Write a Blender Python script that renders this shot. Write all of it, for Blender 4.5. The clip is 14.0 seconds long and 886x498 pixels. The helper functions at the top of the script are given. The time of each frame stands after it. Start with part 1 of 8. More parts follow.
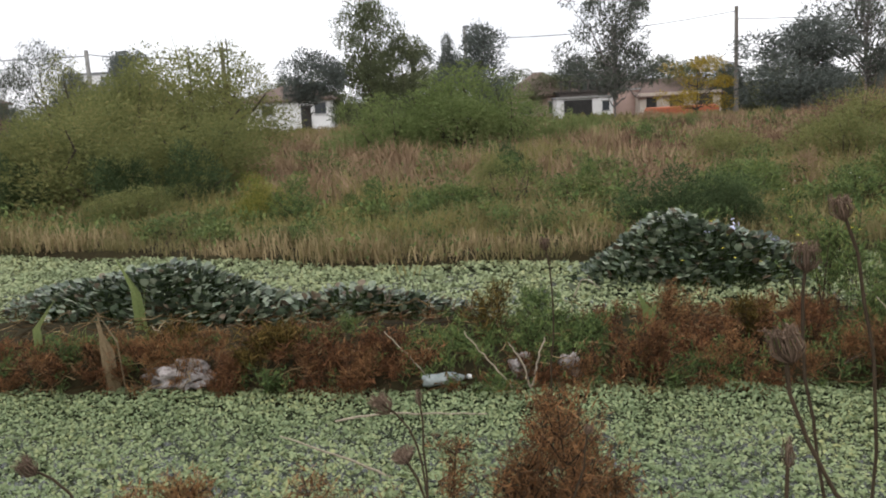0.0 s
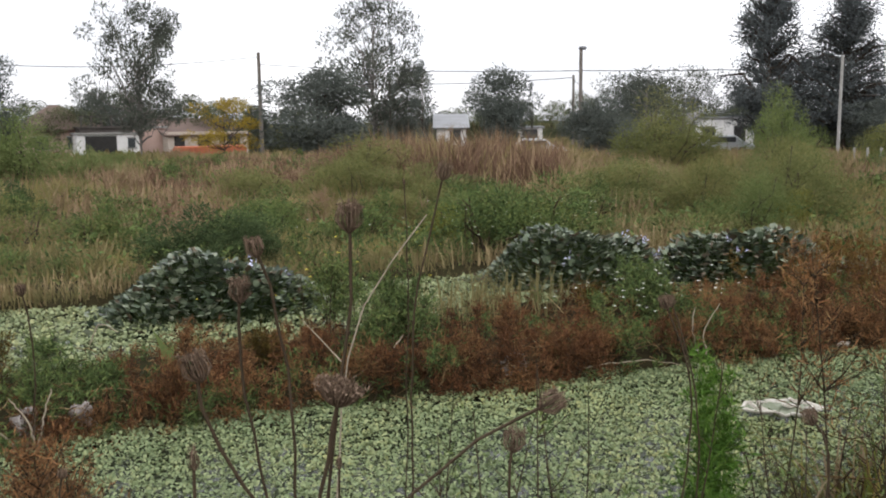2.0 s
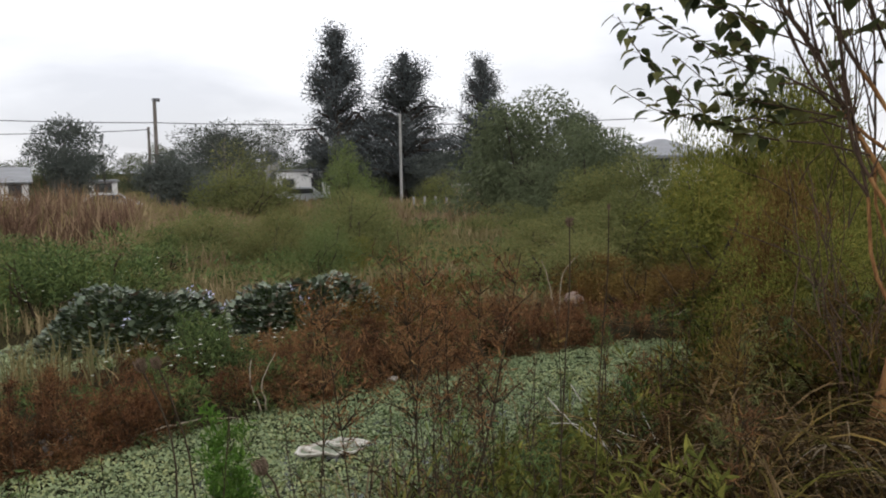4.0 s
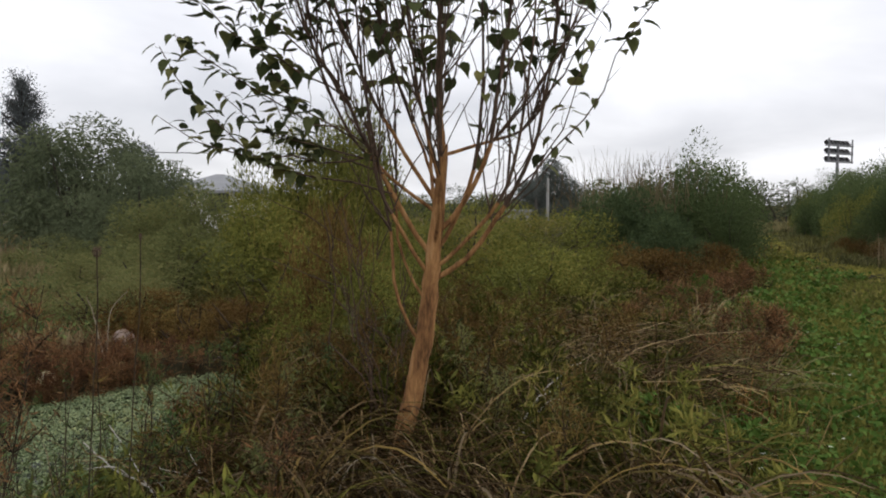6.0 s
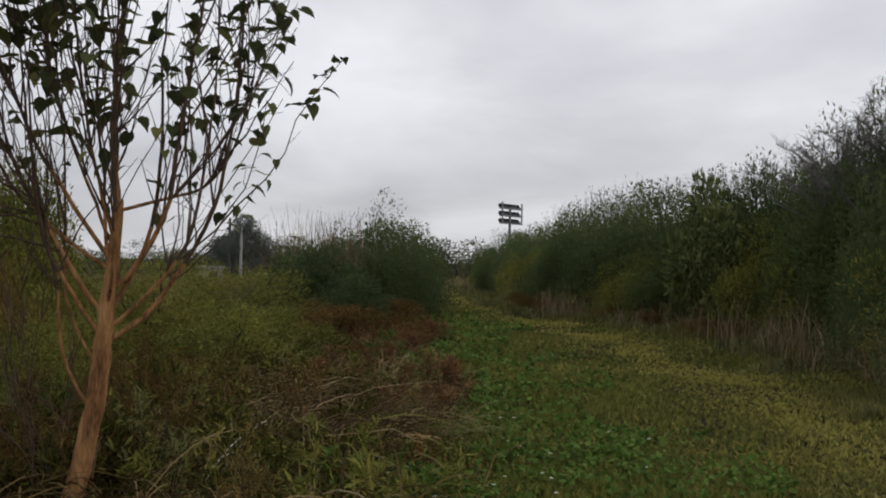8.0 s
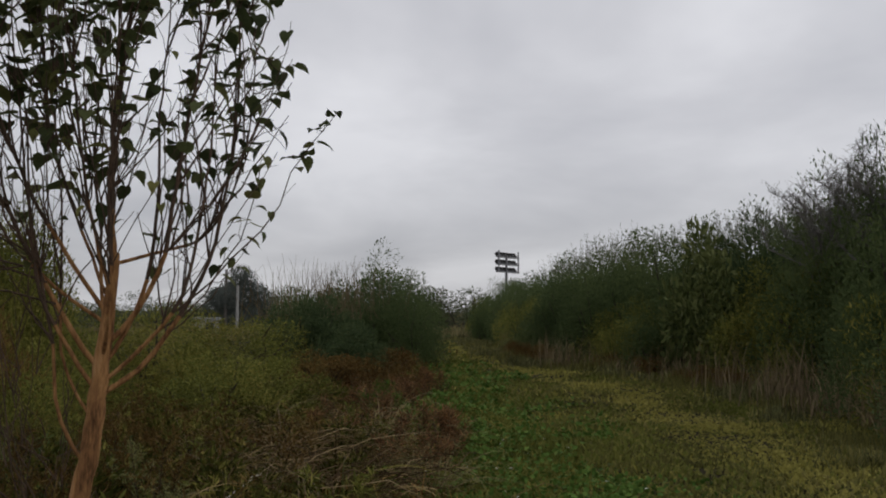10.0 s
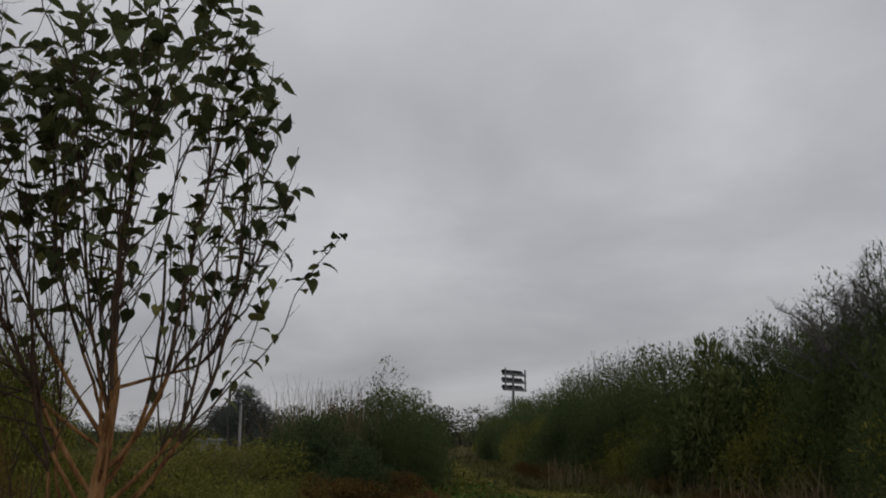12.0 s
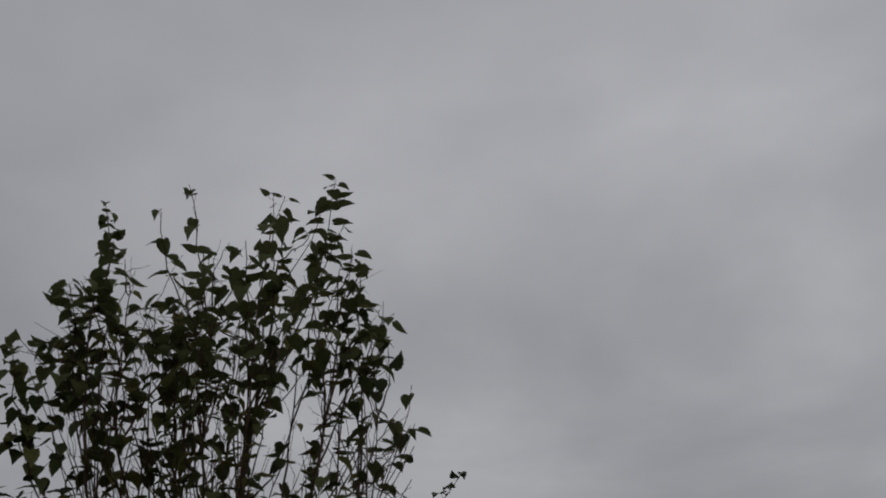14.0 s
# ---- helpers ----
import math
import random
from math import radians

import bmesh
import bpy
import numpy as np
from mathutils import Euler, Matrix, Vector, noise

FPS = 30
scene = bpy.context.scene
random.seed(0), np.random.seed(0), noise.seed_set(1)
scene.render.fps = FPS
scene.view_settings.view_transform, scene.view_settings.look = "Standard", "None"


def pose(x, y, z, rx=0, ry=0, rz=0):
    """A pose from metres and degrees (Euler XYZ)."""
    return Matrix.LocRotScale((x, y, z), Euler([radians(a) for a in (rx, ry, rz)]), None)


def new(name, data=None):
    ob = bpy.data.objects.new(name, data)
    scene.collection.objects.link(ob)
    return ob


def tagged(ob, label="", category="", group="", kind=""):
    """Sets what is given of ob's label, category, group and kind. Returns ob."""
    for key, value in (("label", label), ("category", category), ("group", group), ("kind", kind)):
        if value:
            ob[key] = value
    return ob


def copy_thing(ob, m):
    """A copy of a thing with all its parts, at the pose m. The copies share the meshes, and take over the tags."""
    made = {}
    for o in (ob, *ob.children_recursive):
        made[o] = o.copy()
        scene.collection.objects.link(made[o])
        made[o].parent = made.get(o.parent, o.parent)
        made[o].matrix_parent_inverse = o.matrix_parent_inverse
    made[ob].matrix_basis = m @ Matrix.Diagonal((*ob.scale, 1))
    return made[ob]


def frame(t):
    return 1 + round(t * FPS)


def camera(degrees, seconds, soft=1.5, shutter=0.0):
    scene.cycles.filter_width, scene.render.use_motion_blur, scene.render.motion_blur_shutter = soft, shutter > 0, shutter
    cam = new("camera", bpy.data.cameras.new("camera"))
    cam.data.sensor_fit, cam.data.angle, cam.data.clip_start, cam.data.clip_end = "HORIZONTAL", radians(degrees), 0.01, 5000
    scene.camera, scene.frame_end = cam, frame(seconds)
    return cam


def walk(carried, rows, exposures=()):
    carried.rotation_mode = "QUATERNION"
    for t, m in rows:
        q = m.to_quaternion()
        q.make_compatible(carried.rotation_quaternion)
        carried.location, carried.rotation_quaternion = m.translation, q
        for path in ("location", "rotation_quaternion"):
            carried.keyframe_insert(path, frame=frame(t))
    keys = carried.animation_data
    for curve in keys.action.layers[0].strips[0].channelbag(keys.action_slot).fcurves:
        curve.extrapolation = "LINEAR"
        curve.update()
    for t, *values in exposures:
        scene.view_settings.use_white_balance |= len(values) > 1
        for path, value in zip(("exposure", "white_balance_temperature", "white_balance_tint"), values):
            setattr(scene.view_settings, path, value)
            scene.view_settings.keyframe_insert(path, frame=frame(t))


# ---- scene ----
cam = camera(54.0, 14.0, soft=1.95)
# seconds, place, yaw, pitch, lean to the left
ROWS = [
    (0.0, -0.0000, 0.0000, 1.6000, 0.261, -9.852, -3.182),
    (0.5, 0.0180, -0.0227, 1.6013, -7.538, -10.072, -2.494),
    (1.0, 0.0741, -0.0599, 1.6024, -15.036, -9.857, -1.728),
    (1.5, 0.0708, -0.1406, 1.6120, -22.756, -9.135, -1.076),
    (2.0, 0.1090, -0.1921, 1.6213, -30.097, -8.336, -0.705),
    (2.5, 0.1933, -0.2314, 1.6285, -36.917, -7.364, -0.778),
    (3.0, 0.3087, -0.2963, 1.6364, -43.318, -6.342, -1.105),
    (5.5, 0.3719, -0.4507, 1.6119, -78.150, -3.967, 0.402),
    (6.0, 0.3542, -0.4903, 1.6114, -85.140, -3.054, 0.668),
    (6.5, 0.3381, -0.5294, 1.6147, -92.015, -2.007, 1.131),
    (7.0, 0.2976, -0.5510, 1.6234, -98.626, -0.921, 1.428),
    (7.5, 0.2681, -0.5607, 1.6230, -102.988, 0.072, 1.180),
    (8.0, 0.2376, -0.5603, 1.6219, -104.963, 0.952, 0.938),
    (10.5, 0.1883, -0.5702, 1.6297, -104.882, 5.375, 0.350),
    (11.0, 0.1978, -0.5728, 1.6372, -104.844, 7.001, 0.287),
    (11.5, 0.1997, -0.5775, 1.6471, -104.785, 9.163, 0.244),
    (12.0, 0.2068, -0.5785, 1.6551, -104.718, 11.885, 0.187),
    (12.5, 0.2332, -0.5746, 1.6658, -104.344, 15.152, 0.018),
    (13.0, 0.2588, -0.5767, 1.6726, -103.133, 18.887, -0.351),
    (13.5, 0.2435, -0.5475, 1.7395, -101.443, 22.021, -1.053),
    (14.0, 0.2842, -0.5200, 1.7877, -97.961, 26.011, -1.825),
]
EXPOSURES = [(0.0, 0.76), (1.0, 1.0), (2.0, 0.84), (2.5, 0.94), (3.0, 0.44), (5.5, 0.36), (6.5, -0.02), (7.5, -0.28), (8.0, -0.31), (10.5, -0.62), (11.5, -0.80), (12.0, -1.0), (13.0, -1.22), (14.0, -1.47)]
walk(cam, [(t, pose(x, y, z) @ pose(0, 0, 0, 0, 0, yaw) @ pose(0, 0, 0, 90 + pitch) @ pose(0, 0, 0, 0, 0, roll))
           for t, x, y, z, yaw, pitch, roll in ROWS], EXPOSURES)

# ---- sky and light: overcast, thin cloud ----
world = bpy.data.worlds.new("world")
scene.world = world
world.use_nodes = True
nt = world.node_tree
nt.nodes.clear()


def node(tree, kind, **kw):
    n = tree.nodes.new(kind)
    for k, v in kw.items():
        if k in n.inputs:
            n.inputs[k].default_value = v
        else:
            setattr(n, k, v)
    return n


def link(tree, a, b):
    tree.links.new(a, b)


def ramp(tree, fac, stops):
    r = tree.nodes.new("ShaderNodeValToRGB")
    e = r.color_ramp.elements
    while len(e) < len(stops):
        e.new(0.5)
    for el, (p, c) in zip(e, stops):
        el.position, el.color = p, (*c, 1)
    link(tree, fac, r.inputs[0])
    return r.outputs[0]


SUN_ELEVATION, SUN_TURN = 42.0, 200.0
CLOUD_SHIFT = (2.7, -1.4, 0.6)
sky = node(nt, "ShaderNodeTexSky", sky_type="NISHITA", sun_disc=False, sun_elevation=radians(SUN_ELEVATION), sun_rotation=radians(SUN_TURN))
coord = node(nt, "ShaderNodeTexCoord")
# cloud streaks lie in a flat sheet overhead, so they crowd towards the horizon
height = node(nt, "ShaderNodeSeparateXYZ")
link(nt, coord.outputs["Generated"], height.inputs[0])
rise = node(nt, "ShaderNodeMath", operation="ADD")
link(nt, height.outputs[2], rise.inputs[0])
rise.inputs[1].default_value = 0.22
inverse = node(nt, "ShaderNodeMath", operation="DIVIDE")
inverse.inputs[0].default_value = 1.0
link(nt, rise.outputs[0], inverse.inputs[1])
sheet = node(nt, "ShaderNodeVectorMath", operation="SCALE")
link(nt, coord.outputs["Generated"], sheet.inputs[0])
link(nt, inverse.outputs[0], sheet.inputs["Scale"])
stretch = node(nt, "ShaderNodeMapping")
stretch.inputs["Location"].default_value = CLOUD_SHIFT
link(nt, sheet.outputs[0], stretch.inputs[0])
cloud = node(nt, "ShaderNodeTexNoise", Scale=0.95, Detail=5.0, Roughness=0.5, Distortion=0.25)
link(nt, stretch.outputs[0], cloud.inputs["Vector"])
grey = ramp(nt, cloud.outputs["Fac"], [(0.32, (7.95, 8.0, 8.6)), (0.5, (9.95, 9.95, 10.5)), (0.66, (12.2, 12.2, 12.75))])
over = node(nt, "ShaderNodeMix", data_type="RGBA")
over.inputs[0].default_value = 0.9
link(nt, sky.outputs[0], over.inputs[6])
# an overcast sky is darkest along the horizon and brightest half-way up
profile = ramp(nt, height.outputs[2], [(0.0, (0.73,) * 3), (0.1, (0.81,) * 3), (0.2, (0.93,) * 3), (0.36, (0.97,) * 3), (0.54, (1.22,) * 3), (1.0, (1.02,) * 3)])
dome = node(nt, "ShaderNodeVectorMath", operation="MULTIPLY")
link(nt, grey, dome.inputs[0])
link(nt, profile, dome.inputs[1])
link(nt, dome.outputs[0], over.inputs[7])
back = node(nt, "ShaderNodeBackground", Strength=0.1)
link(nt, over.outputs[2], back.inputs[0])
link(nt, back.outputs[0], node(nt, "ShaderNodeOutputWorld").inputs[0])

sun = new("sun", bpy.data.lights.new("sun", "SUN"))
sun.data.energy, sun.data.angle, sun.data.color = 0.6, radians(60), (1.0, 0.97, 0.92)
sun.matrix_world = pose(0, 0, 30, 90 - SUN_ELEVATION, 0, 180 - SUN_TURN)

# ---- materials ----
def material(name):
    m = bpy.data.materials.new(name)
    m.use_nodes = True
    m.node_tree.nodes.clear()
    return m, m.node_tree


def foliage(name, colours, rough=0.6, through_light=0.25, patch=0.6, scale=1.0, skew=1.0, spec=0.04, each=1.0):
    """Leaves, blades and stems: each piece takes its own tone, and patches of the place drift in tone."""
    m, t = material(name)
    geo = node(t, "ShaderNodeNewGeometry")
    noise_a = node(t, "ShaderNodeTexNoise", Scale=0.9 * scale, Detail=3.0)
    link(t, geo.outputs["Position"], noise_a.inputs["Vector"])
    mix = node(t, "ShaderNodeMath", operation="MULTIPLY_ADD")
    link(t, noise_a.outputs["Fac"], mix.inputs[0])
    mix.inputs[1].default_value = 1.9 * patch
    off = node(t, "ShaderNodeMath", operation="MULTIPLY_ADD")
    link(t, geo.outputs["Random Per Island"], off.inputs[0])
    off.inputs[1].default_value = (1.0 - 0.45 * patch) * each
    off.inputs[2].default_value = -0.72 * patch + 0.5 * (1.0 - 0.45 * patch) * (1.0 - each)
    link(t, off.outputs[0], mix.inputs[2])
    n = len(colours)
    power = node(t, "ShaderNodeMath", operation="POWER", use_clamp=True)
    lift = node(t, "ShaderNodeMath", operation="MAXIMUM")
    link(t, mix.outputs[0], lift.inputs[0])
    lift.inputs[1].default_value = 0.0
    link(t, lift.outputs[0], power.inputs[0])
    power.inputs[1].default_value = skew
    col = ramp(t, power.outputs[0], [(k / max(n - 1, 1), c) for k, c in enumerate(colours)])
    grain = node(t, "ShaderNodeTexNoise", Scale=55.0, Detail=2.0)
    link(t, geo.outputs["Position"], grain.inputs["Vector"])
    hsv = node(t, "ShaderNodeHueSaturation", Saturation=1.02)
    val = node(t, "ShaderNodeMapRange")
    val.inputs[3].default_value, val.inputs[4].default_value = 0.65, 1.35
    link(t, grain.outputs["Fac"], val.inputs[0])
    link(t, val.outputs[0], hsv.inputs["Value"])
    link(t, col, hsv.inputs["Color"])
    bsdf = node(t, "ShaderNodeBsdfPrincipled", Roughness=rough)
    bsdf.inputs["Specular IOR Level"].default_value = spec
    link(t, hsv.outputs[0], bsdf.inputs["Base Color"])
    out = node(t, "ShaderNodeOutputMaterial")
    if through_light > 0:
        tr = node(t, "ShaderNodeBsdfTranslucent")
        link(t, hsv.outputs[0], tr.inputs[0])
        both = node(t, "ShaderNodeMixShader")
        both.inputs[0].default_value = 0.55 * through_light
        link(t, bsdf.outputs[0], both.inputs[1])
        link(t, tr.outputs[0], both.inputs[2])
        link(t, both.outputs[0], out.inputs[0])
    else:
        link(t, bsdf.outputs[0], out.inputs[0])
    return m


def surface(name, colours, scale=4.0, rough=0.8, metal=0.0, bump=0.3, fine=60.0, along=(1.0, 1.0, 1.0), spec=0.2):
    """A solid surface: blotches and fine grain over a colour, with relief."""
    m, t = material(name)
    tc = node(t, "ShaderNodeTexCoord")
    big = node(t, "ShaderNodeTexNoise", Scale=scale, Detail=6.0, Roughness=0.6)
    small = node(t, "ShaderNodeTexNoise", Scale=fine, Detail=4.0)
    grow = node(t, "ShaderNodeMapping")
    grow.inputs["Scale"].default_value = along
    link(t, tc.outputs["Object"], grow.inputs[0])
    link(t, grow.outputs[0], big.inputs["Vector"])
    link(t, grow.outputs[0], small.inputs["Vector"])
    mix = node(t, "ShaderNodeMath", operation="MULTIPLY_ADD")
    link(t, small.outputs["Fac"], mix.inputs[0])
    mix.inputs[1].default_value = 0.5
    link(t, big.outputs["Fac"], mix.inputs[2])
    n = len(colours)
    col = ramp(t, mix.outputs[0], [(0.5 + 0.5 * k / max(n - 1, 1), c) for k, c in enumerate(colours)])
    bsdf = node(t, "ShaderNodeBsdfPrincipled", Roughness=rough, Metallic=metal)
    bsdf.inputs["Specular IOR Level"].default_value = spec
    link(t, col, bsdf.inputs["Base Color"])
    if bump:
        b = node(t, "ShaderNodeBump", Strength=bump, Distance=0.02)
        link(t, mix.outputs[0], b.inputs["Height"])
        link(t, b.outputs[0], bsdf.inputs["Normal"])
    link(t, bsdf.outputs[0], node(t, "ShaderNodeOutputMaterial").inputs[0])
    return m


SOIL = surface("soil", [(0.013, 0.010, 0.005), (0.029, 0.024, 0.012), (0.022, 0.025, 0.009)], 0.8, 0.95, 0, 0.8, 25, spec=0.04)
WATER = surface("dark_water", [(0.025, 0.032, 0.018), (0.045, 0.055, 0.028)], 2.0, 0.2, 0, 0.05, 9, spec=0.5)
FLOATING = foliage("floating_leaf", [(0.088, 0.116, 0.058), (0.150, 0.190, 0.098), (0.202, 0.246, 0.130), (0.258, 0.288, 0.146), (0.325, 0.318, 0.132)], 0.55, 0.15, 0.45, 1.0, each=0.72)
FLOATING_FAR = foliage("floating_leaf_pale", [(0.151, 0.188, 0.101), (0.217, 0.254, 0.141), (0.272, 0.303, 0.165), (0.328, 0.325, 0.160)], 0.6, 0.15, 0.5, 1.0, each=0.8)
HYACINTH = foliage("hyacinth_leaf", [(0.020, 0.030, 0.018), (0.049, 0.067, 0.041), (0.092, 0.120, 0.074), (0.155, 0.184, 0.120), (0.265, 0.285, 0.207)], 0.35, 0.1, 0.3, 1.5, spec=0.35)
HYACINTH_BROWN = foliage("hyacinth_dead_leaf", [(0.06, 0.045, 0.025), (0.13, 0.10, 0.07), (0.20, 0.17, 0.13)], 0.8, 0.1)
RED_WEED = foliage("red_weed", [(0.035, 0.026, 0.018), (0.075, 0.043, 0.025), (0.133, 0.064, 0.031), (0.199, 0.092, 0.045), (0.230, 0.141, 0.069)], 0.8, 0.2, 0.55, 1.4)
RUST_WEED = foliage("rust_weed", [(0.077, 0.049, 0.029), (0.164, 0.090, 0.044), (0.258, 0.133, 0.060), (0.281, 0.186, 0.087)], 0.8, 0.2, 0.55, 1.2, skew=1.3)
WEED_GREEN = foliage("weed_green", [(0.039, 0.061, 0.024), (0.071, 0.103, 0.038), (0.116, 0.158, 0.054), (0.169, 0.183, 0.064)], 0.65, 0.2, 0.5, 1.2)
GRASS_GREEN = foliage("grass_green", [(0.119, 0.112, 0.045), (0.196, 0.178, 0.071), (0.280, 0.238, 0.102), (0.378, 0.275, 0.130)], 0.7, 0.8, 0.6, 0.5, each=0.6)
GRASS_TAN = foliage("grass_tan", [(0.126, 0.097, 0.054), (0.211, 0.162, 0.088), (0.306, 0.236, 0.131), (0.216, 0.198, 0.099)], 0.8, 0.2, 0.6, 0.5, each=0.6)
GRASS_RUST = foliage("grass_rust", [(0.115, 0.081, 0.053), (0.193, 0.133, 0.085), (0.276, 0.193, 0.120), (0.221, 0.184, 0.101)], 0.8, 0.2, 0.6, 0.5, each=0.6)
GRASS_REED = foliage("grass_reed", [(0.061, 0.038, 0.027), (0.108, 0.065, 0.045), (0.151, 0.094, 0.063), (0.136, 0.100, 0.060)], 0.8, 0.2, 0.6, 0.5, each=0.6)
GRASS_OLIVE = foliage("grass_olive", [(0.101, 0.093, 0.046), (0.160, 0.144, 0.068), (0.228, 0.194, 0.093), (0.278, 0.218, 0.115)], 0.75, 0.8, 0.6, 0.4, each=0.6)
BANK_GREEN = foliage("bank_grass_green", [(0.022, 0.025, 0.006), (0.058, 0.065, 0.013), (0.131, 0.124, 0.029), (0.247, 0.183, 0.057)], 0.7, 0.25, 0.5, 0.9, skew=1.5)
BANK_OLIVE = foliage("bank_grass_olive", [(0.035, 0.026, 0.007), (0.088, 0.066, 0.019), (0.190, 0.129, 0.042), (0.344, 0.228, 0.090)], 0.75, 0.2, 0.5, 0.9, skew=1.6)
BANK_BROWN = foliage("bank_grass_brown", [(0.039, 0.021, 0.007), (0.105, 0.056, 0.019), (0.223, 0.124, 0.042), (0.400, 0.262, 0.101)], 0.8, 0.2, 0.5, 0.9, skew=1.6)
LAWN = foliage("path_grass", [(0.058, 0.070, 0.016), (0.112, 0.126, 0.029), (0.180, 0.180, 0.046), (0.265, 0.240, 0.078)], 0.7, 0.8, 0.8, 0.35, skew=1.2, each=0.7)
LAWN_DULL = foliage("path_grass_dull", [(0.067, 0.067, 0.022), (0.121, 0.117, 0.037), (0.190, 0.175, 0.057), (0.276, 0.236, 0.092)], 0.75, 0.8, 0.6, 0.5, skew=1.2, each=0.7)
VERGE = foliage("verge_grass", [(0.054, 0.057, 0.024), (0.101, 0.103, 0.041), (0.155, 0.146, 0.062), (0.236, 0.203, 0.101)], 0.75, 0.2, 0.5, 0.6, skew=1.2)
HERB_GREEN = foliage("bright_herb", [(0.040, 0.088, 0.016), (0.072, 0.140, 0.026), (0.125, 0.200, 0.042)], 0.65, 0.35, 0.4, 2.0)
# distance haze is put into this leaf colour, lifted towards blue-grey
CONIFER_HAZED = foliage("conifer_leaf_hazed", [(0.056, 0.063, 0.065), (0.086, 0.095, 0.095), (0.122, 0.130, 0.125)], 0.75, 0.1, 0.5, 0.25, each=0.6)
LAWN_DRY = foliage("path_grass_dry", [(0.168, 0.162, 0.038), (0.270, 0.246, 0.066), (0.384, 0.336, 0.102)], 0.8, 0.8, 0.6, 0.5, each=0.7)
CLOVER = foliage("clover_leaf", [(0.032, 0.062, 0.012), (0.060, 0.110, 0.022), (0.098, 0.158, 0.034), (0.150, 0.195, 0.050)], 0.6, 0.25, 0.5, 1.0, each=0.7)
SHRUB_GREEN = foliage("shrub_green", [(0.071, 0.099, 0.035), (0.119, 0.155, 0.055), (0.171, 0.203, 0.080), (0.228, 0.239, 0.110)], 0.65, 0.8, 0.5, 0.6, each=0.5)
SHRUB_OLIVE = foliage("shrub_olive", [(0.074, 0.090, 0.036), (0.133, 0.147, 0.057), (0.200, 0.199, 0.078), (0.267, 0.231, 0.106)], 0.7, 0.8, 0.5, 0.6, each=0.5)
SHRUB_DEEP = foliage("shrub_deep", [(0.043, 0.053, 0.014), (0.112, 0.122, 0.031), (0.219, 0.213, 0.051), (0.311, 0.251, 0.078)], 0.75, 0.5, 0.5, 0.6, each=0.7)
BROADLEAF = foliage("broad_leaf", [(0.034, 0.044, 0.016), (0.066, 0.082, 0.028), (0.108, 0.126, 0.042), (0.165, 0.178, 0.070)], 0.6, 0.4, 0.4, 0.8)
SHRUB_DARK = foliage("shrub_dark", [(0.029, 0.042, 0.021), (0.052, 0.075, 0.034), (0.085, 0.114, 0.049), (0.117, 0.130, 0.058)], 0.65, 0.8, 0.5, 0.6, each=0.6)
THICKET = foliage("thicket_leaf", [(0.040, 0.057, 0.025), (0.069, 0.096, 0.039), (0.110, 0.141, 0.055), (0.155, 0.172, 0.063)], 0.75, 0.8, 0.5, 0.5, each=0.4)
SHRUB_BROWN = foliage("shrub_brown", [(0.045, 0.026, 0.010), (0.115, 0.068, 0.024), (0.211, 0.145, 0.048), (0.186, 0.200, 0.056)], 0.8, 0.2, 0.5, 0.7, skew=1.4, each=0.5)
WILLOW = foliage("willow_leaf", [(0.058, 0.075, 0.042), (0.098, 0.117, 0.065), (0.143, 0.163, 0.091), (0.195, 0.202, 0.117)], 0.7, 0.8, 0.5, 0.5, each=0.5)
# dark far trees: leaf colour greyed and lightened to carry the haze
TREE_DARK_HAZED = foliage("tree_dark_hazed", [(0.060, 0.070, 0.064), (0.096, 0.108, 0.095), (0.144, 0.153, 0.133)], 0.7, 0.3, 0.4, 0.2, each=0.5)
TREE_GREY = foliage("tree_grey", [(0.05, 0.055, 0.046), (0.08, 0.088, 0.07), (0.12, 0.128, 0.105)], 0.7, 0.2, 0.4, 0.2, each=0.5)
TREE_OLIVE = foliage("tree_olive", [(0.054, 0.066, 0.036), (0.090, 0.102, 0.054), (0.132, 0.144, 0.078)], 0.7, 0.2, 0.4, 0.2, each=0.5)
TREE_YELLOW = foliage("tree_yellow", [(0.17, 0.12, 0.03), (0.28, 0.20, 0.04), (0.36, 0.27, 0.05)], 0.7, 0.3, 0.4, 0.3)
MULBERRY = foliage("mulberry_leaf", [(0.037, 0.045, 0.022), (0.064, 0.077, 0.033), (0.101, 0.115, 0.048), (0.184, 0.170, 0.060)], 0.5, 0.7, 0.3, 1.0)
PLUME = foliage("pale_plume", [(0.12, 0.125, 0.085), (0.17, 0.175, 0.12), (0.22, 0.22, 0.16)], 0.8, 0.3, 0.4, 1.0)
REED = foliage("dry_reed", [(0.111, 0.082, 0.049), (0.170, 0.127, 0.075), (0.230, 0.180, 0.112)], 0.8, 0.15, 0.4, 1.0)
STRAW = foliage("straw", [(0.024, 0.015, 0.007), (0.075, 0.049, 0.023), (0.189, 0.131, 0.066), (0.396, 0.300, 0.169)], 0.8, 0.1, 0.3, 2.0, skew=1.8)
PALE_STALK = foliage("pale_stalk", [(0.22, 0.18, 0.13), (0.34, 0.29, 0.22)], 0.8, 0.0, 0.3, 2.0)
BLEACHED = foliage("bleached_stick", [(0.34, 0.31, 0.27), (0.52, 0.49, 0.44)], 0.8, 0.0, 0.3, 2.0)
DARK_STALK = foliage("dark_stalk", [(0.022, 0.016, 0.011), (0.045, 0.033, 0.022), (0.075, 0.055, 0.035)], 0.8, 0.0, 0.3, 3.0)
UMBEL = foliage("umbel_head", [(0.064, 0.045, 0.032), (0.136, 0.095, 0.067), (0.250, 0.182, 0.136)], 0.85, 0.05, 0.3, 8.0)
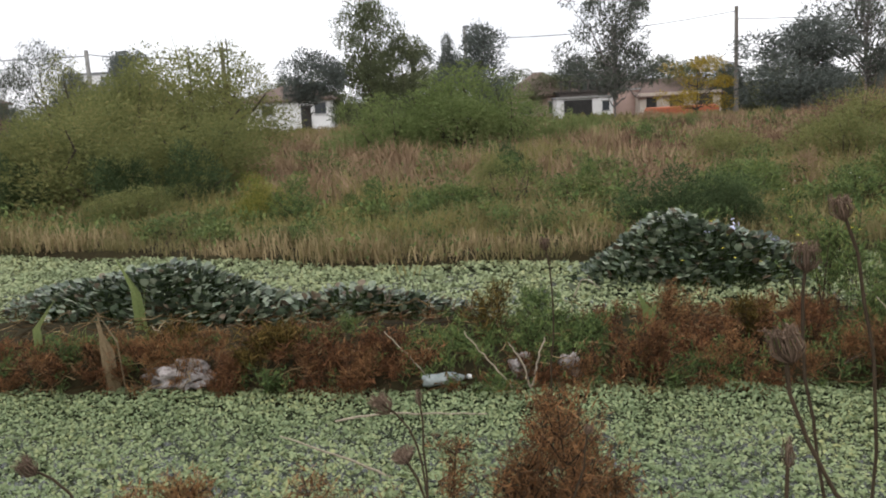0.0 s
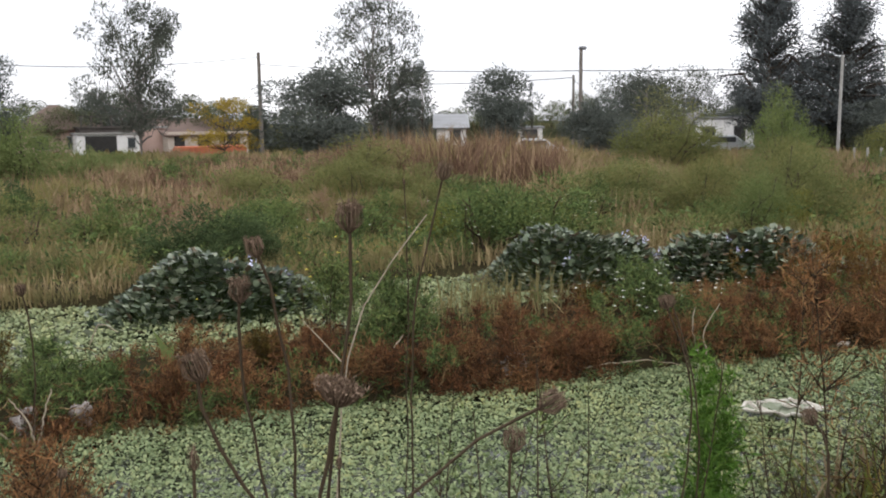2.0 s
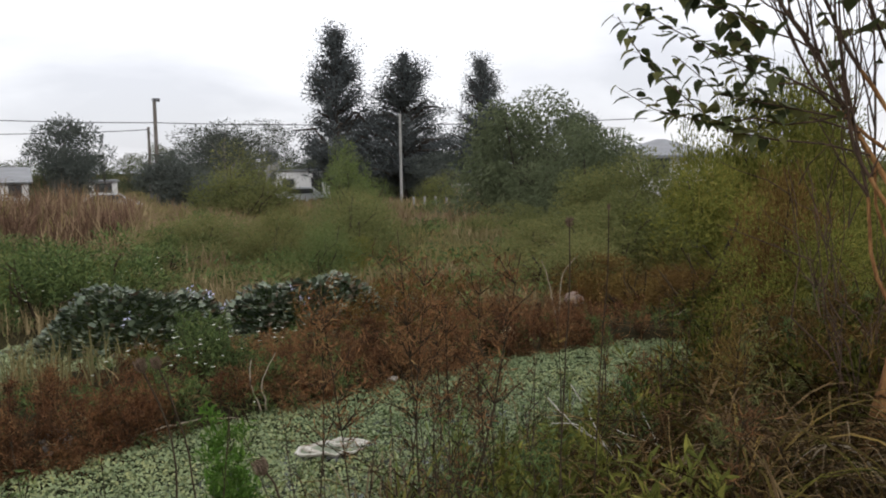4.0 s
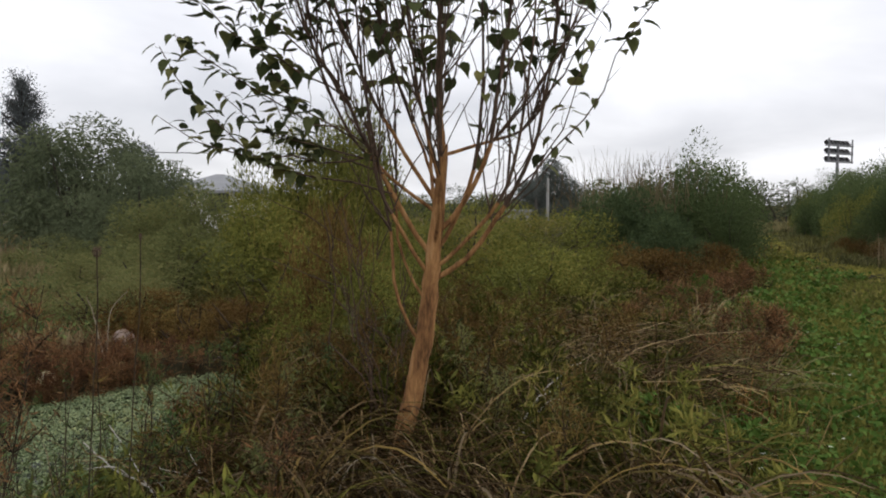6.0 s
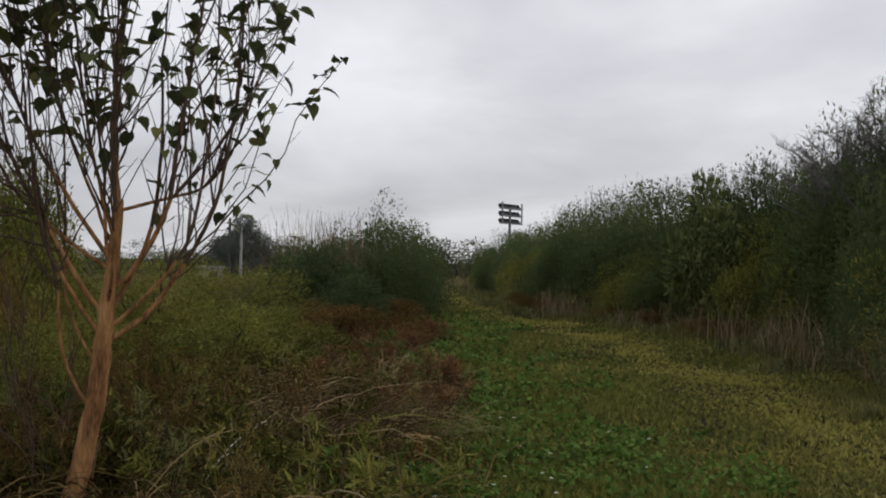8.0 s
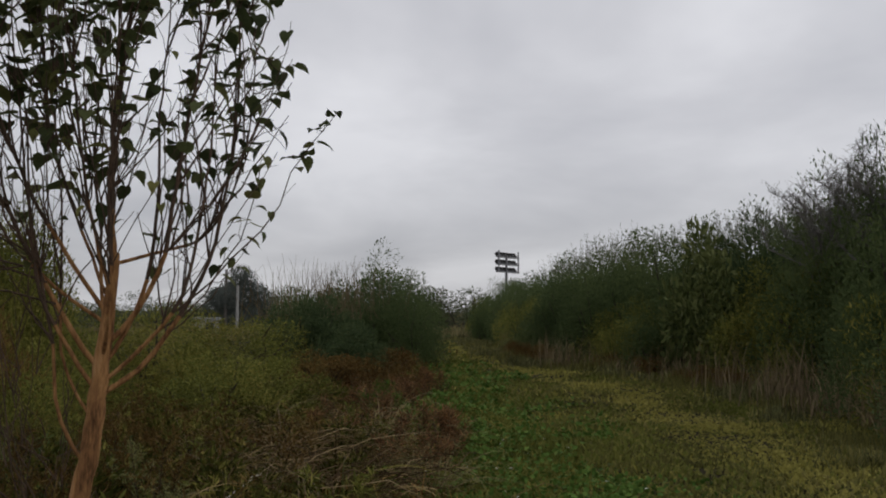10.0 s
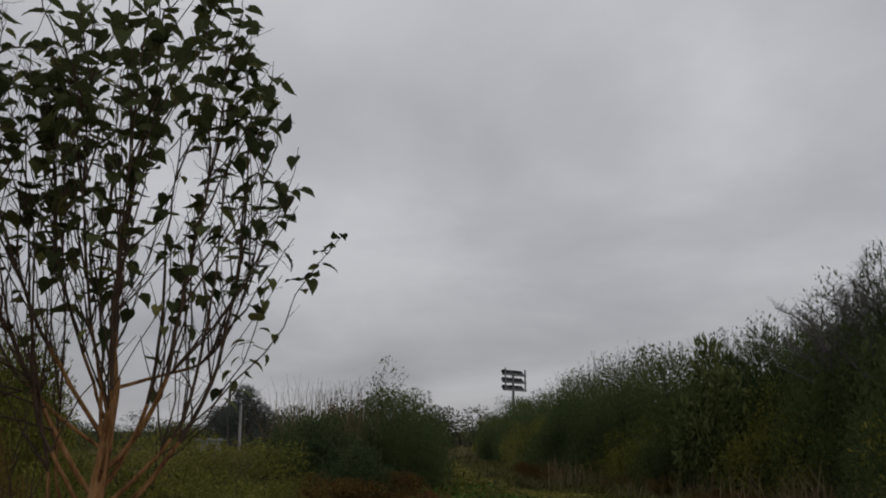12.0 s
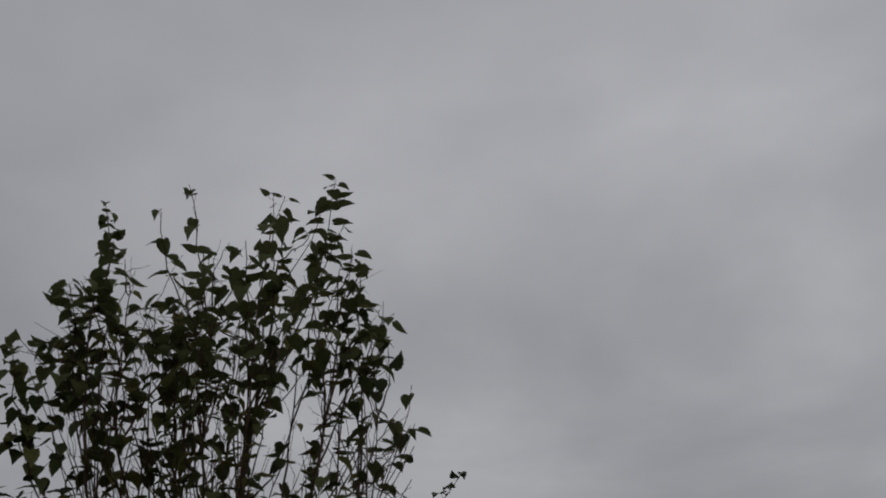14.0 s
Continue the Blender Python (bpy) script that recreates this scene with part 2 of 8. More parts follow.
FLOWER_WHITE = foliage("white_petal", [(0.5, 0.5, 0.42), (0.68, 0.68, 0.6)], 0.6, 0.2)
FLOWER_YELLOW = foliage("yellow_petal", [(0.5, 0.42, 0.05), (0.65, 0.58, 0.12)], 0.6, 0.2)
FLOWER_LILAC = foliage("lilac_petal", [(0.42, 0.42, 0.62), (0.6, 0.6, 0.74)], 0.6, 0.2)
BARK = surface("orange_brown_bark", [(0.060, 0.028, 0.011), (0.190, 0.092, 0.036), (0.32, 0.165, 0.064), (0.40, 0.225, 0.10)], 14.0, 0.9, 0, 1.0, 70, (1.0, 1.0, 0.22))
TANGLE = foliage("dead_tangle", [(0.022, 0.013, 0.006), (0.062, 0.038, 0.016), (0.139, 0.089, 0.040), (0.223, 0.162, 0.070), (0.361, 0.269, 0.134)], 0.8, 0.1, 0.4, 1.5, skew=1.9)
# brown young bark, with the darkness of a backlit crown put into its colour
BARK_TWIG_BACKLIT = surface("brown_twig_bark_backlit", [(0.045, 0.032, 0.022), (0.083, 0.054, 0.036), (0.128, 0.078, 0.050)], 9.0, 0.85, 0, 0.5, 90)
BARK_DARK = surface("dark_bark", [(0.035, 0.028, 0.022), (0.07, 0.055, 0.042)], 5.0, 0.9, 0, 0.6, 50)
BARK_GREY = surface("grey_bark", [(0.10, 0.09, 0.08), (0.19, 0.175, 0.16)], 5.0, 0.9, 0, 0.6, 50)
FOAM = surface("dirty_white_foam", [(0.28, 0.25, 0.20), (0.46, 0.43, 0.37), (0.62, 0.60, 0.55)], 9.0, 0.8, 0, 0.5, 60)
TRAY_BASE = surface("grubby_foam", [(0.08, 0.10, 0.06), (0.16, 0.18, 0.12), (0.28, 0.29, 0.23)], 9.0, 0.8, 0, 0.4, 60)
PLASTIC_YELLOW = surface("cream_plastic", [(0.55, 0.47, 0.25), (0.72, 0.66, 0.45)], 12.0, 0.4, 0, 0.05, 60)
PLASTIC_CLEAR = surface("pale_green_plastic", [(0.136, 0.161, 0.149), (0.285, 0.310, 0.298)], 12.0, 0.25, 0, 0.1, 60)
BAG_WHITE = surface("torn_white_bag", [(0.074, 0.062, 0.056), (0.231, 0.205, 0.186), (0.441, 0.410, 0.391)], 16.0, 0.5, 0, 0.6, 60)
BALL_PINK = surface("faded_pink_rubber", [(0.22, 0.16, 0.13), (0.34, 0.26, 0.21)], 12.0, 0.7, 0, 0.2, 60)
PLASTER_BEIGE = surface("beige_plaster", [(0.32, 0.27, 0.22), (0.44, 0.38, 0.32), (0.52, 0.47, 0.41)], 0.6, 0.9, 0, 0.2, 8)
PLASTER_WHITE = surface("white_plaster", [(0.50, 0.49, 0.47), (0.68, 0.67, 0.65), (0.75, 0.74, 0.72)], 0.6, 0.9, 0, 0.2, 8)
PLASTER_PINK = surface("pink_plaster", [(0.36, 0.25, 0.21), (0.48, 0.35, 0.30)], 0.6, 0.9, 0, 0.2, 8)
BRICK = surface("weathered_brick", [(0.16, 0.09, 0.065), (0.24, 0.14, 0.10)], 0.8, 0.9, 0, 0.2, 9)
ROOF_TILE = surface("terracotta_roof", [(0.101, 0.072, 0.060), (0.156, 0.110, 0.090)], 0.7, 0.85, 0, 0.3, 10)
ROOF_GREY = surface("grey_sheet_roof", [(0.16, 0.165, 0.17), (0.28, 0.285, 0.29)], 0.7, 0.5, 0.3, 0.1, 10)
DARK_TRIM = surface("dark_railing", [(0.05, 0.042, 0.038), (0.09, 0.078, 0.07)], 2.0, 0.7, 0, 0.1, 9)
DARK_GAP = surface("dark_opening", [(0.018, 0.017, 0.016), (0.04, 0.038, 0.035)], 2.0, 0.5, 0, 0.1, 9)
WINDOW_GLASS = surface("window_glass", [(0.03, 0.035, 0.04), (0.06, 0.065, 0.07)], 2.0, 0.1, 0, 0.0, 9, spec=0.5)
CONCRETE = surface("grey_concrete", [(0.22, 0.215, 0.20), (0.34, 0.33, 0.31)], 2.0, 0.9, 0, 0.2, 25)
WOOD_POLE = surface("weathered_pole", [(0.10, 0.085, 0.07), (0.19, 0.17, 0.15)], 3.0, 0.9, 0, 0.3, 40)
METAL_GREY = surface("grey_metal", [(0.16, 0.16, 0.165), (0.26, 0.26, 0.265)], 4.0, 0.5, 0.6, 0.05, 40)
CABLE = surface("black_cable", [(0.03, 0.03, 0.03), (0.05, 0.05, 0.05)], 4.0, 0.6, 0, 0, 40)
ORANGE_CLOTH = surface("orange_canvas", [(0.30, 0.09, 0.05), (0.40, 0.14, 0.07)], 2.0, 0.8, 0, 0.2, 20)
CAR_PAINT = surface("pale_car_paint", [(0.42, 0.44, 0.45), (0.52, 0.54, 0.55)], 2.0, 0.3, 0.1, 0, 40)
RUBBER = surface("black_rubber", [(0.02, 0.02, 0.02), (0.035, 0.035, 0.035)], 8.0, 0.8, 0, 0.1, 40)

# ---- mesh tools ----
def mesh_of(name, V, F, mat):
    """One mesh from vertices and a list of face arrays (triangles, quads)."""
    me = bpy.data.meshes.new(name)
    F = [np.asarray(f, np.int32) for f in F if len(f)]
    loops = np.concatenate([f.ravel() for f in F])
    sizes = np.concatenate([np.full(len(f), f.shape[1], np.int32) for f in F])
    me.vertices.add(len(V))
    me.vertices.foreach_set("co", np.asarray(V, np.float32).ravel())
    me.loops.add(len(loops))
    me.loops.foreach_set("vertex_index", loops)
    me.polygons.add(len(sizes))
    me.polygons.foreach_set("loop_start", np.concatenate([[0], np.cumsum(sizes)[:-1]]).astype(np.int32))
    me.polygons.foreach_set("loop_total", sizes)
    me.materials.append(mat)
    me.update(calc_edges=True)
    return me


def cat(pieces):
    V, F, k = [], [], 0
    for v, fs in pieces:
        V.append(v)
        F += [np.asarray(f) + k for f in fs]
        k += len(v)
    return np.concatenate(V), F


def scatter(tv, tf, P, M):
    """Copies of a small template at places P with 3 x 3 matrices M, as one mesh's data."""
    tv, tf = np.asarray(tv, float), [np.asarray(f) for f in tf]
    n, k = len(P), len(tv)
    V = np.einsum("nij,kj->nki", M, tv) + P[:, None]
    step = (np.arange(n) * k)[:, None, None]
    return V.reshape(-1, 3), [(f[None] + step).reshape(-1, f.shape[1]) for f in tf]


def unit(v):
    return v / np.maximum(np.linalg.norm(v, axis=-1, keepdims=True), 1e-9)


def frames_along(d, rng, twist=True):
    """Matrices whose y axis runs along d, turned about it by chance."""
    d = unit(d)
    ref = rng.normal(size=d.shape) if twist else np.tile((0.0, 0.0, 1.0), (len(d), 1)) + 1e-3
    x = unit(np.cross(d, ref))
    return np.stack([x, d, np.cross(x, d)], -1)


LEAF = ([(0, 0, 0), (0.24, 0.45, 0.07), (0, 1, -0.05), (-0.24, 0.45, 0.07)], [[(0, 1, 2), (0, 2, 3)]])
NEEDLE = ([(0.05, 0, 0), (0.05, 0.6, 0.02), (0, 1, 0), (-0.05, 0.6, 0.02), (-0.05, 0, 0)], [[(0, 1, 3, 4)], [(1, 2, 3)]])
BLADE = ([(0.5, 0, 0), (0.42, 0.5, 0.0), (0, 1, 0.0), (-0.42, 0.5, 0.0), (-0.5, 0, 0)], [[(0, 1, 3, 4)], [(1, 2, 3)]])
ROUND = ([(0, 0, 0), (0.34, 0.18, 0.10), (0.46, 0.58, 0.15), (0.22, 0.95, 0.10), (-0.22, 0.95, 0.10), (-0.46, 0.58, 0.15), (-0.34, 0.18, 0.10), (0, 0.55, 0.0)],
         [[(0, 1, 7), (1, 2, 7), (2, 3, 7), (3, 4, 7), (4, 5, 7), (5, 6, 7), (6, 0, 7)]])
HEART = ([(0, 0, 0), (0.20, -0.13, 0.05), (0.41, -0.06, 0.10), (0.47, 0.09, 0.09), (0.53, 0.20, 0.13), (0.50, 0.36, 0.09), (0.48, 0.50, 0.10), (0.38, 0.62, 0.03), (0.33, 0.77, 0.00), (0.18, 0.90, -0.10), (0.02, 1.16, -0.30),
          (-0.16, 0.91, -0.11), (-0.34, 0.73, 0.01), (-0.39, 0.58, 0.03), (-0.50, 0.44, 0.11), (-0.50, 0.28, 0.08), (-0.55, 0.16, 0.12), (-0.46, 0.04, 0.09), (-0.38, -0.10, 0.09), (-0.17, -0.12, 0.05), (0, 0.30, 0.0), (0, 0.68, -0.06)],
         [[(0, 1, 20), (1, 2, 20), (2, 3, 20), (3, 4, 20), (4, 5, 20), (5, 6, 20), (6, 21, 20), (6, 7, 21), (7, 8, 21), (8, 9, 21), (9, 10, 21), (10, 11, 21), (11, 12, 21), (12, 13, 21), (13, 14, 21), (14, 20, 21),
           (14, 15, 20), (15, 16, 20), (16, 17, 20), (17, 18, 20), (18, 19, 20), (19, 0, 20)]])

PAD = ([(0, 0, 0), (0.45, 0.4, 0.14), (0.3, 0.92, 0.08), (-0.3, 0.92, 0.08), (-0.45, 0.4, 0.14)], [[(0, 1, 2), (0, 2, 3), (0, 3, 4)]])


def leaves(P, d, length, width, rng, template=LEAF, twist=True):
    M = frames_along(d, rng, twist)
    L = np.broadcast_to(length, len(P))[:, None]
    W = np.broadcast_to(width, len(P))[:, None]
    M = np.stack([M[..., 0] * W, M[..., 1] * L, M[..., 2] * L], -1)
    return scatter(*template, P, M)


def blades(P, height, width, rng, lean=0.35, bend=0.5):
    """Grass blades in two pieces that bend over, standing at P."""
    n = len(P)
    h = np.broadcast_to(height, n)
    w = np.broadcast_to(width, n)
    a = rng.uniform(0, 2 * np.pi, n)
    out = np.stack([np.cos(a), np.sin(a), 0 * a], -1)
    side = np.stack([-np.sin(a + rng.normal(0, 0.6, n)), np.cos(a), 0 * a], -1) * w[:, None]
    tilt = np.abs(rng.normal(0, lean, n))
    mid = P + (out * np.sin(tilt)[:, None] + np.array((0, 0, 1)) * np.cos(tilt)[:, None]) * (h * 0.55)[:, None]
    t2 = tilt + rng.uniform(0, bend, n) * 1.6
    tip = mid + (out * np.sin(t2)[:, None] + np.array((0, 0, 1)) * np.cos(t2)[:, None]) * (h * 0.5)[:, None]
    V = np.stack([P - side * 0.5, P + side * 0.5, mid + side * 0.4, mid - side * 0.4, tip], 1)
    k = (np.arange(n) * 5)[:, None]
    return V.reshape(-1, 3), [np.array([(0, 1, 2, 3)]) + k, np.array([(3, 2, 4)]) + k]


def tubes(poly, rad, sides=4):
    """Tapered tubes along n polylines of the same number of points."""
    poly, rad = np.asarray(poly, float), np.asarray(rad, float)
    n, k, _ = poly.shape
    rad = np.broadcast_to(rad, (n, k))
    tan = unit(np.gradient(poly, axis=1))
    ref = np.where(np.abs(tan[:, :1, 2:]) > 0.8, np.array((1.0, 0.1, 0)), np.array((0, 0.1, 1.0)))
    x = unit(np.cross(tan, np.broadcast_to(ref, tan.shape)))
    y = np.cross(tan, x)
    ang = np.arange(sides) * 2 * np.pi / sides
    V = poly[:, :, None] + rad[:, :, None, None] * (x[:, :, None] * np.cos(ang)[:, None] + y[:, :, None] * np.sin(ang)[:, None])
    i, j, s = np.meshgrid(np.arange(n), np.arange(k - 1), np.arange(sides), indexing="ij")
    at = lambda jj, ss: (i * k + jj) * sides + ss % sides
    F = np.stack([at(j, s), at(j, s + 1), at(j + 1, s + 1), at(j + 1, s)], -1).reshape(-1, 4)
    return V.reshape(-1, 3), [F]


def curve(a, b, k, rng, wander=0.06, droop=0.0):
    """k points from a to b, n lines at once, wandering a little."""
    a, b = np.atleast_2d(a).astype(float), np.atleast_2d(b).astype(float)
    t = np.linspace(0, 1, k)[None, :, None]
    p = a[:, None] * (1 - t) + b[:, None] * t
    L = np.linalg.norm(b - a, axis=-1)[:, None, None]
    w = rng.normal(0, wander, p.shape) * L * np.sin(np.pi * t) ** 0.5
    p = p + w
    p[..., 2] += (droop * L[..., 0]) * 4 * (t * (1 - t))[..., 0]
    return p


def box(sx, sy, sz, at=(0, 0, 0), bevel=0.0):
    bm = bmesh.new()
    bmesh.ops.create_cube(bm, size=1)
    bmesh.ops.scale(bm, vec=(sx, sy, sz), verts=bm.verts)
    bmesh.ops.translate(bm, vec=at, verts=bm.verts)
    if bevel:
        bmesh.ops.bevel(bm, geom=bm.edges[:], offset=bevel, segments=2, affect="EDGES")
    return bm


def part(name, data, mat, parent=None, label=""):
    """Links a bmesh, or vertices and faces, as one mesh object under a thing or under a part."""
    if isinstance(data, bmesh.types.BMesh):
        me = bpy.data.meshes.new(name)
        data.to_mesh(me)
        data.free()
        me.materials.append(mat)
    else:
        me = mesh_of(name, *data, mat)
    ob = new(name, me)
    if parent is not None:
        ob.parent = parent
    return tagged(ob, label) if label else ob


def thing(name, label, category, at=(0, 0, 0), turn=0.0, group="", kind=""):
    ob = new(name)
    ob.matrix_basis = pose(*at, 0, 0, turn)
    return tagged(ob, label, category, group, kind)


def stuff(name, data, mat, label, category):
    return tagged(part(name, data, mat), label, category, kind="stuff")


# ---- the lie of the land ----
NEAR_X = np.array([-40.0, -8, -3.4, -0.4, 2, 3.8, 5.5, 6.7, 8.5, 9.6, 10.4])
NEAR_FAR_Y = np.array([7.5, 6.7, 6.25, 5.85, 5.5, 5.1, 4.75, 4.5, 4.0, 3.3, 2.4])
NEAR_NEAR_Y = np.array([3.6, 3.4, 3.1, 3.0, 2.7, 2.35, 2.05, 1.95, 1.85, 1.8, 2.0])
CHAN_X = np.array([-40.0, -6.5, -4.2, -3.0, -1.6, -0.6, 1.4, 3.0, 4.7, 6.1, 7.2, 8.6, 9.4])
CHAN_FAR_Y = np.array([15.0, 12.6, 11.9, 11.4, 10.5, 10.3, 9.95, 9.9, 9.6, 9.4, 9.2, 8.4, 7.4])
CHAN_NEAR_Y = np.array([11.0, 8.8, 8.4, 8.0, 7.7, 7.5, 7.35, 7.3, 7.3, 6.9, 6.7, 6.6, 7.2])
WATER_Z = -0.42


def ripple(x, y, s=1.0):
    return np.sin(1.3 * s * x + 0.7 * np.sin(0.9 * s * y)) * np.sin(1.1 * s * y + 0.8 * np.sin(0.7 * s * x + 1.3))


def near_pond(x, y):
    """How far inside the near pond a place lies (negative outside)."""
    w = 0.10 * ripple(x, y, 2.1) + 0.05 * ripple(x, y, 6.3)
    d = np.minimum(y - np.interp(x, NEAR_X, NEAR_NEAR_Y), np.interp(x, NEAR_X, NEAR_FAR_Y) - y)
    return np.minimum(d, 10.4 - x) + w


def channel(x, y):
    w = 0.12 * ripple(x, y, 1.7) + 0.05 * ripple(x, y, 5.1)
    d = np.minimum(y - np.interp(x, CHAN_X, CHAN_NEAR_Y), np.interp(x, CHAN_X, CHAN_FAR_Y) - y)
    return np.minimum(d, 9.4 - x) + w


def smooth(v, a, b):
    t = np.clip((v - a) / (b - a), 0, 1)
    return t * t * (3 - 2 * t)


def ground_z(x, y):
    x, y = np.asarray(x, float), np.asarray(y, float)
    east = smooth(x, 9, 14)
    shore = np.interp(x, NEAR_X, NEAR_NEAR_Y)
    z = -0.30 * smooth(y, shore - 1.4 - 2 * east, shore + 0.1 + 3.0 * east)
    z = z + 0.10 * smooth(y, 12, 30) + 0.035 * ripple(x, y, 0.6) + 0.02 * ripple(x, y, 2.3)
    z = z - 0.7 * smooth(np.hypot(x, y), 30, 55) * smooth(np.degrees(np.arctan2(x, y)), 4, 30) * (1 - smooth(np.degrees(np.arctan2(x, y)), 70, 90))
    z = z - 0.85 * smooth(np.hypot(x, y), 44, 74) * smooth(np.degrees(np.arctan2(x, y)), -34, -22) * (1 - smooth(np.degrees(np.arctan2(x, y)), 16, 30))
    z = z - 0.45 * smooth(np.maximum(near_pond(x, y), channel(x, y)), -0.12, 0.35)
    return z * (1 - smooth(np.hypot(x, y), 200, 700) * 0.7)


def by_trunk(x, y, wide=0.5):
    """The trodden ground between the path's start and the mulberry trunk, where only low grass grows."""
    return (np.asarray(x) > 3.7) & (np.asarray(x) < 5.7) & (np.abs(np.asarray(y) + 0.55 - 0.14 * np.asarray(x)) < wide)


def polar(rng, n, r0, r1, a0, a1):
    """Places round the walk, thinning with distance; a is degrees clockwise from +y."""
    r = np.exp(rng.uniform(np.log(r0), np.log(r1), n))
    a = np.radians(rng.uniform(a0, a1, n))
    return r * np.sin(a), r * np.cos(a)


def on_ground(x, y, sink=0.02):
    return np.stack([x, y, ground_z(x, y) - sink], -1)


span = np.concatenate([-np.geomspace(3000, 16, 40), np.linspace(-15, 30, 200), np.geomspace(31, 3000, 40)])
gx, gy = np.meshgrid(span, span, indexing="ij")
n = len(span)
i, j = np.meshgrid(np.arange(n - 1), np.arange(n - 1), indexing="ij")
quad = np.stack([i * n + j, (i + 1) * n + j, (i + 1) * n + j + 1, i * n + j + 1], -1).reshape(-1, 4)
me = mesh_of("ground", np.stack([gx, gy, ground_z(gx, gy)], -1).reshape(-1, 3), [quad], SOIL)
me.polygons.foreach_set("use_smooth", np.ones(len(me.polygons), bool))
ground = tagged(new("ground", me), "dark damp soil bank round an overgrown pond", "ground", kind="structure")
wx, wy = np.meshgrid(np.linspace(-40, 12, 60), np.linspace(1.4, 15.5, 20), indexing="ij")
i, j = np.meshgrid(np.arange(59), np.arange(19), indexing="ij")
quad = np.stack([i * 20 + j, (i + 1) * 20 + j, (i + 1) * 20 + j + 1, i * 20 + j + 1], -1).reshape(-1, 4)
water = tagged(part("water", (np.stack([wx, wy, WATER_Z + 0 * wx], -1).reshape(-1, 3), [quad]), WATER),
               "dark still pond water under floating plants", "water", kind="structure")


# ---- floating plants on the pond ----
def carpet(rng, x0, x1, y0, y1, inside, per_m2, size, clump=0.028):
    n = int((x1 - x0) * (y1 - y0) * per_m2 / 4)
    cx, cy = rng.uniform(x0, x1, n), rng.uniform(y0, y1, n)
    keep = inside(cx, cy) > -0.10
    cx, cy = cx[keep], cy[keep]
    a = rng.uniform(0, 2 * np.pi, (len(cx), 1)) + np.arange(4) * 1.6 + rng.normal(0, 0.3, (len(cx), 4))
    off = rng.uniform(0.1, 1.0, a.shape) * clump
    x, y = (cx[:, None] + off * np.cos(a)).ravel(), (cy[:, None] + off * np.sin(a)).ravel()
    a = a.ravel()
    rise = 0.022 * (0.5 + 0.5 * ripple(x, y, 4.0)) + 0.02 * (0.5 + 0.5 * ripple(x, y, 1.1))
    P = np.stack([x, y, WATER_Z + 0.012 + rise + rng.uniform(0, 0.02, len(x))], -1)
    e = np.radians(rng.normal(34, 22, len(x)))
    d = np.stack([np.cos(a) * np.cos(e), np.sin(a) * np.cos(e), np.sin(e)], -1)
    M = frames_along(d, rng, twist=False)
    s = size * rng.uniform(0.55, 1.25, len(x))
    M = M * s[:, None, None]
    return scatter(*PAD, P, M)


rng = np.random.default_rng(11)
stuff("floating_plants", carpet(rng, -9, 10.6, 1.8, 7.0, near_pond, 3900, 0.0235), FLOATING,
      "carpet of pale green and yellowing floating pond plants", "pond plants")
stuff("floating_plants", carpet(rng, -9, 9.5, 6.6, 13.6, channel, 1150, 0.04), FLOATING_FAR,
      "pale yellow-green floating plants filling a narrow channel", "pond plants")


# ---- water hyacinth mounds ----
def hyacinth(at, rx, ry, h, n, seed, label, turn=0.0, flowers=0, brown=0.08):
    rng = np.random.default_rng(seed)
    ob = thing("water_hyacinth", label, "water plants", (at[0], at[1], WATER_Z), turn, "water hyacinth mounds")
    r = np.sqrt(rng.uniform(0, 1, n)) * (1 + 0.10 * rng.normal(size=n))
    a = rng.uniform(0, 2 * np.pi, n)
    r = r * (1 + 0.12 * np.sin(3 * a + seed) + 0.07 * np.sin(7 * a))
    top = h * np.clip(1.02 - r ** 2.1, 0.06, 1) * (0.86 + 0.18 * np.sin(5 * r * np.cos(a) + seed) * np.sin(4 * r * np.sin(a) + 1))
    z = top * (1 - 0.42 * rng.uniform(0, 1, n) ** 1.6)
    P = np.stack([rx * r * np.cos(a), ry * r * np.sin(a), z], -1)
    tilt = np.radians(rng.normal(26, 24, n))
    b = a + rng.normal(0, 0.8, n)
    d = np.stack([np.cos(b) * np.cos(tilt), np.sin(b) * np.cos(tilt), np.sin(tilt)], -1)
    M = frames_along(d, rng, twist=False)
    s = rng.uniform(0.055, 0.096, n)
    M = np.stack([M[..., 0] * s[:, None] * 1.05, M[..., 1] * s[:, None], M[..., 2] * s[:, None] * rng.choice([1.0, 1.5, -0.8], n)[:, None]], -1)
    dead = rng.uniform(0, 1, n) < brown
    tagged(part("foliage", scatter(*ROUND, P[~dead], M[~dead]), HYACINTH, ob), kind="stuff")
    part("withered_foliage", scatter(*ROUND, P[dead], M[dead]), HYACINTH_BROWN, ob, "withered brown leaves")["kind"] = "stuff"
    foot = P * np.array((0.92, 0.92, 0)) + rng.normal(0, 0.04, (n, 3)) * np.array((1, 1, 0)) - np.array((0, 0, 0.02))
    tagged(part("stalk_mass", tubes(curve(foot, P, 3, rng), np.array([[0.012, 0.010, 0.007]]), 3), SHRUB_DARK, ob), kind="stuff")
    if flowers:
        k = rng.choice(np.where(z > 0.3 * h)[0], flowers)
        c = np.repeat(P[k] + np.array((0, 0, 0.09)), 7, 0) + rng.normal(0, 0.03, (flowers * 7, 3))
        part("blossom", leaves(c, rng.normal(size=c.shape) + np.array((0, 0, 0.6)), 0.055, 0.05, rng), FLOWER_LILAC, ob, "pale lilac flower spikes")["kind"] = "stuff"
    return ob


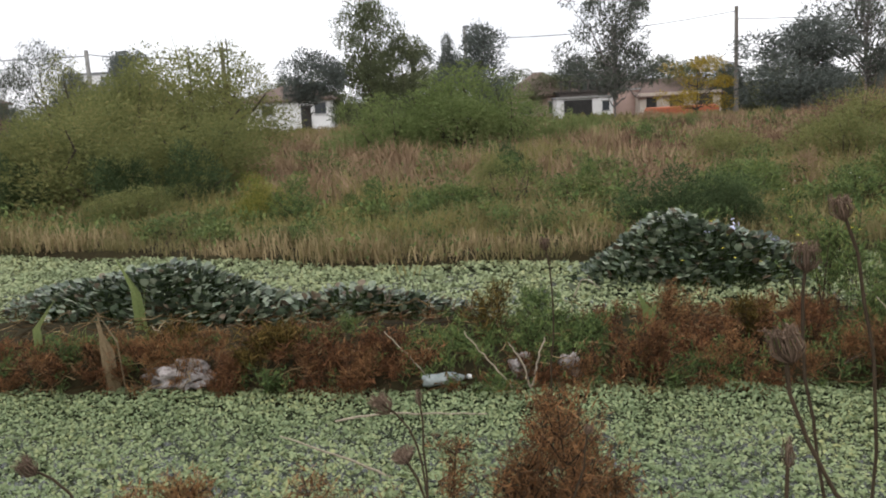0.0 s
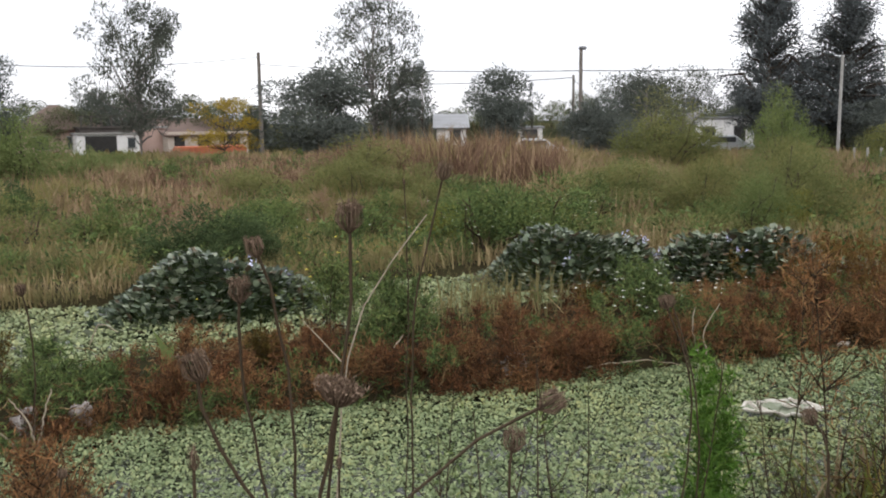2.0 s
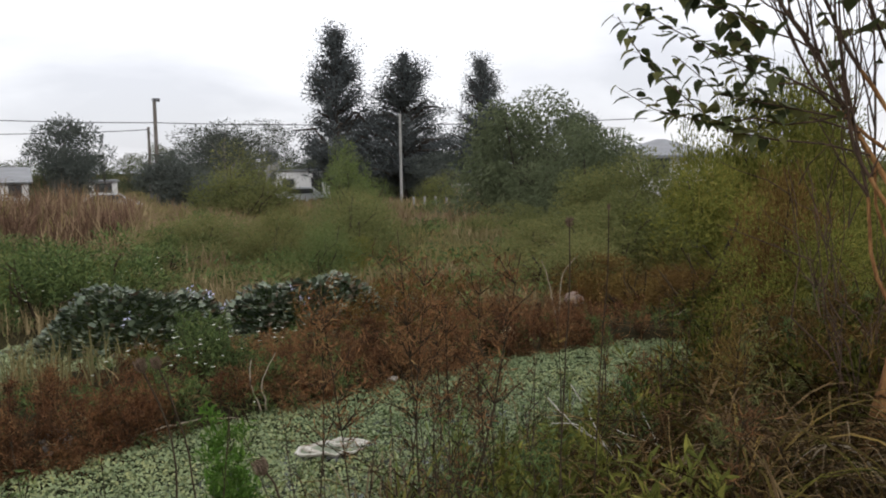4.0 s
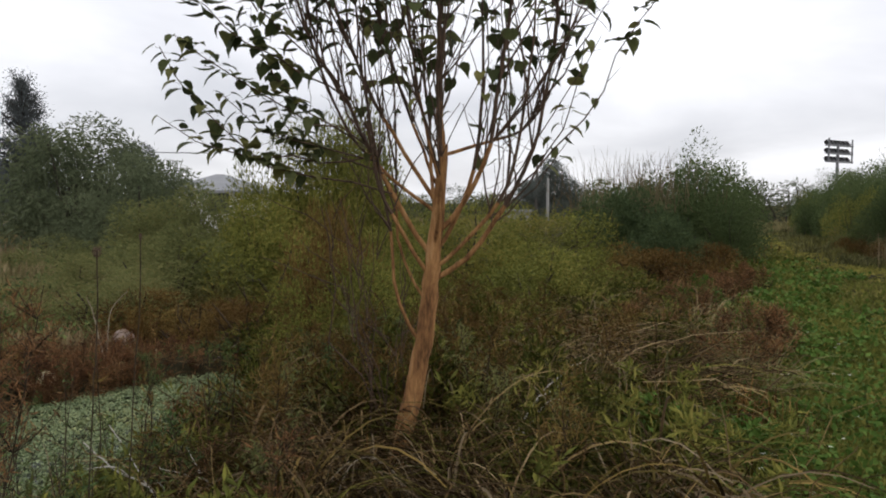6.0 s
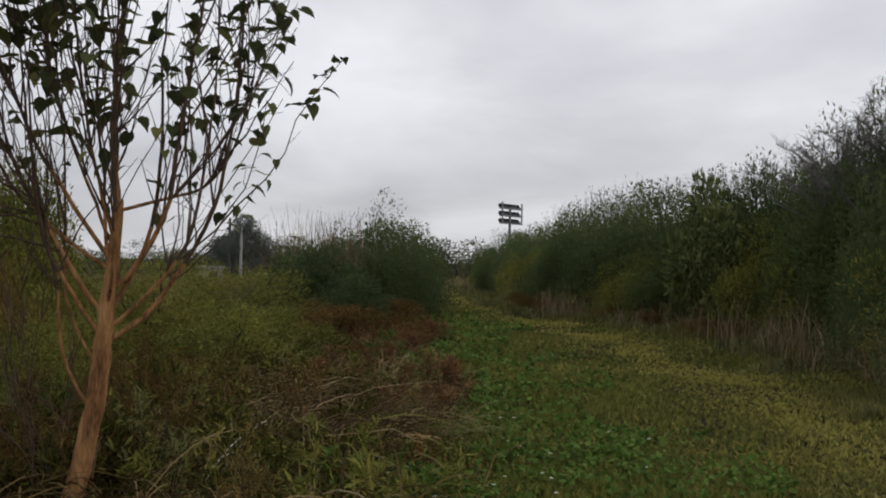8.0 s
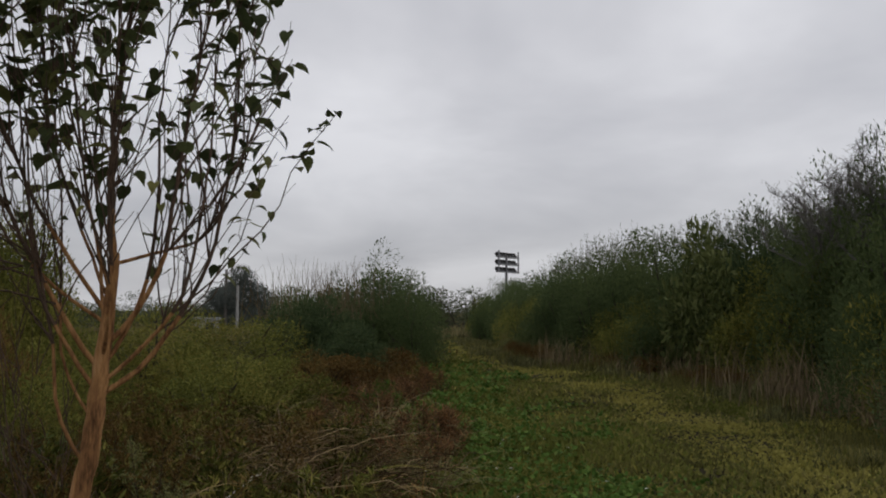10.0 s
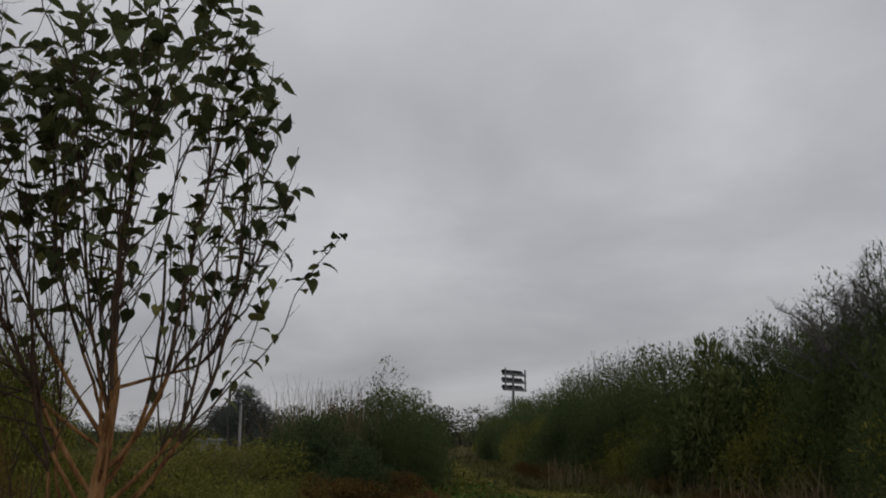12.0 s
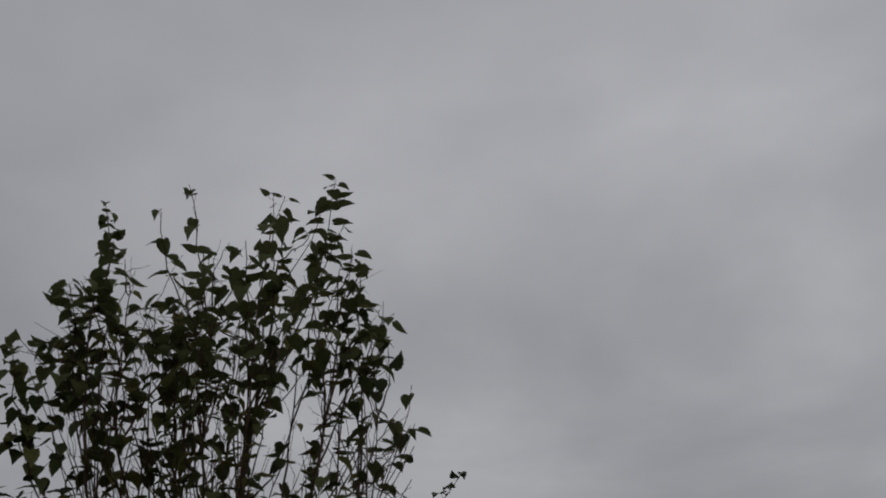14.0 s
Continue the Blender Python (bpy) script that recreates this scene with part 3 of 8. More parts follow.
hyacinth((-2.95, 8.55), 1.95, 0.92, 0.52, 3300, 1, "dense mound of dark grey-green water hyacinth leaves", -24)
hyacinth((-0.85, 7.95), 1.2, 0.42, 0.32, 900, 2, "low straggling water hyacinth with dull leaves", -6, brown=0.22)
hyacinth((2.68, 9.25), 1.22, 1.1, 0.66, 2700, 3, "rounded mound of grey-green water hyacinth in the channel", -12, flowers=3)
hyacinth((7.0, 8.3), 1.25, 1.15, 0.80, 2700, 4, "mound of blue-green water hyacinth with pale flowers", -32, flowers=8)
hyacinth((8.85, 7.35), 1.3, 0.95, 0.76, 2400, 5, "mound of water hyacinth with some withered leaves", -30, flowers=2, brown=0.16)
hyacinth((9.6, 6.4), 0.9, 0.5, 0.32, 520, 6, "low dark patch of water hyacinth beside red weeds", -40, brown=0.25)


# ---- shrubs: a few built once, then repeated ----
def lobes_in(rng, n, rx, h, low=0.18, size=0.34):
    """Centres and radii of the lumps that make up a crown in a dome of radius rx and height h."""
    a, r = rng.uniform(0, 2 * np.pi, n), np.sqrt(rng.uniform(0, 1, n)) * 0.72
    z = np.maximum(rng.uniform(low, 1 - size * 0.8, n) * np.clip(1.12 - 1.15 * r ** 1.7, 0.1, 1), low * 0.6)
    return np.stack([rx * r * np.cos(a), rx * r * np.sin(a), h * z], -1), rng.uniform(0.6, 1.15, n) * size


def crown_points(rng, n, C, R, rx, h, fill=0.6):
    k = rng.choice(len(C), n, p=R ** 2 / (R ** 2).sum())
    d = unit(rng.normal(size=(n, 3)) + np.array((0, 0, 0.25)))
    q = R[k] * (1 - fill * rng.uniform(0, 1, n) ** 1.6) * (1 + 0.03 * rng.normal(size=n))
    return C[k] + d * (q[:, None] * np.array((rx, rx, h)) * np.array((0.95, 0.95, 0.62))), d


def shrub(label, mat, rx=1.0, h=1.0, n=5000, length=0.16, width=0.05, up=0.8, lobes=16, template=LEAF, seed=0, stem=BARK_DARK, stems=14, wisps=0, low=0.18, category="shrub", tall=0.7, name="shrub"):
    rng = np.random.default_rng(seed)
    ob = thing(name, label, category, (0, 0, 0), 0, "scrub on the banks")
    C, R = lobes_in(rng, lobes, rx, h, low)
    P, d = crown_points(rng, n, C, R, rx, h)
    keep = P[:, 2] > 0.0
    P, d = P[keep], d[keep]
    fit_w, fit_h = rx / np.percentile(np.hypot(P[:, 0], P[:, 1]), 97), h / np.percentile(P[:, 2], 99)
    P, C = P * np.array((fit_w, fit_w, fit_h)), C * np.array((fit_w, fit_w, fit_h))
    out = d + np.array((0, 0, up)) + 0.7 * rng.normal(size=d.shape)
    L = length * rng.uniform(0.5, 1.4, len(P))
    V, F = leaves(P, out, L, L * width, rng, template)
    root = np.repeat(P, len(template[0]), 0)
    data = [(root + (V - root) * np.array((1, 1, tall)), F)]
    if wisps:
        k = rng.choice(len(P), wisps)
        top = P[k] * np.array((1.03, 1.03, 1.0)) + np.array((0, 0, 1)) * rng.uniform(0.06, 0.26, (wisps, 1)) * h + rng.normal(0, 0.05, (wisps, 3))
        data.append(tubes(curve(P[k] * 0.9, top, 3, rng, 0.05), np.array([[0.006, 0.005, 0.002]]), 3))
    part("crown", cat(data), mat, ob)
    k = rng.integers(0, len(C), stems)
    foot = rng.normal(0, 0.10, (stems, 3)) * rx * np.array((1, 1, 0)) - np.array((0, 0, 0.05))
    tagged(part("branchwork", tubes(curve(foot, C[k] + rng.normal(0, 0.1, (stems, 3)), 5, rng, 0.06), np.linspace(0.03, 0.008, 5)[None] * (0.6 + h * 0.4), 4), stem, ob), kind="stuff")
    return ob


KINDS = {
    "olive": [shrub("feathery olive-green shrub with a soft uneven outline", SHRUB_OLIVE, n=15000, length=0.058, width=0.7, up=0.2, lobes=46, seed=s, wisps=40, low=0.04, tall=0.6) for s in (21, 22, 23)],
    "olive2": [shrub("tall olive shrub with yellowing leaves", SHRUB_OLIVE, n=15000, length=0.058, width=0.7, up=0.1, lobes=46, seed=s, wisps=30, low=0.06, tall=0.5) for s in (24, 25)],
    "green": [shrub("rounded bright green shrub on the far bank", SHRUB_GREEN, n=14000, length=0.056, width=0.7, up=0.2, lobes=34, seed=s, wisps=60, low=0.05) for s in (26, 27)],
    "green2": [shrub("light green leafy shrub", SHRUB_GREEN, n=12000, length=0.05, width=0.65, up=0.2, lobes=30, seed=s, wisps=40, low=0.06) for s in (28, 29)],
    "dark": [shrub("dark green leafy shrub", SHRUB_DARK, n=7000, length=0.10, width=0.6, up=0.1, lobes=24, seed=s, low=0.06) for s in (30, 31)],
    "dark2": [shrub("dense dark green thicket with feathery shoots on top", THICKET, n=13500, length=0.056, width=0.8, up=0.3, lobes=60, name="thicket_bush", seed=s, wisps=6, low=0.02, tall=0.55) for s in (32, 33, 34)],
    "forb": [shrub("dark green leafy weeds with small pale flowers", WEED_GREEN, n=6000, length=0.085, width=0.5, up=0.4, lobes=22, name="leafy_weeds", seed=s, wisps=60, stem=DARK_STALK, category="weeds", low=0.04) for s in (35, 36)],
    "willow": [shrub("large drooping grey-green willow bush", WILLOW, n=17000, length=0.07, width=0.55, up=-0.9, lobes=40, seed=s, low=0.04) for s in (37, 38)],
    "deep": [shrub("dark olive scrub with a ragged outline", SHRUB_DEEP, n=12000, length=0.062, width=0.55, up=0.2, lobes=34, name="scrub_bush", seed=s, wisps=60, low=0.04) for s in (44, 45, 46)],
    "broad": [shrub("broad-leaved olive-green bush rising out of the thicket", BROADLEAF, n=2200, length=0.17, width=0.85, up=-0.1, lobes=26, seed=s, low=0.08, tall=0.5) for s in (47, 48)],
    "brown": [shrub("brown half-dead bramble shrub", SHRUB_BROWN, n=6500, length=0.085, width=0.45, up=0.4, lobes=24, name="bramble", seed=s, wisps=160, stem=DARK_STALK, low=0.03) for s in (39, 40)],
}
SHRUBS = {
    "olive": [(8.1, 17.4, 2.6, 0.8), (9.4, 17.0, 2.2, 0.7), (6.2, 18.6, 2.4, 0.6), (13.3, 12.2, 1.9, 0.8), (14.9, 12.0, 1.7, 0.7), (17.5, 13.3, 2.1, 1.1), (7.2, 14.1, 2.0, 0.35), (11.4, 12.9, 2.2, 0.37), (-5.5, 15.4, 2.1, 0.35), (1.0, 16.8, 1.3, 0.45), (-7.0, 17.8, 4.4, 1.75), (-5.6, 19.6, 3.4, 1.45), (-7.2, 20.8, 3.6, 2.6), (-8.5, 18.1, 2.9, 1.8), (13.5, 14.7, 3.1, 0.7), (8.4, 14.7, 2.0, 0.4), (39.0, 24.4, 4.0, 1.3), (20.7, 7.9, 3.1, 1.5), (21.0, 7.1, 3.7, 1.8), (15.2, 5.5, 2.4, 0.8), (15.7, 7.0, 2.2, 0.6), (14.2, 5.1, 2.7, 1.1), (21.4, 11.1, 2.6, 0.6), (11.9, 5.3, 2.2, 0.6)],
    "olive2": [(-11.6, 33.5, 5.6, 3.7), (-8.6, 34.5, 5.4, 3.9), (-14.2, 35.0, 5.0, 3.5), (-6.9, 23.3, 4.4, 3.0), (-10.5, 18.5, 3.6, 1.9), (10.0, 20.6, 3.6, 1.2), (22.6, 22.7, 4.0, 2.4), (13.6, 10.3, 2.4, 1.0)],
    "green": [(3.9, 26.6, 1.9, 0.86), (0.6, 27.0, 5.8, 2.4), (-1.8, 25.9, 3.7, 1.7), (6.2, 35.5, 2.8, 0.6)],
    "green2": [(10.4, 22.3, 3.2, 0.81), (2.5, 26.9, 3.3, 1.9), (22.1, 17.3, 2.5, 2.4), (12.0, 9.9, 1.8, 0.7), (31.5, -12.2, 1.6, 1.1)],
    # the last three dark shrubs are added as shaded hollows of the olive bush
    "dark": [(20.3, -14.2, 2.6, 3.9), (18.6, -13.6, 2.0, 3.1), (2.75, 10.7, 1.25, 0.55), (3.45, 10.8, 1.05, 0.45), (1.3, 17.0, 1.0, 0.6), (24.1, -3.1, 2.2, 2.0), (20.6, -3.9, 1.9, 1.45), (-6.0, 21.0, 2.2, 1.2), (-4.9, 17.0, 1.3, 0.95), (-6.1, 16.4, 1.2, 0.8), (-8.2, 16.6, 1.3, 0.9)],
    "forb": [(4.6, 13.2, 1.9, 0.35), (6.0, 12.6, 1.6, 0.3), (8.6, 13.2, 2.0, 0.35), (10.2, 12.0, 1.9, 0.4), (5.4, 15.0, 1.8, 0.45), (9.6, 15.2, 2.2, 0.5), (12.6, 14.4, 2.0, 0.45), (2.2, 13.6, 1.7, 0.35), (0.2, 14.6, 1.6, 0.35), (3.7, 11.7, 1.32, 0.42), (7.6, 9.9, 2.09, 0.82), (6.8, 10.2, 1.76, 0.72)],
    "willow": [(27.0, 13.4, 5.7, 3.9), (24.1, 10.1, 4.4, 2.7)],
    "brown": [(11.5, 4.5, 1.5, 0.4), (11.6, 3.2, 1.5, 0.3), (10.1, 1.6, 1.2, 1.5), (19.2, -3.2, 2.0, 0.75), (18.9, -4.4, 1.9, 0.8)],
    "broad": [(19.9, -13.0, 2.3, 3.75), (18.8, -12.6, 1.7, 3.2), (20.9, -13.0, 1.8, 3.6)],
    "dark2": [(26.7, -6.1, 3.3, 2.75), (27.5, -4.4, 3.0, 2.4), (25.0, -6.4, 2.0, 2.2), (29.0, -3.6, 3.0, 2.3)],
    "deep": [(16.8, 2.7, 2.2, 2.8), (17.2, 3.4, 2.2, 3.0), (17.6, 2.6, 2.4, 2.95), (17.0, 3.0, 2.4, 3.2), (16.2, 4.0, 2.0, 2.7), (7.0, 11.2, 1.4, 0.35), (8.5, 11.4, 1.6, 0.31), (12.7, 9.6, 1.2, 0.37), (-3.0, 14.4, 1.1, 0.5), (-8.3, 29.8, 2.2, 1.27), (13.2, 1.4, 1.9, 1.1), (16.3, 0.4, 2.6, 1.6), (22.3, -1.2, 3.7, 1.5), (14.8, 3.6, 2.9, 1.5), (12.1, 2.0, 1.9, 1.1), (9.7, 1.1, 1.3, 1.0), (9.1, 1.7, 1.2, 0.7), (12.5, -0.6, 2.2, 1.0), (14.5, -1.5, 2.0, 0.9), (20.0, 2.6, 3.6, 1.75), (18.5, 4.6, 3.0, 1.7)],
}
TREES = {
    "gum": [(-4.2, 54.9, 5.6, 7.6), (-2.2, 56.5, 4.6, 5.6)],
    "round": [(3.0, 61.9, 4.6, 6.3), (0.7, 60.0, 2.1, 5.6), (22.6, 55.4, 8.2, 5.1), (34.7, 51.3, 5.2, 5.1), (29.9, 34.9, 3.9, 2.7), (17.3, 86.0, 3.4, 3.6), (48.2, 30.7, 5.6, 2.6), (66.2, -2.9, 4.3, 4.8), (70.2, -1.5, 2.3, 3.4), (-22.2, 53.6, 3.0, 4.3), (-19.8, 56.6, 4.7, 5.3), (43.2, 46.6, 5.2, 4.4), (36.8, 16.0, 3.1, 3.9), (75.1, -5.1, 2.9, 2.4)],
    "stem": [(-7.4, 50.0, 4.0, 4.6)],
    "grey": [(-22.4, 50.2, 3.9, 5.9), (-24.1, 46.1, 4.7, 6.2), (38.5, 40.7, 6.9, 4.7), (44.4, 43.3, 6.0, 5.1)],
    "aspen": [(12.9, 64.6, 8.1, 10.1), (32.6, 67.4, 10.0, 11.8)],
    "cypress": [(29.1, 52.3, 2.0, 5.6), (30.7, 60.5, 1.5, 7.8), (36.6, 50.0, 1.0, 4.2), (25.9, 58.3, 1.2, 5.5)],
    "yellow": [(17.4, 59.4, 4.6, 3.3)],
    "conifer": [(46.4, 38.1, 5.6, 11.0), (49.2, 34.5, 6.4, 9.4), (50.3, 29.1, 4.6, 8.6)],
}


def settle(kinds, places, seed, widen=1.0, least=0.5):
    rng = np.random.default_rng(seed)
    for kind, spots in places.items():
        protos = kinds[kind]
        for k, (x, y, w, top) in enumerate(spots):
            z = float(ground_z(x, y))
            m = pose(x, y, z - 0.03, 0, 0, rng.uniform(0, 360)) @ Matrix.Diagonal((w / 2 * widen, w / 2 * widen, max(top - z, least), 1))
            if k < len(protos):
                protos[k].matrix_basis = m
            else:
                c = copy_thing(protos[k % len(protos)], Matrix.Identity(4))
                c.matrix_basis = m
        for p in protos[len(spots):]:
            for o in (*p.children_recursive, p):
                bpy.data.objects.remove(o)


# the thicket along the path: a low front row, a tall back row and brown growth at its foot
FOOT_X = np.array([8.0, 10.2, 13.4, 16.5, 20.3, 22.3, 26.0, 33.0, 45.0, 56.0])
FOOT_Y = np.array([-8.1, -9.5, -10.9, -11.6, -11.9, -11.5, -11.0, -11.9, -14.5, -17.0])
rng = np.random.default_rng(15)
for x in np.r_[np.arange(8.0, 30, 1.45), np.arange(30, 56, 2.6)]:
    y, top = float(np.interp(x, FOOT_X, FOOT_Y)), float(np.interp(x, [9, 11, 14, 17, 21, 26, 31, 46], [4.2, 4.05, 3.9, 3.75, 3.95, 3.7, 3.35, 3.4]))
    SHRUBS["dark2" if rng.uniform() < 0.72 else "deep"].append((x + 0.3, y - 1.45 + rng.normal(0, 0.25), rng.uniform(2.2, 3.0), top * rng.uniform(0.45, 0.74)))
    SHRUBS["dark2"].append((x + 0.9, y - 2.7 + rng.normal(0, 0.3), rng.uniform(3.0, 4.0), top * rng.uniform(0.9, 1.02)))
    SHRUBS["dark2"].append((x + 0.2, y - 4.3 + rng.normal(0, 0.3), 4.2, top * rng.uniform(0.86, 0.98)))
    if 15 < x < 36 and rng.uniform() < 0.6:
        SHRUBS["brown"].append((x, y + rng.uniform(-0.2, 0.3), rng.uniform(0.8, 1.5), rng.uniform(0.3, 0.7)))
SHRUBS["dark2"] += [(15.9, -13.4, 3.0, 4.2), (14.7, -13.5, 3.2, 4.3), (17.1, -13.9, 2.6, 4.0), (13.9, -13.2, 2.8, 4.4), (12.6, -12.6, 2.6, 4.7), (11.2, -12.3, 2.8, 4.9), (28.4, -6.0, 3.6, 3.3), (27.6, -6.6, 2.6, 2.6)]
settle(KINDS, SHRUBS, 5)


# low weeds dotted over the far bank
rng = np.random.default_rng(9)
dots = {"forb": [], "brown": [], "olive": []}
for k in range(150):
    a, d = radians(-30 + 104 * rng.uniform()), math.exp(rng.uniform(math.log(13), math.log(46)))
    x, y = d * math.sin(a), d * math.cos(a)
    if y > float(np.interp(x, CHAN_X, CHAN_FAR_Y)) + 2.2 and (x < 9 or d > 14):
        dots[("forb", "brown", "olive", "forb", "olive", "forb")[k % 6]].append((x, y, rng.uniform(0.7, 1.9), float(ground_z(x, y)) + rng.uniform(0.35, 0.85)))
for k in range(46):
    x = -6.5 + 16.0 * rng.uniform()
    y = float(np.interp(x, CHAN_X, CHAN_FAR_Y)) + 1.0 + 3.2 * rng.uniform() ** 1.4
    dots["forb"].append((x, y, rng.uniform(0.5, 1.5), float(ground_z(x, y)) + rng.uniform(0.22, 0.46)))
LOW_KINDS = {"forb": [shrub("low dark green leafy weeds in the field", WEED_GREEN, n=1300, length=0.13, width=0.5, up=0.4, lobes=12, name="leafy_weeds", seed=s, wisps=20, stem=DARK_STALK, stems=8, category="weeds", low=0.04) for s in (135, 136)],
             "brown": [shrub("low brown bramble in the field", GRASS_RUST, n=1300, length=0.13, width=0.45, up=0.4, lobes=12, name="bramble", seed=s, wisps=40, stem=DARK_STALK, stems=8, low=0.03) for s in (139, 140)],
             "olive": [shrub("low olive bush in the field", SHRUB_OLIVE, n=1500, length=0.12, width=0.42, up=0.35, lobes=12, name="field_bush", seed=s, wisps=30, stems=8, low=0.06) for s in (121, 122)]}
for kind, spots in dots.items():
    for x, y, w, top in spots:
        z = float(ground_z(x, y))
        protos = LOW_KINDS[kind]
        n = spots.index((x, y, w, top))
        ob = protos[n] if n < len(protos) else copy_thing(protos[n % len(protos)], Matrix.Identity(4))
        ob.matrix_basis = pose(x, y, z - 0.03, 0, 0, w * 700) @ Matrix.Diagonal((w / 2, w / 2, top - z, 1))


# ---- far trees ----
def tree(label, mat, bark, n=4200, size=0.05, lobes=22, lobe=0.22, low=0.3, cone=0.0, limbs=16, width=0.6, up=0.2, seed=0, trunk=0.022):
    """A tree one high and two wide: it is scaled where it is planted."""
    rng = np.random.default_rng(seed)
    ob = thing("tree", label, "tree", (0, 0, 0), 0, "trees behind the field")
    a = rng.uniform(0, 2 * np.pi, lobes)
    z = low + lobe * 0.35 + (1 - low - lobe * 0.8) * rng.uniform(0, 1, lobes) ** (1 + 0.7 * cone)
    t = (z - low) / (1 - low)
    reach = (1 - cone * t) * np.sqrt(np.clip(1 - (2 * t - 0.85) ** 2 * (1 - cone), 0.1, 1)) * 0.72
    r = rng.uniform(0.02, 1, lobes) ** (0.35 if cone else 0.45) * reach
    C = np.stack([r * np.cos(a), r * np.sin(a), z], -1)
    C[0] = (0.02, 0, 1 - lobe * 0.45)
    R = lobe * rng.uniform(0.6, 1.2, lobes) * (1 - 0.75 * cone * t)
    R[0] *= 1 - 0.5 * cone
    k = rng.choice(lobes, n, p=R ** 2 / (R ** 2).sum())
    d = unit(rng.normal(size=(n, 3)))
    sag = np.array((1.25, 1.25, 0.42 if cone else 0.55))
    P = C[k] + d * (R[k] * (1 - 0.5 * rng.uniform(0, 1, n) ** 1.3) * (1 + 0.12 * rng.normal(size=n)))[:, None] * sag
    fit = np.array((1 / np.percentile(np.hypot(P[:, 0], P[:, 1]), 97),) * 2 + ((1 - low) / (np.percentile(P[:, 2], 99.5) - low),))
    P, C = (P - np.array((0, 0, low))) * fit + np.array((0, 0, low)), (C - np.array((0, 0, low))) * fit + np.array((0, 0, low))
    L = 1.0 * size * rng.uniform(0.5, 1.4, n)
    out = d + np.array((0, 0, up)) + 0.8 * rng.normal(size=d.shape)
    V, F = leaves(P, out, L, L * width, rng)
    root = np.repeat(P, len(LEAF[0]), 0)
    part("crown", (root + (V - root) * np.array((1, 1, 0.5)), F), mat, ob)
    ends = C[rng.permutation(lobes)[:limbs]]
    start = np.stack([0 * ends[:, 0], 0 * ends[:, 0], ends[:, 2] * rng.uniform(0.35, 0.7, len(ends))], -1)
    lines = np.concatenate([curve(start, ends, 5, rng, 0.05)])
    tagged(part("branchwork", tubes(lines, np.linspace(trunk * 0.5, trunk * 0.12, 5)[None], 4), bark, ob), kind="stuff")
    top = curve([(0, 0, -0.01)], [(0.02, 0.0, 0.86)], 8, rng, 0.008)
    part("trunk", tubes(top, np.linspace(trunk, trunk * 0.25, 8)[None], 7), bark, ob)
    return ob


def conifer(label, seed, n=34000, boughs=120):
    """A ragged cone of drooping boughs, one high and two wide: it is scaled where it is planted."""
    rng = np.random.default_rng(seed)
    ob = thing("tree", label, "tree", (0, 0, 0), 0, "trees behind the field")
    z = 0.16 + 0.80 * rng.uniform(0, 1, boughs) ** 1.15
    a = np.arange(boughs) * 2.4 + rng.normal(0, 0.3, boughs)
    reach = (1.0 * (1 - z) ** 0.8 + 0.04) * rng.uniform(0.5, 1.12, boughs) * (0.55 + 0.45 * smooth(z, 0.14, 0.34))
    root = np.stack([0 * z, 0 * z, z - 0.05], -1)
    tip = np.stack([reach * np.cos(a), reach * np.sin(a), z + rng.uniform(0.0, 0.10, boughs)], -1)
    lines = curve(root, tip, 5, rng, 0.04, 0.03)
    k = rng.choice(boughs, n, p=(reach + 0.1) / (reach + 0.1).sum())
    t = 1 - 0.85 * rng.uniform(0, 1, n) ** 1.5
    P = root[k] * (1 - t)[:, None] + tip[k] * t[:, None] + rng.normal(0, 1, (n, 3)) * np.array((0.075, 0.075, 0.024)) * (0.35 + 0.75 * t)[:, None]
    P[: n // 40] = np.stack([rng.normal(0, 0.03, n // 40), rng.normal(0, 0.03, n // 40), rng.uniform(0.9, 1.0, n // 40)], -1)
    V, F = leaves(P, rng.normal(size=P.shape) + np.array((0, 0, 0.3)), 0.05 * rng.uniform(0.5, 1.3, n), 0.035, rng)
    foot = np.repeat(P, len(LEAF[0]), 0)
    part("crown", (foot + (V - foot) * np.array((1, 1, 0.35)), F), CONIFER_HAZED, ob)
    tagged(part("branchwork", tubes(lines, np.linspace(0.012, 0.003, 5)[None], 4), BARK_DARK, ob), kind="stuff")
    part("trunk", tubes(curve([(0, 0, -0.01)], [(0.0, 0.0, 0.97)], 8, rng, 0.004), np.linspace(0.03, 0.004, 8)[None], 7), BARK_DARK, ob)
    return ob


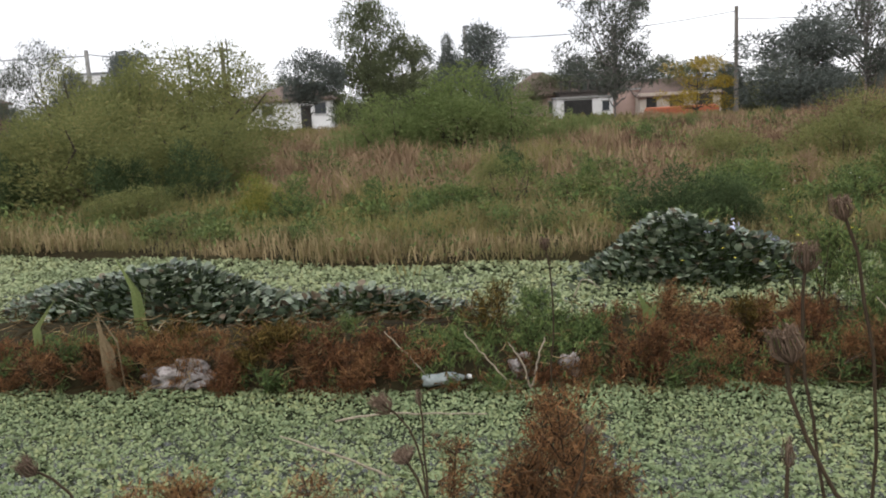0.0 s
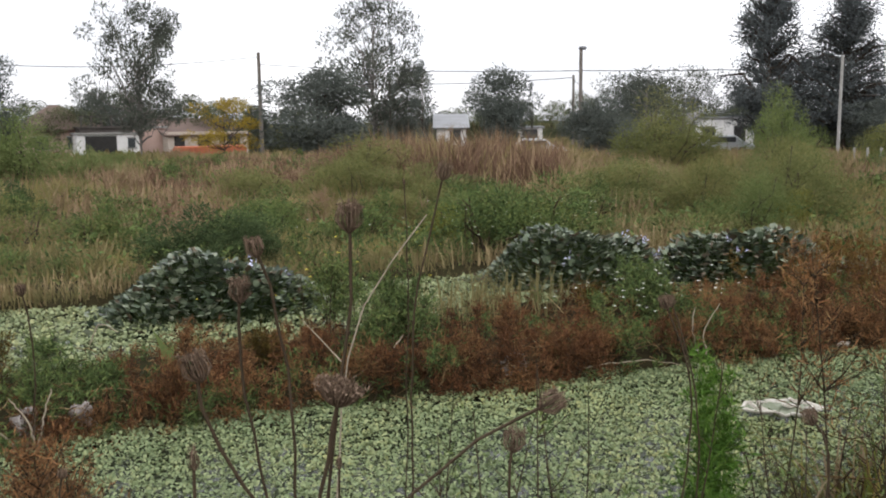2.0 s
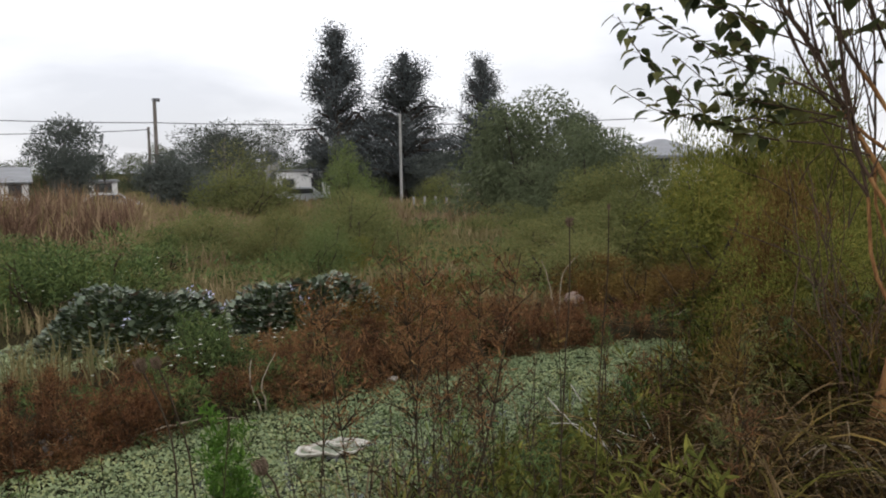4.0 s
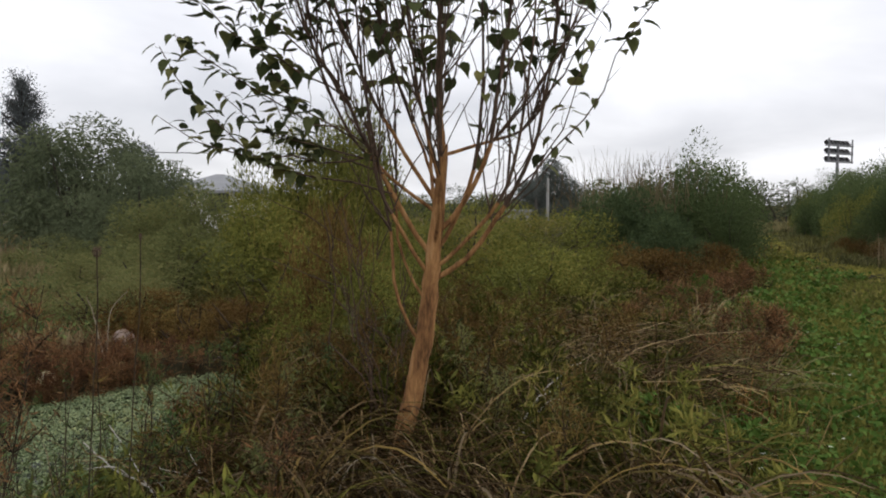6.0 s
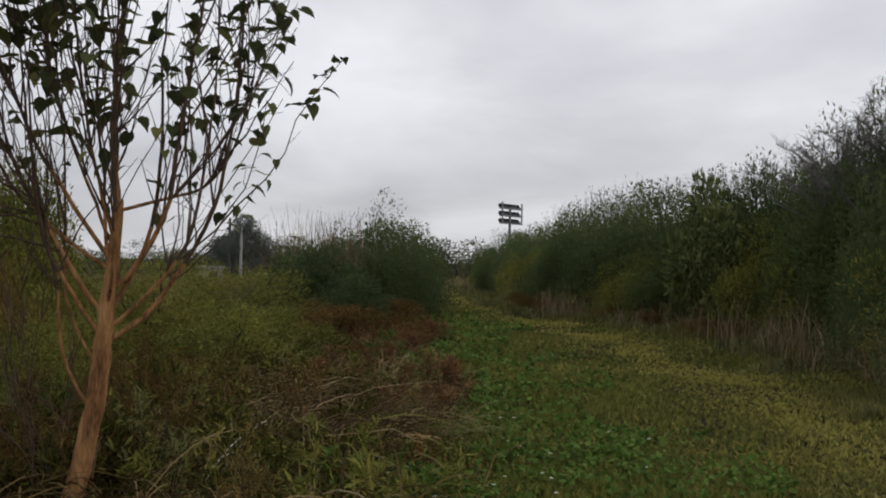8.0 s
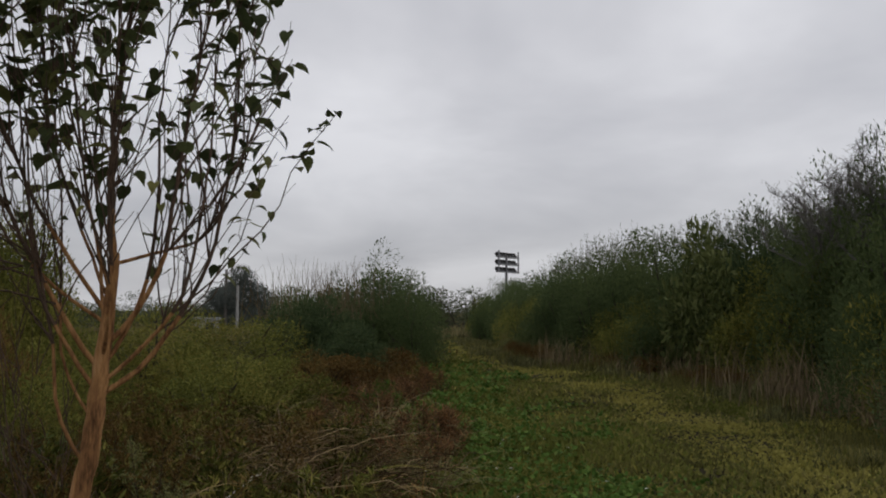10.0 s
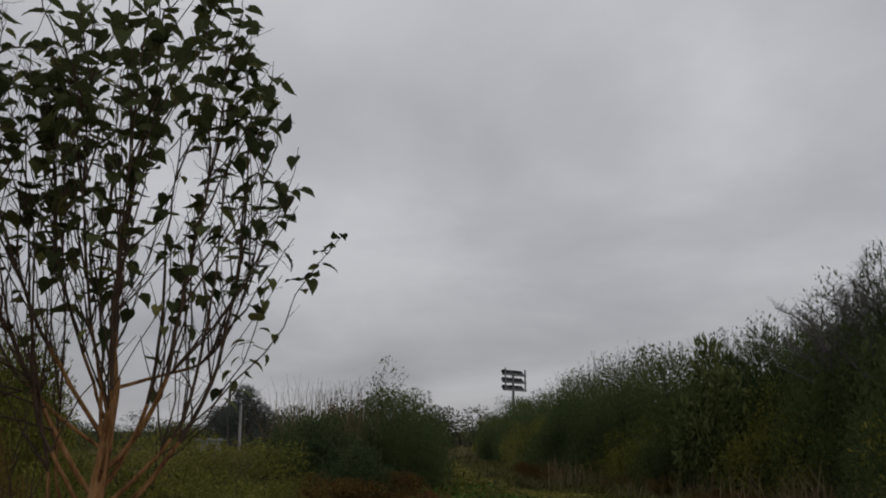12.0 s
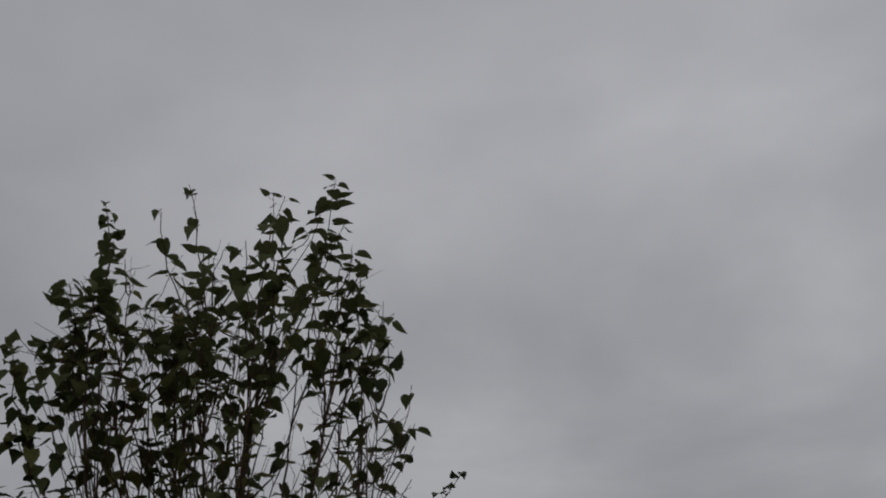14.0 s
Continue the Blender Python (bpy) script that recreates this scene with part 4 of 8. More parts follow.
TREE_KINDS = {
    "gum": [tree("tall dense dark grey-green tree", TREE_OLIVE, BARK_DARK, 19000, 0.06, 44, 0.19, 0.05, seed=51)],
    "round": [tree("rounded dark tree behind the houses", TREE_DARK_HAZED, BARK_DARK, 17000, 0.072, 36, 0.24, 0.08, seed=s) for s in (52, 53, 54)],
    "hedge": [tree("low grey-green tree among the far houses", TREE_OLIVE, BARK_DARK, 9000, 0.07, 34, 0.22, 0.03, seed=s) for s in (64, 65, 66)],
    "stem": [tree("dark tree with a bare trunk before a white house", TREE_DARK_HAZED, BARK_DARK, 12000, 0.07, 26, 0.2, 0.42, seed=67, trunk=0.012)],
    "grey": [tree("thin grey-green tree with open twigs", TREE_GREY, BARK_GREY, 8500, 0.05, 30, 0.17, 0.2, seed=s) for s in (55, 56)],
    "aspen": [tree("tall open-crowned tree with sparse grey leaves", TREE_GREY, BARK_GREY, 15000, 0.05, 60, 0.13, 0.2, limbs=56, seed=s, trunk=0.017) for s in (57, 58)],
    "cypress": [tree("narrow pointed dark green cypress", TREE_DARK_HAZED, BARK_DARK, 5200, 0.06, 22, 0.2, 0.05, cone=0.75, up=1.2, seed=59)],
    "yellow": [tree("small tree with yellow autumn leaves", TREE_YELLOW, BARK_DARK, 5200, 0.07, 20, 0.2, 0.25, seed=60)],
    "conifer": [conifer("tall dark conifer with ragged tiers", s) for s in (61, 62, 63)],
}
# a broken line of trees and hedges between and behind the houses
rng = np.random.default_rng(17)
TREES["hedge"] = []
for az in np.arange(-31, 66, 1.9):
    d = rng.uniform(82, 96) if -14 < az < 52 else rng.uniform(62, 78)
    x, y = d * math.sin(radians(az)), d * math.cos(radians(az))
    kind = "hedge" if rng.uniform() < 0.62 else ("round" if rng.uniform() < 0.6 else "grey")
    TREES[kind].append((x, y, rng.uniform(3.2, 7.5), float(ground_z(x, y)) + d * rng.uniform(0.030, 0.062) * (1.0 if az < 22 else 0.85) + 0.7))
settle({"conifer": TREE_KINDS.pop("conifer")}, {"conifer": TREES.pop("conifer")}, 7, 1.5)
settle(TREE_KINDS, TREES, 6, 1.05)


# ---- grass of the far bank, in tussocks, by bands ----
rng = np.random.default_rng(71)


def tussocks(rng, n, per, spread, r0, r1, a0, a1):
    """Places in clumps, with each clump's own number between -1 and 1, and the way out from its middle."""
    cx, cy = polar(rng, n // per, r0, r1, a0, a1)
    tone = rng.uniform(-1, 1, len(cx))
    size = spread * (0.4 + 0.05 * np.hypot(cx, cy)) * rng.uniform(0.5, 1.4, len(cx))
    x = np.repeat(cx, per) + rng.normal(0, 1, len(cx) * per) * np.repeat(size, per)
    y = np.repeat(cy, per) + rng.normal(0, 1, len(cx) * per) * np.repeat(size, per)
    return x, y, np.repeat(tone, per)


x, y, tone = tussocks(rng, 250000, 36, 0.2, 9.0, 66, -30, 76)
d = y - np.interp(x, CHAN_X, CHAN_FAR_Y)
ok = (np.where(x > 9.4, np.hypot(x, y) > 10.5, d > 0.05)) & (y > 4.5) & (channel(x, y) < 0)
x, y, d, tone = x[ok], y[ok], d[ok], tone[ok]
r = np.hypot(x, y)
az = np.degrees(np.arctan2(x, y))
patch = 0.8 * ripple(x, y, 0.45) + 0.5 * ripple(x + 9, y - 4, 1.3) + 0.7 * tone
reed = smooth(r, 19, 23) * smooth(az, 10.5, 12.5) * (1 - smooth(az, 37, 40)) * (1 - smooth(r, 42, 48))
kind = np.full(len(x), 1)
kind[(d < 1.0) & (patch > 0.0)] = 0
kind[(d > 1.0) & (patch > 0.95)] = 0
kind[(d > 4.5) & (patch > 0.3)] = 2
kind[(d > 4.5) & (patch > 0.9)] = 0
kind[(d > 1.4) & (patch < -0.45)] = 3
kind[(x < 9) & (d > 1.2) & (d < 4.4) & (patch < 0.1)] = 3
kind[(x < 9) & (d > 4.4) & (d < 16) & (patch > -0.25)] = 2
kind[(reed > 0.5) & (patch > -0.6)] = 4
kind[(reed > 0.5) & (tone > 0.6)] = 2
h = np.select([d < 1.0, d < 4.5, d < 8], [0.28, 0.32, 0.46], 0.6) * rng.uniform(0.5, 1.3, len(x)) * (1 + 0.3 * ripple(x, y, 0.9) + 0.25 * tone)
h = h * (1 + (-0.22 + 1.15 * smooth(az, 20, 27)) * reed) * (1 - 0.65 * smooth(r, 30, 40) * smooth(az, 1, 4) * (1 - smooth(az, 12, 13)))
w = 0.0014 * r * rng.uniform(0.5, 1.2, len(x)) + 0.002
for k, mat, name, label in ((0, GRASS_TAN, "tan_grass", "tan dry grass along the water's edge"), (1, GRASS_OLIVE, "olive_grass", "rough olive-green grass on the far bank"),
                            (2, GRASS_RUST, "rust_grass", "tall rust-brown dry grass in the field"), (3, GRASS_GREEN, "green_grass", "green grass and low weeds in the field"), (4, GRASS_REED, "reed_grass", "tall red-brown reeds in the field")):
    s = kind == k
    stuff(name, blades(on_ground(x[s], y[s]), h[s], w[s], rng, 0.38, 0.55), mat, label, "grass")
x, y, tone = tussocks(rng, 60000, 30, 0.2, 50, 420, -34, 140)
r = np.hypot(x, y)
stuff("distant_grass", blades(on_ground(x, y), (0.4 + 0.004 * r) * rng.uniform(0.5, 1.3, len(x)), 0.006 * r * rng.uniform(0.5, 1.2, len(x)), rng, 0.3, 0.4), GRASS_OLIVE, "rough grass stretching to the horizon", "grass")

# low broad-leaved weeds mixed into the far bank
x, y, tone = tussocks(rng, 34000, 40, 0.2, 9.5, 40, -30, 76)
ok = ((np.where(x > 9.4, np.hypot(x, y) - 10.5, y - np.interp(x, CHAN_X, CHAN_FAR_Y))) > 0.05) & (channel(x, y) < 0) & (y > 4.5)
x, y = x[ok], y[ok]
z = rng.uniform(0.05, 0.45, len(x))
P = on_ground(x, y) + np.stack([0 * z, 0 * z, z], -1)
r = np.hypot(x, y)
L = (0.04 + 0.0036 * r) * rng.uniform(0.5, 1.3, len(x))
stuff("field_weeds", leaves(P, rng.normal(size=P.shape) + np.array((0, 0, 0.8)), L, L * 0.8, rng), WEED_GREEN, "low green broad-leaved weeds among the grass", "weeds")


# ---- red weeds on the strip between pond and channel ----
def weed_field(name, label, mat, x, y, h, rng, twigs=5, leaf=0.035, stem_r=0.003, leafy=14, spread=0.35, wide=0.45):
    """Fine bushy weeds: a leaning stem with side twigs and many small leaves, one stand of them."""
    n = len(x)
    foot = on_ground(x, y)
    top = foot + np.stack([rng.normal(0, spread, n) * h, rng.normal(0, spread, n) * h, h], -1)
    main = curve(foot, top, 4, rng, 0.05)
    data = [tubes(main, np.array([[1.0, 0.8, 0.6, 0.3]]) * stem_r, 3)]
    f = rng.uniform(0.25, 0.95, (n, twigs))
    a = foot[:, None] + (top - foot)[:, None] * f[..., None]
    b = a + np.stack([rng.normal(0, 0.22, f.shape), rng.normal(0, 0.22, f.shape), rng.uniform(0.08, 0.38, f.shape)], -1) * h[:, None, None] * 0.8
    data.append(tubes(curve(a.reshape(-1, 3), b.reshape(-1, 3), 3, rng, 0.05), np.array([[0.7, 0.5, 0.25]]) * stem_r, 3))
    t = rng.uniform(0.1, 1.05, (n * twigs, 4))
    P = (a.reshape(-1, 1, 3) + (b - a).reshape(-1, 1, 3) * t[..., None]).reshape(-1, 3)
    P = np.repeat(P, max(leafy // 6, 1), 0) + rng.normal(0, 0.018, (len(P) * max(leafy // 6, 1), 3))
    L = leaf * rng.uniform(0.5, 1.5, len(P))
    data.append(leaves(P, rng.normal(size=P.shape) + np.array((0, 0, 0.7)), L, L * wide, rng))
    return stuff(name, cat(data), mat, label, "weeds")


def strip_places(rng, n, x0, x1, side=0.0):
    x = rng.uniform(x0, x1, n)
    a, b = np.interp(x, NEAR_X, NEAR_FAR_Y), np.interp(x, CHAN_X, CHAN_NEAR_Y)
    t = rng.uniform(0, 1, n) ** (1.0 + side)
    return x, a - 0.12 + (b - a + 0.2) * t


def strip_height(x, y):
    """The weeds stand tallest by the pond and stay low towards the channel."""
    back = smooth(y - np.interp(x, NEAR_X, NEAR_FAR_Y), 0.35, 1.1)
    return (0.88 - 0.18 * (1 - smooth(x, -1, 1))) * (1 - back * np.where(x < 0.3, 0.72, 0.52))


def strip_gaps(x, y, rng):
    """Bare mud shows between the weeds, most of all at the western end."""
    return rng.uniform(0, 1, len(x)) < np.where(x < -1.0, 0.5, 0.8) + 0.25 * ripple(x, y, 2.7)


rng = np.random.default_rng(81)
x, y = strip_places(rng, 3400, -6, 10.6, 0.7)
keep = (ripple(x, y, 1.5) + 0.4 * ripple(x + 4, y, 3.7) + rng.normal(0, 0.25, len(x)) > 0.22) & ~((x > -5) & (x < -0.2) & (y > 6.85)) & strip_gaps(x, y, rng)
x, y = x[keep], y[keep]
weed_field("red_weeds", "red-brown bushy weeds on the muddy strip", RED_WEED, x, y, rng.uniform(0.10, 0.42, len(x)) * (0.9 + 0.75 * ripple(x, y, 1.9)) * strip_height(x, y), rng, 7, 0.055, wide=0.16)
x, y = strip_places(rng, 2400, -6, 12, 0.5)
keep = (ripple(x + 3, y, 1.1) + 0.4 * ripple(x, y + 2, 3.3) + rng.normal(0, 0.25, len(x)) > 0.12) & ~((x > -5) & (x < -0.2) & (y > 6.85)) & strip_gaps(x, y, rng)
x, y = x[keep], y[keep]
weed_field("rust_weeds", "rusty orange dried weeds on the strip", RUST_WEED, x, y, rng.uniform(0.14, 0.36, len(x)) * (1 + 0.35 * smooth(x, 2.5, 4.5)) * strip_height(x, y), rng, 7, 0.055, wide=0.16)
x, y = strip_places(rng, 3000, -6, 11, 0.2)
keep = (-ripple(x, y, 1.5) + rng.normal(0, 0.45, len(x)) > 0.0) & ~((x > -5) & (x < -0.2) & (y > 6.85)) & strip_gaps(x, y, rng)
x, y = x[keep], y[keep]
weed_field("green_weeds", "dark green leafy weeds along the strip", WEED_GREEN, x, y, rng.uniform(0.14, 0.34, len(x)) * strip_height(x, y), rng, 5, 0.045)
x, y = strip_places(rng, 2600, -6, 11, 0.6)
a = np.stack([x, y, ground_z(x, y) + rng.uniform(0.0, 0.14, len(x))], -1)
ang = rng.uniform(0, 6.28, len(x))
L = rng.uniform(0.08, 0.35, len(x))
b = a + np.stack([np.cos(ang) * L, np.sin(ang) * L, rng.normal(0.0, 0.06, len(x))], -1)
stuff("dead_twigs", tubes(curve(a, b, 4, rng, 0.06), np.array([[0.005, 0.005, 0.004, 0.002]]), 3), STRAW, "dead twigs and straw littering the strip", "dead twigs")
# east end where strip and bank meet
x, y = rng.uniform(8.0, 14.0, 1250), rng.uniform(3.4, 8.0, 1250)
keep = (near_pond(x, y) < 0.0) & (channel(x, y) < 0.0)
x, y = x[keep], y[keep]
keep = np.hypot(x - 8.2, y - 3.8) > 0.55
x, y = x[keep], y[keep]
s = ripple(x, y, 0.9) + rng.normal(0, 0.5, len(x)) > -0.1
weed_field("rust_weeds", "stand of red-brown weeds at the end of the pond", RED_WEED, x[s], y[s], rng.uniform(0.10, 0.32, s.sum()), rng, 6, 0.04)
weed_field("brown_weeds", "stand of dark brown weeds at the end of the pond", SHRUB_BROWN, x[~s], y[~s], rng.uniform(0.12, 0.45, (~s).sum()), rng, 6, 0.045)


# ---- the grass path ----
PATH_X = np.array([2.0, 4.0, 6.2, 11.6, 19.8, 30.0, 50.0, 80.0])
PATH_LEFT_Y = np.array([-1.2, -1.6, -1.95, -2.8, -5.5, -8.8, -14.5, -24.0])
PATH_RIGHT_Y = np.array([-8.5, -8.5, -8.4, -10.2, -12.0, -11.5, -16.0, -26.0])
# pale trodden line, bare rut, and the clover's far edge
WORN_X, WORN_Y = np.array([5.0, 6.6, 8.1, 10.5, 13.7, 17.8, 24.7, 33.0]), np.array([-5.8, -6.3, -6.7, -7.4, -8.2, -9.0, -9.3, -10.9])
RUT_X, RUT_Y = np.array([5.8, 6.9, 8.6, 10.6, 13.8, 20.0]), np.array([-5.2, -5.6, -6.0, -6.4, -7.3, -8.3])
LUSH_X, LUSH_Y = np.array([4.0, 5.9, 7.2, 10.4, 14.0, 19.7, 27.0]), np.array([-3.4, -3.8, -4.1, -4.9, -5.6, -6.9, -9.0])
rng = np.random.default_rng(91)
x, y = polar(rng, 250000, 2.6, 52, 88, 140)
left, right = np.interp(x, PATH_X, PATH_LEFT_Y), np.interp(x, PATH_X, PATH_RIGHT_Y)
ok = (y < left + 0.35 + 0.85 * ripple(x, y, 1.3) + rng.normal(0, 0.35, len(x))) & (y > right - 1.5) & (x > 1.2)
rut = np.abs(y - np.interp(x, RUT_X, RUT_Y) + 0.25 * ripple(x, y, 0.9))
ok &= ~((rut < 0.28) & (rng.uniform(0, 1, len(x)) < 0.5) & (ripple(x, y + 3, 1.9) > 0.15))
x, y, left = x[ok], y[ok], left[ok]
r = np.hypot(x, y)
worn = np.exp(-(((y - np.interp(x, WORN_X, WORN_Y) + 0.45 * ripple(x, y, 0.8)) / 0.8) ** 2))
second = np.exp(-(((y - np.interp(x, WORN_X, WORN_Y) + 2.0 + 0.3 * ripple(x, y, 0.7)) / 0.5) ** 2))
tone = 0.55 * ripple(x, y, 0.8) + 0.45 * ripple(x + 3, y, 2.3) + 1.5 * worn + 0.9 * second + rng.normal(0, 0.5, len(x))
dry = tone > 0.95
olive = ~dry & (y < np.interp(x, LUSH_X, LUSH_Y)) & (tone + rng.normal(0, 0.5, len(x)) > 0.05)
green = ~dry & ~olive
h = rng.uniform(0.035, 0.10, len(x)) * (1 + 0.6 * ripple(x, y, 1.1)) * (1 - 0.5 * worn) + 0.001 * r
w = 0.0038 * r * rng.uniform(0.5, 1.2, len(x)) + 0.005
stuff("path_grass", blades(on_ground(x[green], y[green], 0.005), h[green], w[green], rng, 0.6, 0.8), LAWN, "short trodden green grass of the path", "grass")
stuff("path_grass", blades(on_ground(x[olive], y[olive], 0.005), h[olive], w[olive], rng, 0.6, 0.8), LAWN_DULL, "short dull olive grass of the path", "grass")
stuff("path_grass", blades(on_ground(x[dry], y[dry], 0.005), h[dry], w[dry], rng, 0.6, 0.8), LAWN_DRY, "short yellowed grass of the path", "grass")
x, y, tone = tussocks(rng, 60000, 26, 0.16, 2.6, 26, 88, 135)
left, lush = np.interp(x, PATH_X, PATH_LEFT_Y), np.interp(x, LUSH_X, LUSH_Y)
ok = (y < left + 0.4 + 1.1 * ripple(x, y, 1.3) + 0.4 * tone) & (y > lush - 0.5 - 0.8 * ripple(x, y, 0.9)) & (ripple(x, y, 1.6) + 0.5 * tone > -0.55)
x, y, tone = x[ok], y[ok], tone[ok]
r = np.hypot(x, y)
P = on_ground(x, y, 0) + np.stack([0 * x, 0 * x, rng.uniform(0.01, 0.11, len(x)) * (1 + 0.8 * tone)], -1)
L = (0.03 + 0.0035 * r) * rng.uniform(0.6, 1.4, len(x))
stuff("clover", leaves(P, rng.normal(size=P.shape) * np.array((1, 1, 0.4)) + np.array((0, 0, 0.3)), L * 0.9, L * 1.3, rng), CLOVER, "bright green clover beside the path", "clover")

# rough grass between path and pond, in tangled tussocks
x, y, tone = tussocks(rng, 64000, 34, 0.13, 2.4, 34, 42, 114)
left = np.interp(x, PATH_X, PATH_LEFT_Y)
shore = np.interp(x, NEAR_X, NEAR_NEAR_Y)
ok = (y > left - 0.2 - 0.5 * ripple(x, y, 1.6)) & (near_pond(x, y) < -0.1) & (y < 6.2) & (x > 0.6)
ok &= ~((y > shore - 0.5) & (x < 9.5)) & ~((y > np.interp(x, NEAR_X, NEAR_FAR_Y) - 0.2) & (x < 10.5))
ok &= ripple(x + 1, y, 2.6) + 0.6 * ripple(x, y + 2, 4.3) + rng.normal(0, 0.2, len(x)) > -0.3
x, y, tone = x[ok], y[ok], tone[ok]
r = np.hypot(x, y)
patch = 0.7 * ripple(x, y, 0.9) + 0.4 * ripple(x + 5, y, 2.2) + 0.7 * tone
h = rng.uniform(0.10, 0.36, len(x)) * (1 + 0.35 * ripple(x, y, 1.3) + 0.4 * tone) * (0.6 + 0.4 * smooth(r, 3, 7))
w = 0.0017 * r * rng.uniform(0.5, 1.2, len(x)) + 0.003
for s, mat, name, label in ((patch < -0.2, BANK_GREEN, "bank_grass", "long green grass on the near bank"), ((patch >= -0.2) & (patch < 0.45), BANK_BROWN, "bank_grass", "dead brown grass on the near bank"),
                            (patch >= 0.45, BANK_OLIVE, "bank_grass", "tangled olive grass on the near bank")):
    stuff(name, blades(on_ground(x[s], y[s]), h[s], w[s], rng, 0.55, 1.0), mat, label, "grass")


# grass underfoot and behind, where the walker stands
n = 130000
r, a = 11 * np.sqrt(rng.uniform(0.0004, 1, n)), rng.uniform(0, 2 * np.pi, n)
x, y = r * np.sin(a), r * np.cos(a)
az = np.degrees(a)
ok = (near_pond(x, y) < -0.1) & (y < np.interp(x, NEAR_X, NEAR_NEAR_Y) - 0.1) & ~((x > 0.6) & (az > 42) & (az < 138) & (r > 2.6))
x, y, r = x[ok], y[ok], r[ok]
s = ripple(x, y, 0.8) + rng.normal(0, 0.5, len(x)) > 0.1
h = rng.uniform(0.07, 0.2, len(x)) + 0.2 * smooth(y, 0.6, 2.2) * rng.uniform(0, 1, len(x))
w = rng.uniform(0.010, 0.022, len(x))
stuff("bank_grass", blades(on_ground(x[s], y[s]), h[s], w[s], rng, 0.9, 0.9), LAWN, "short green grass underfoot on the bank", "grass")
stuff("bank_grass", blades(on_ground(x[~s], y[~s]), h[~s], w[~s], rng, 0.9, 0.9), BANK_OLIVE, "rough olive grass underfoot on the bank", "grass")

n = 90000
r, a = 10 * np.sqrt(rng.uniform(0.0004, 1, n)), rng.uniform(0, 2 * np.pi, n)
x, y, az = r * np.sin(a), r * np.cos(a), np.degrees(a)
ok = (near_pond(x, y) < -0.05) & (y < np.interp(x, NEAR_X, NEAR_NEAR_Y) - 0.05) & ~((x > 0.6) & (az > 42) & (az < 138) & (r > 2.6))
x, y = x[ok], y[ok]
P = on_ground(x, y, 0) + np.stack([0 * x, 0 * x, rng.uniform(0.005, 0.05, len(x))], -1)
L = rng.uniform(0.035, 0.075, len(x))
d = np.stack([rng.normal(size=len(x)), rng.normal(size=len(x)), rng.normal(0.1, 0.3, len(x))], -1)
s = ripple(x, y, 1.1) + rng.normal(0, 0.6, len(x)) > 0.2
stuff("ground_weeds", leaves(P[s], d[s], L[s], L[s] * 1.5, rng, twist=False), CLOVER, "low broad-leaved green weeds underfoot", "weeds")
stuff("ground_weeds", leaves(P[~s], d[~s], L[~s], L[~s] * 1.3, rng, twist=False), BANK_OLIVE, "low olive weeds and dry leaves underfoot", "weeds")

# rank grass along the thicket's foot
n = 26000
x = 8 + 44 * rng.uniform(0, 1, n) ** 1.6
y = np.interp(x, FOOT_X, FOOT_Y) + 0.9 - np.abs(rng.normal(0, 0.75, n)) + 0.35 * ripple(x, y[:1], 1.7) + rng.normal(0, 0.25, n)
r = np.hypot(x, y)
tone = ripple(x, y, 0.9) + rng.normal(0, 0.5, n)
h = rng.uniform(0.08, 0.36, n) * (1 + 0.5 * ripple(x, y, 1.4)) * (0.55 + 0.45 * smooth(x, 10, 15))
w = 0.0014 * r * rng.uniform(0.5, 1.2, n) + 0.003
for s, mat, label in ((tone < 0.1, VERGE, "rank olive grass along the thicket's foot"), (tone >= 0.1, LAWN_DULL, "dry olive grass along the thicket's foot")):
    stuff("verge_grass", blades(on_ground(x[s], y[s]), h[s], w[s], rng, 0.4, 0.7), mat, label, "grass")


# ---- the mulberry tree by the path ----
def smooth_line(points, k):
    """k points along a bending line through a few given ones."""
    p = np.array(points, float)
    t = np.concatenate([[0], np.cumsum(np.linalg.norm(np.diff(p, axis=0), axis=1))])
    s = np.linspace(0, t[-1], k)
    q = np.stack([np.interp(s, t, p[:, c]) for c in range(3)], -1)
    for _ in range(2):
        q[1:-1] = 0.25 * q[:-2] + 0.5 * q[1:-1] + 0.25 * q[2:]
    return q


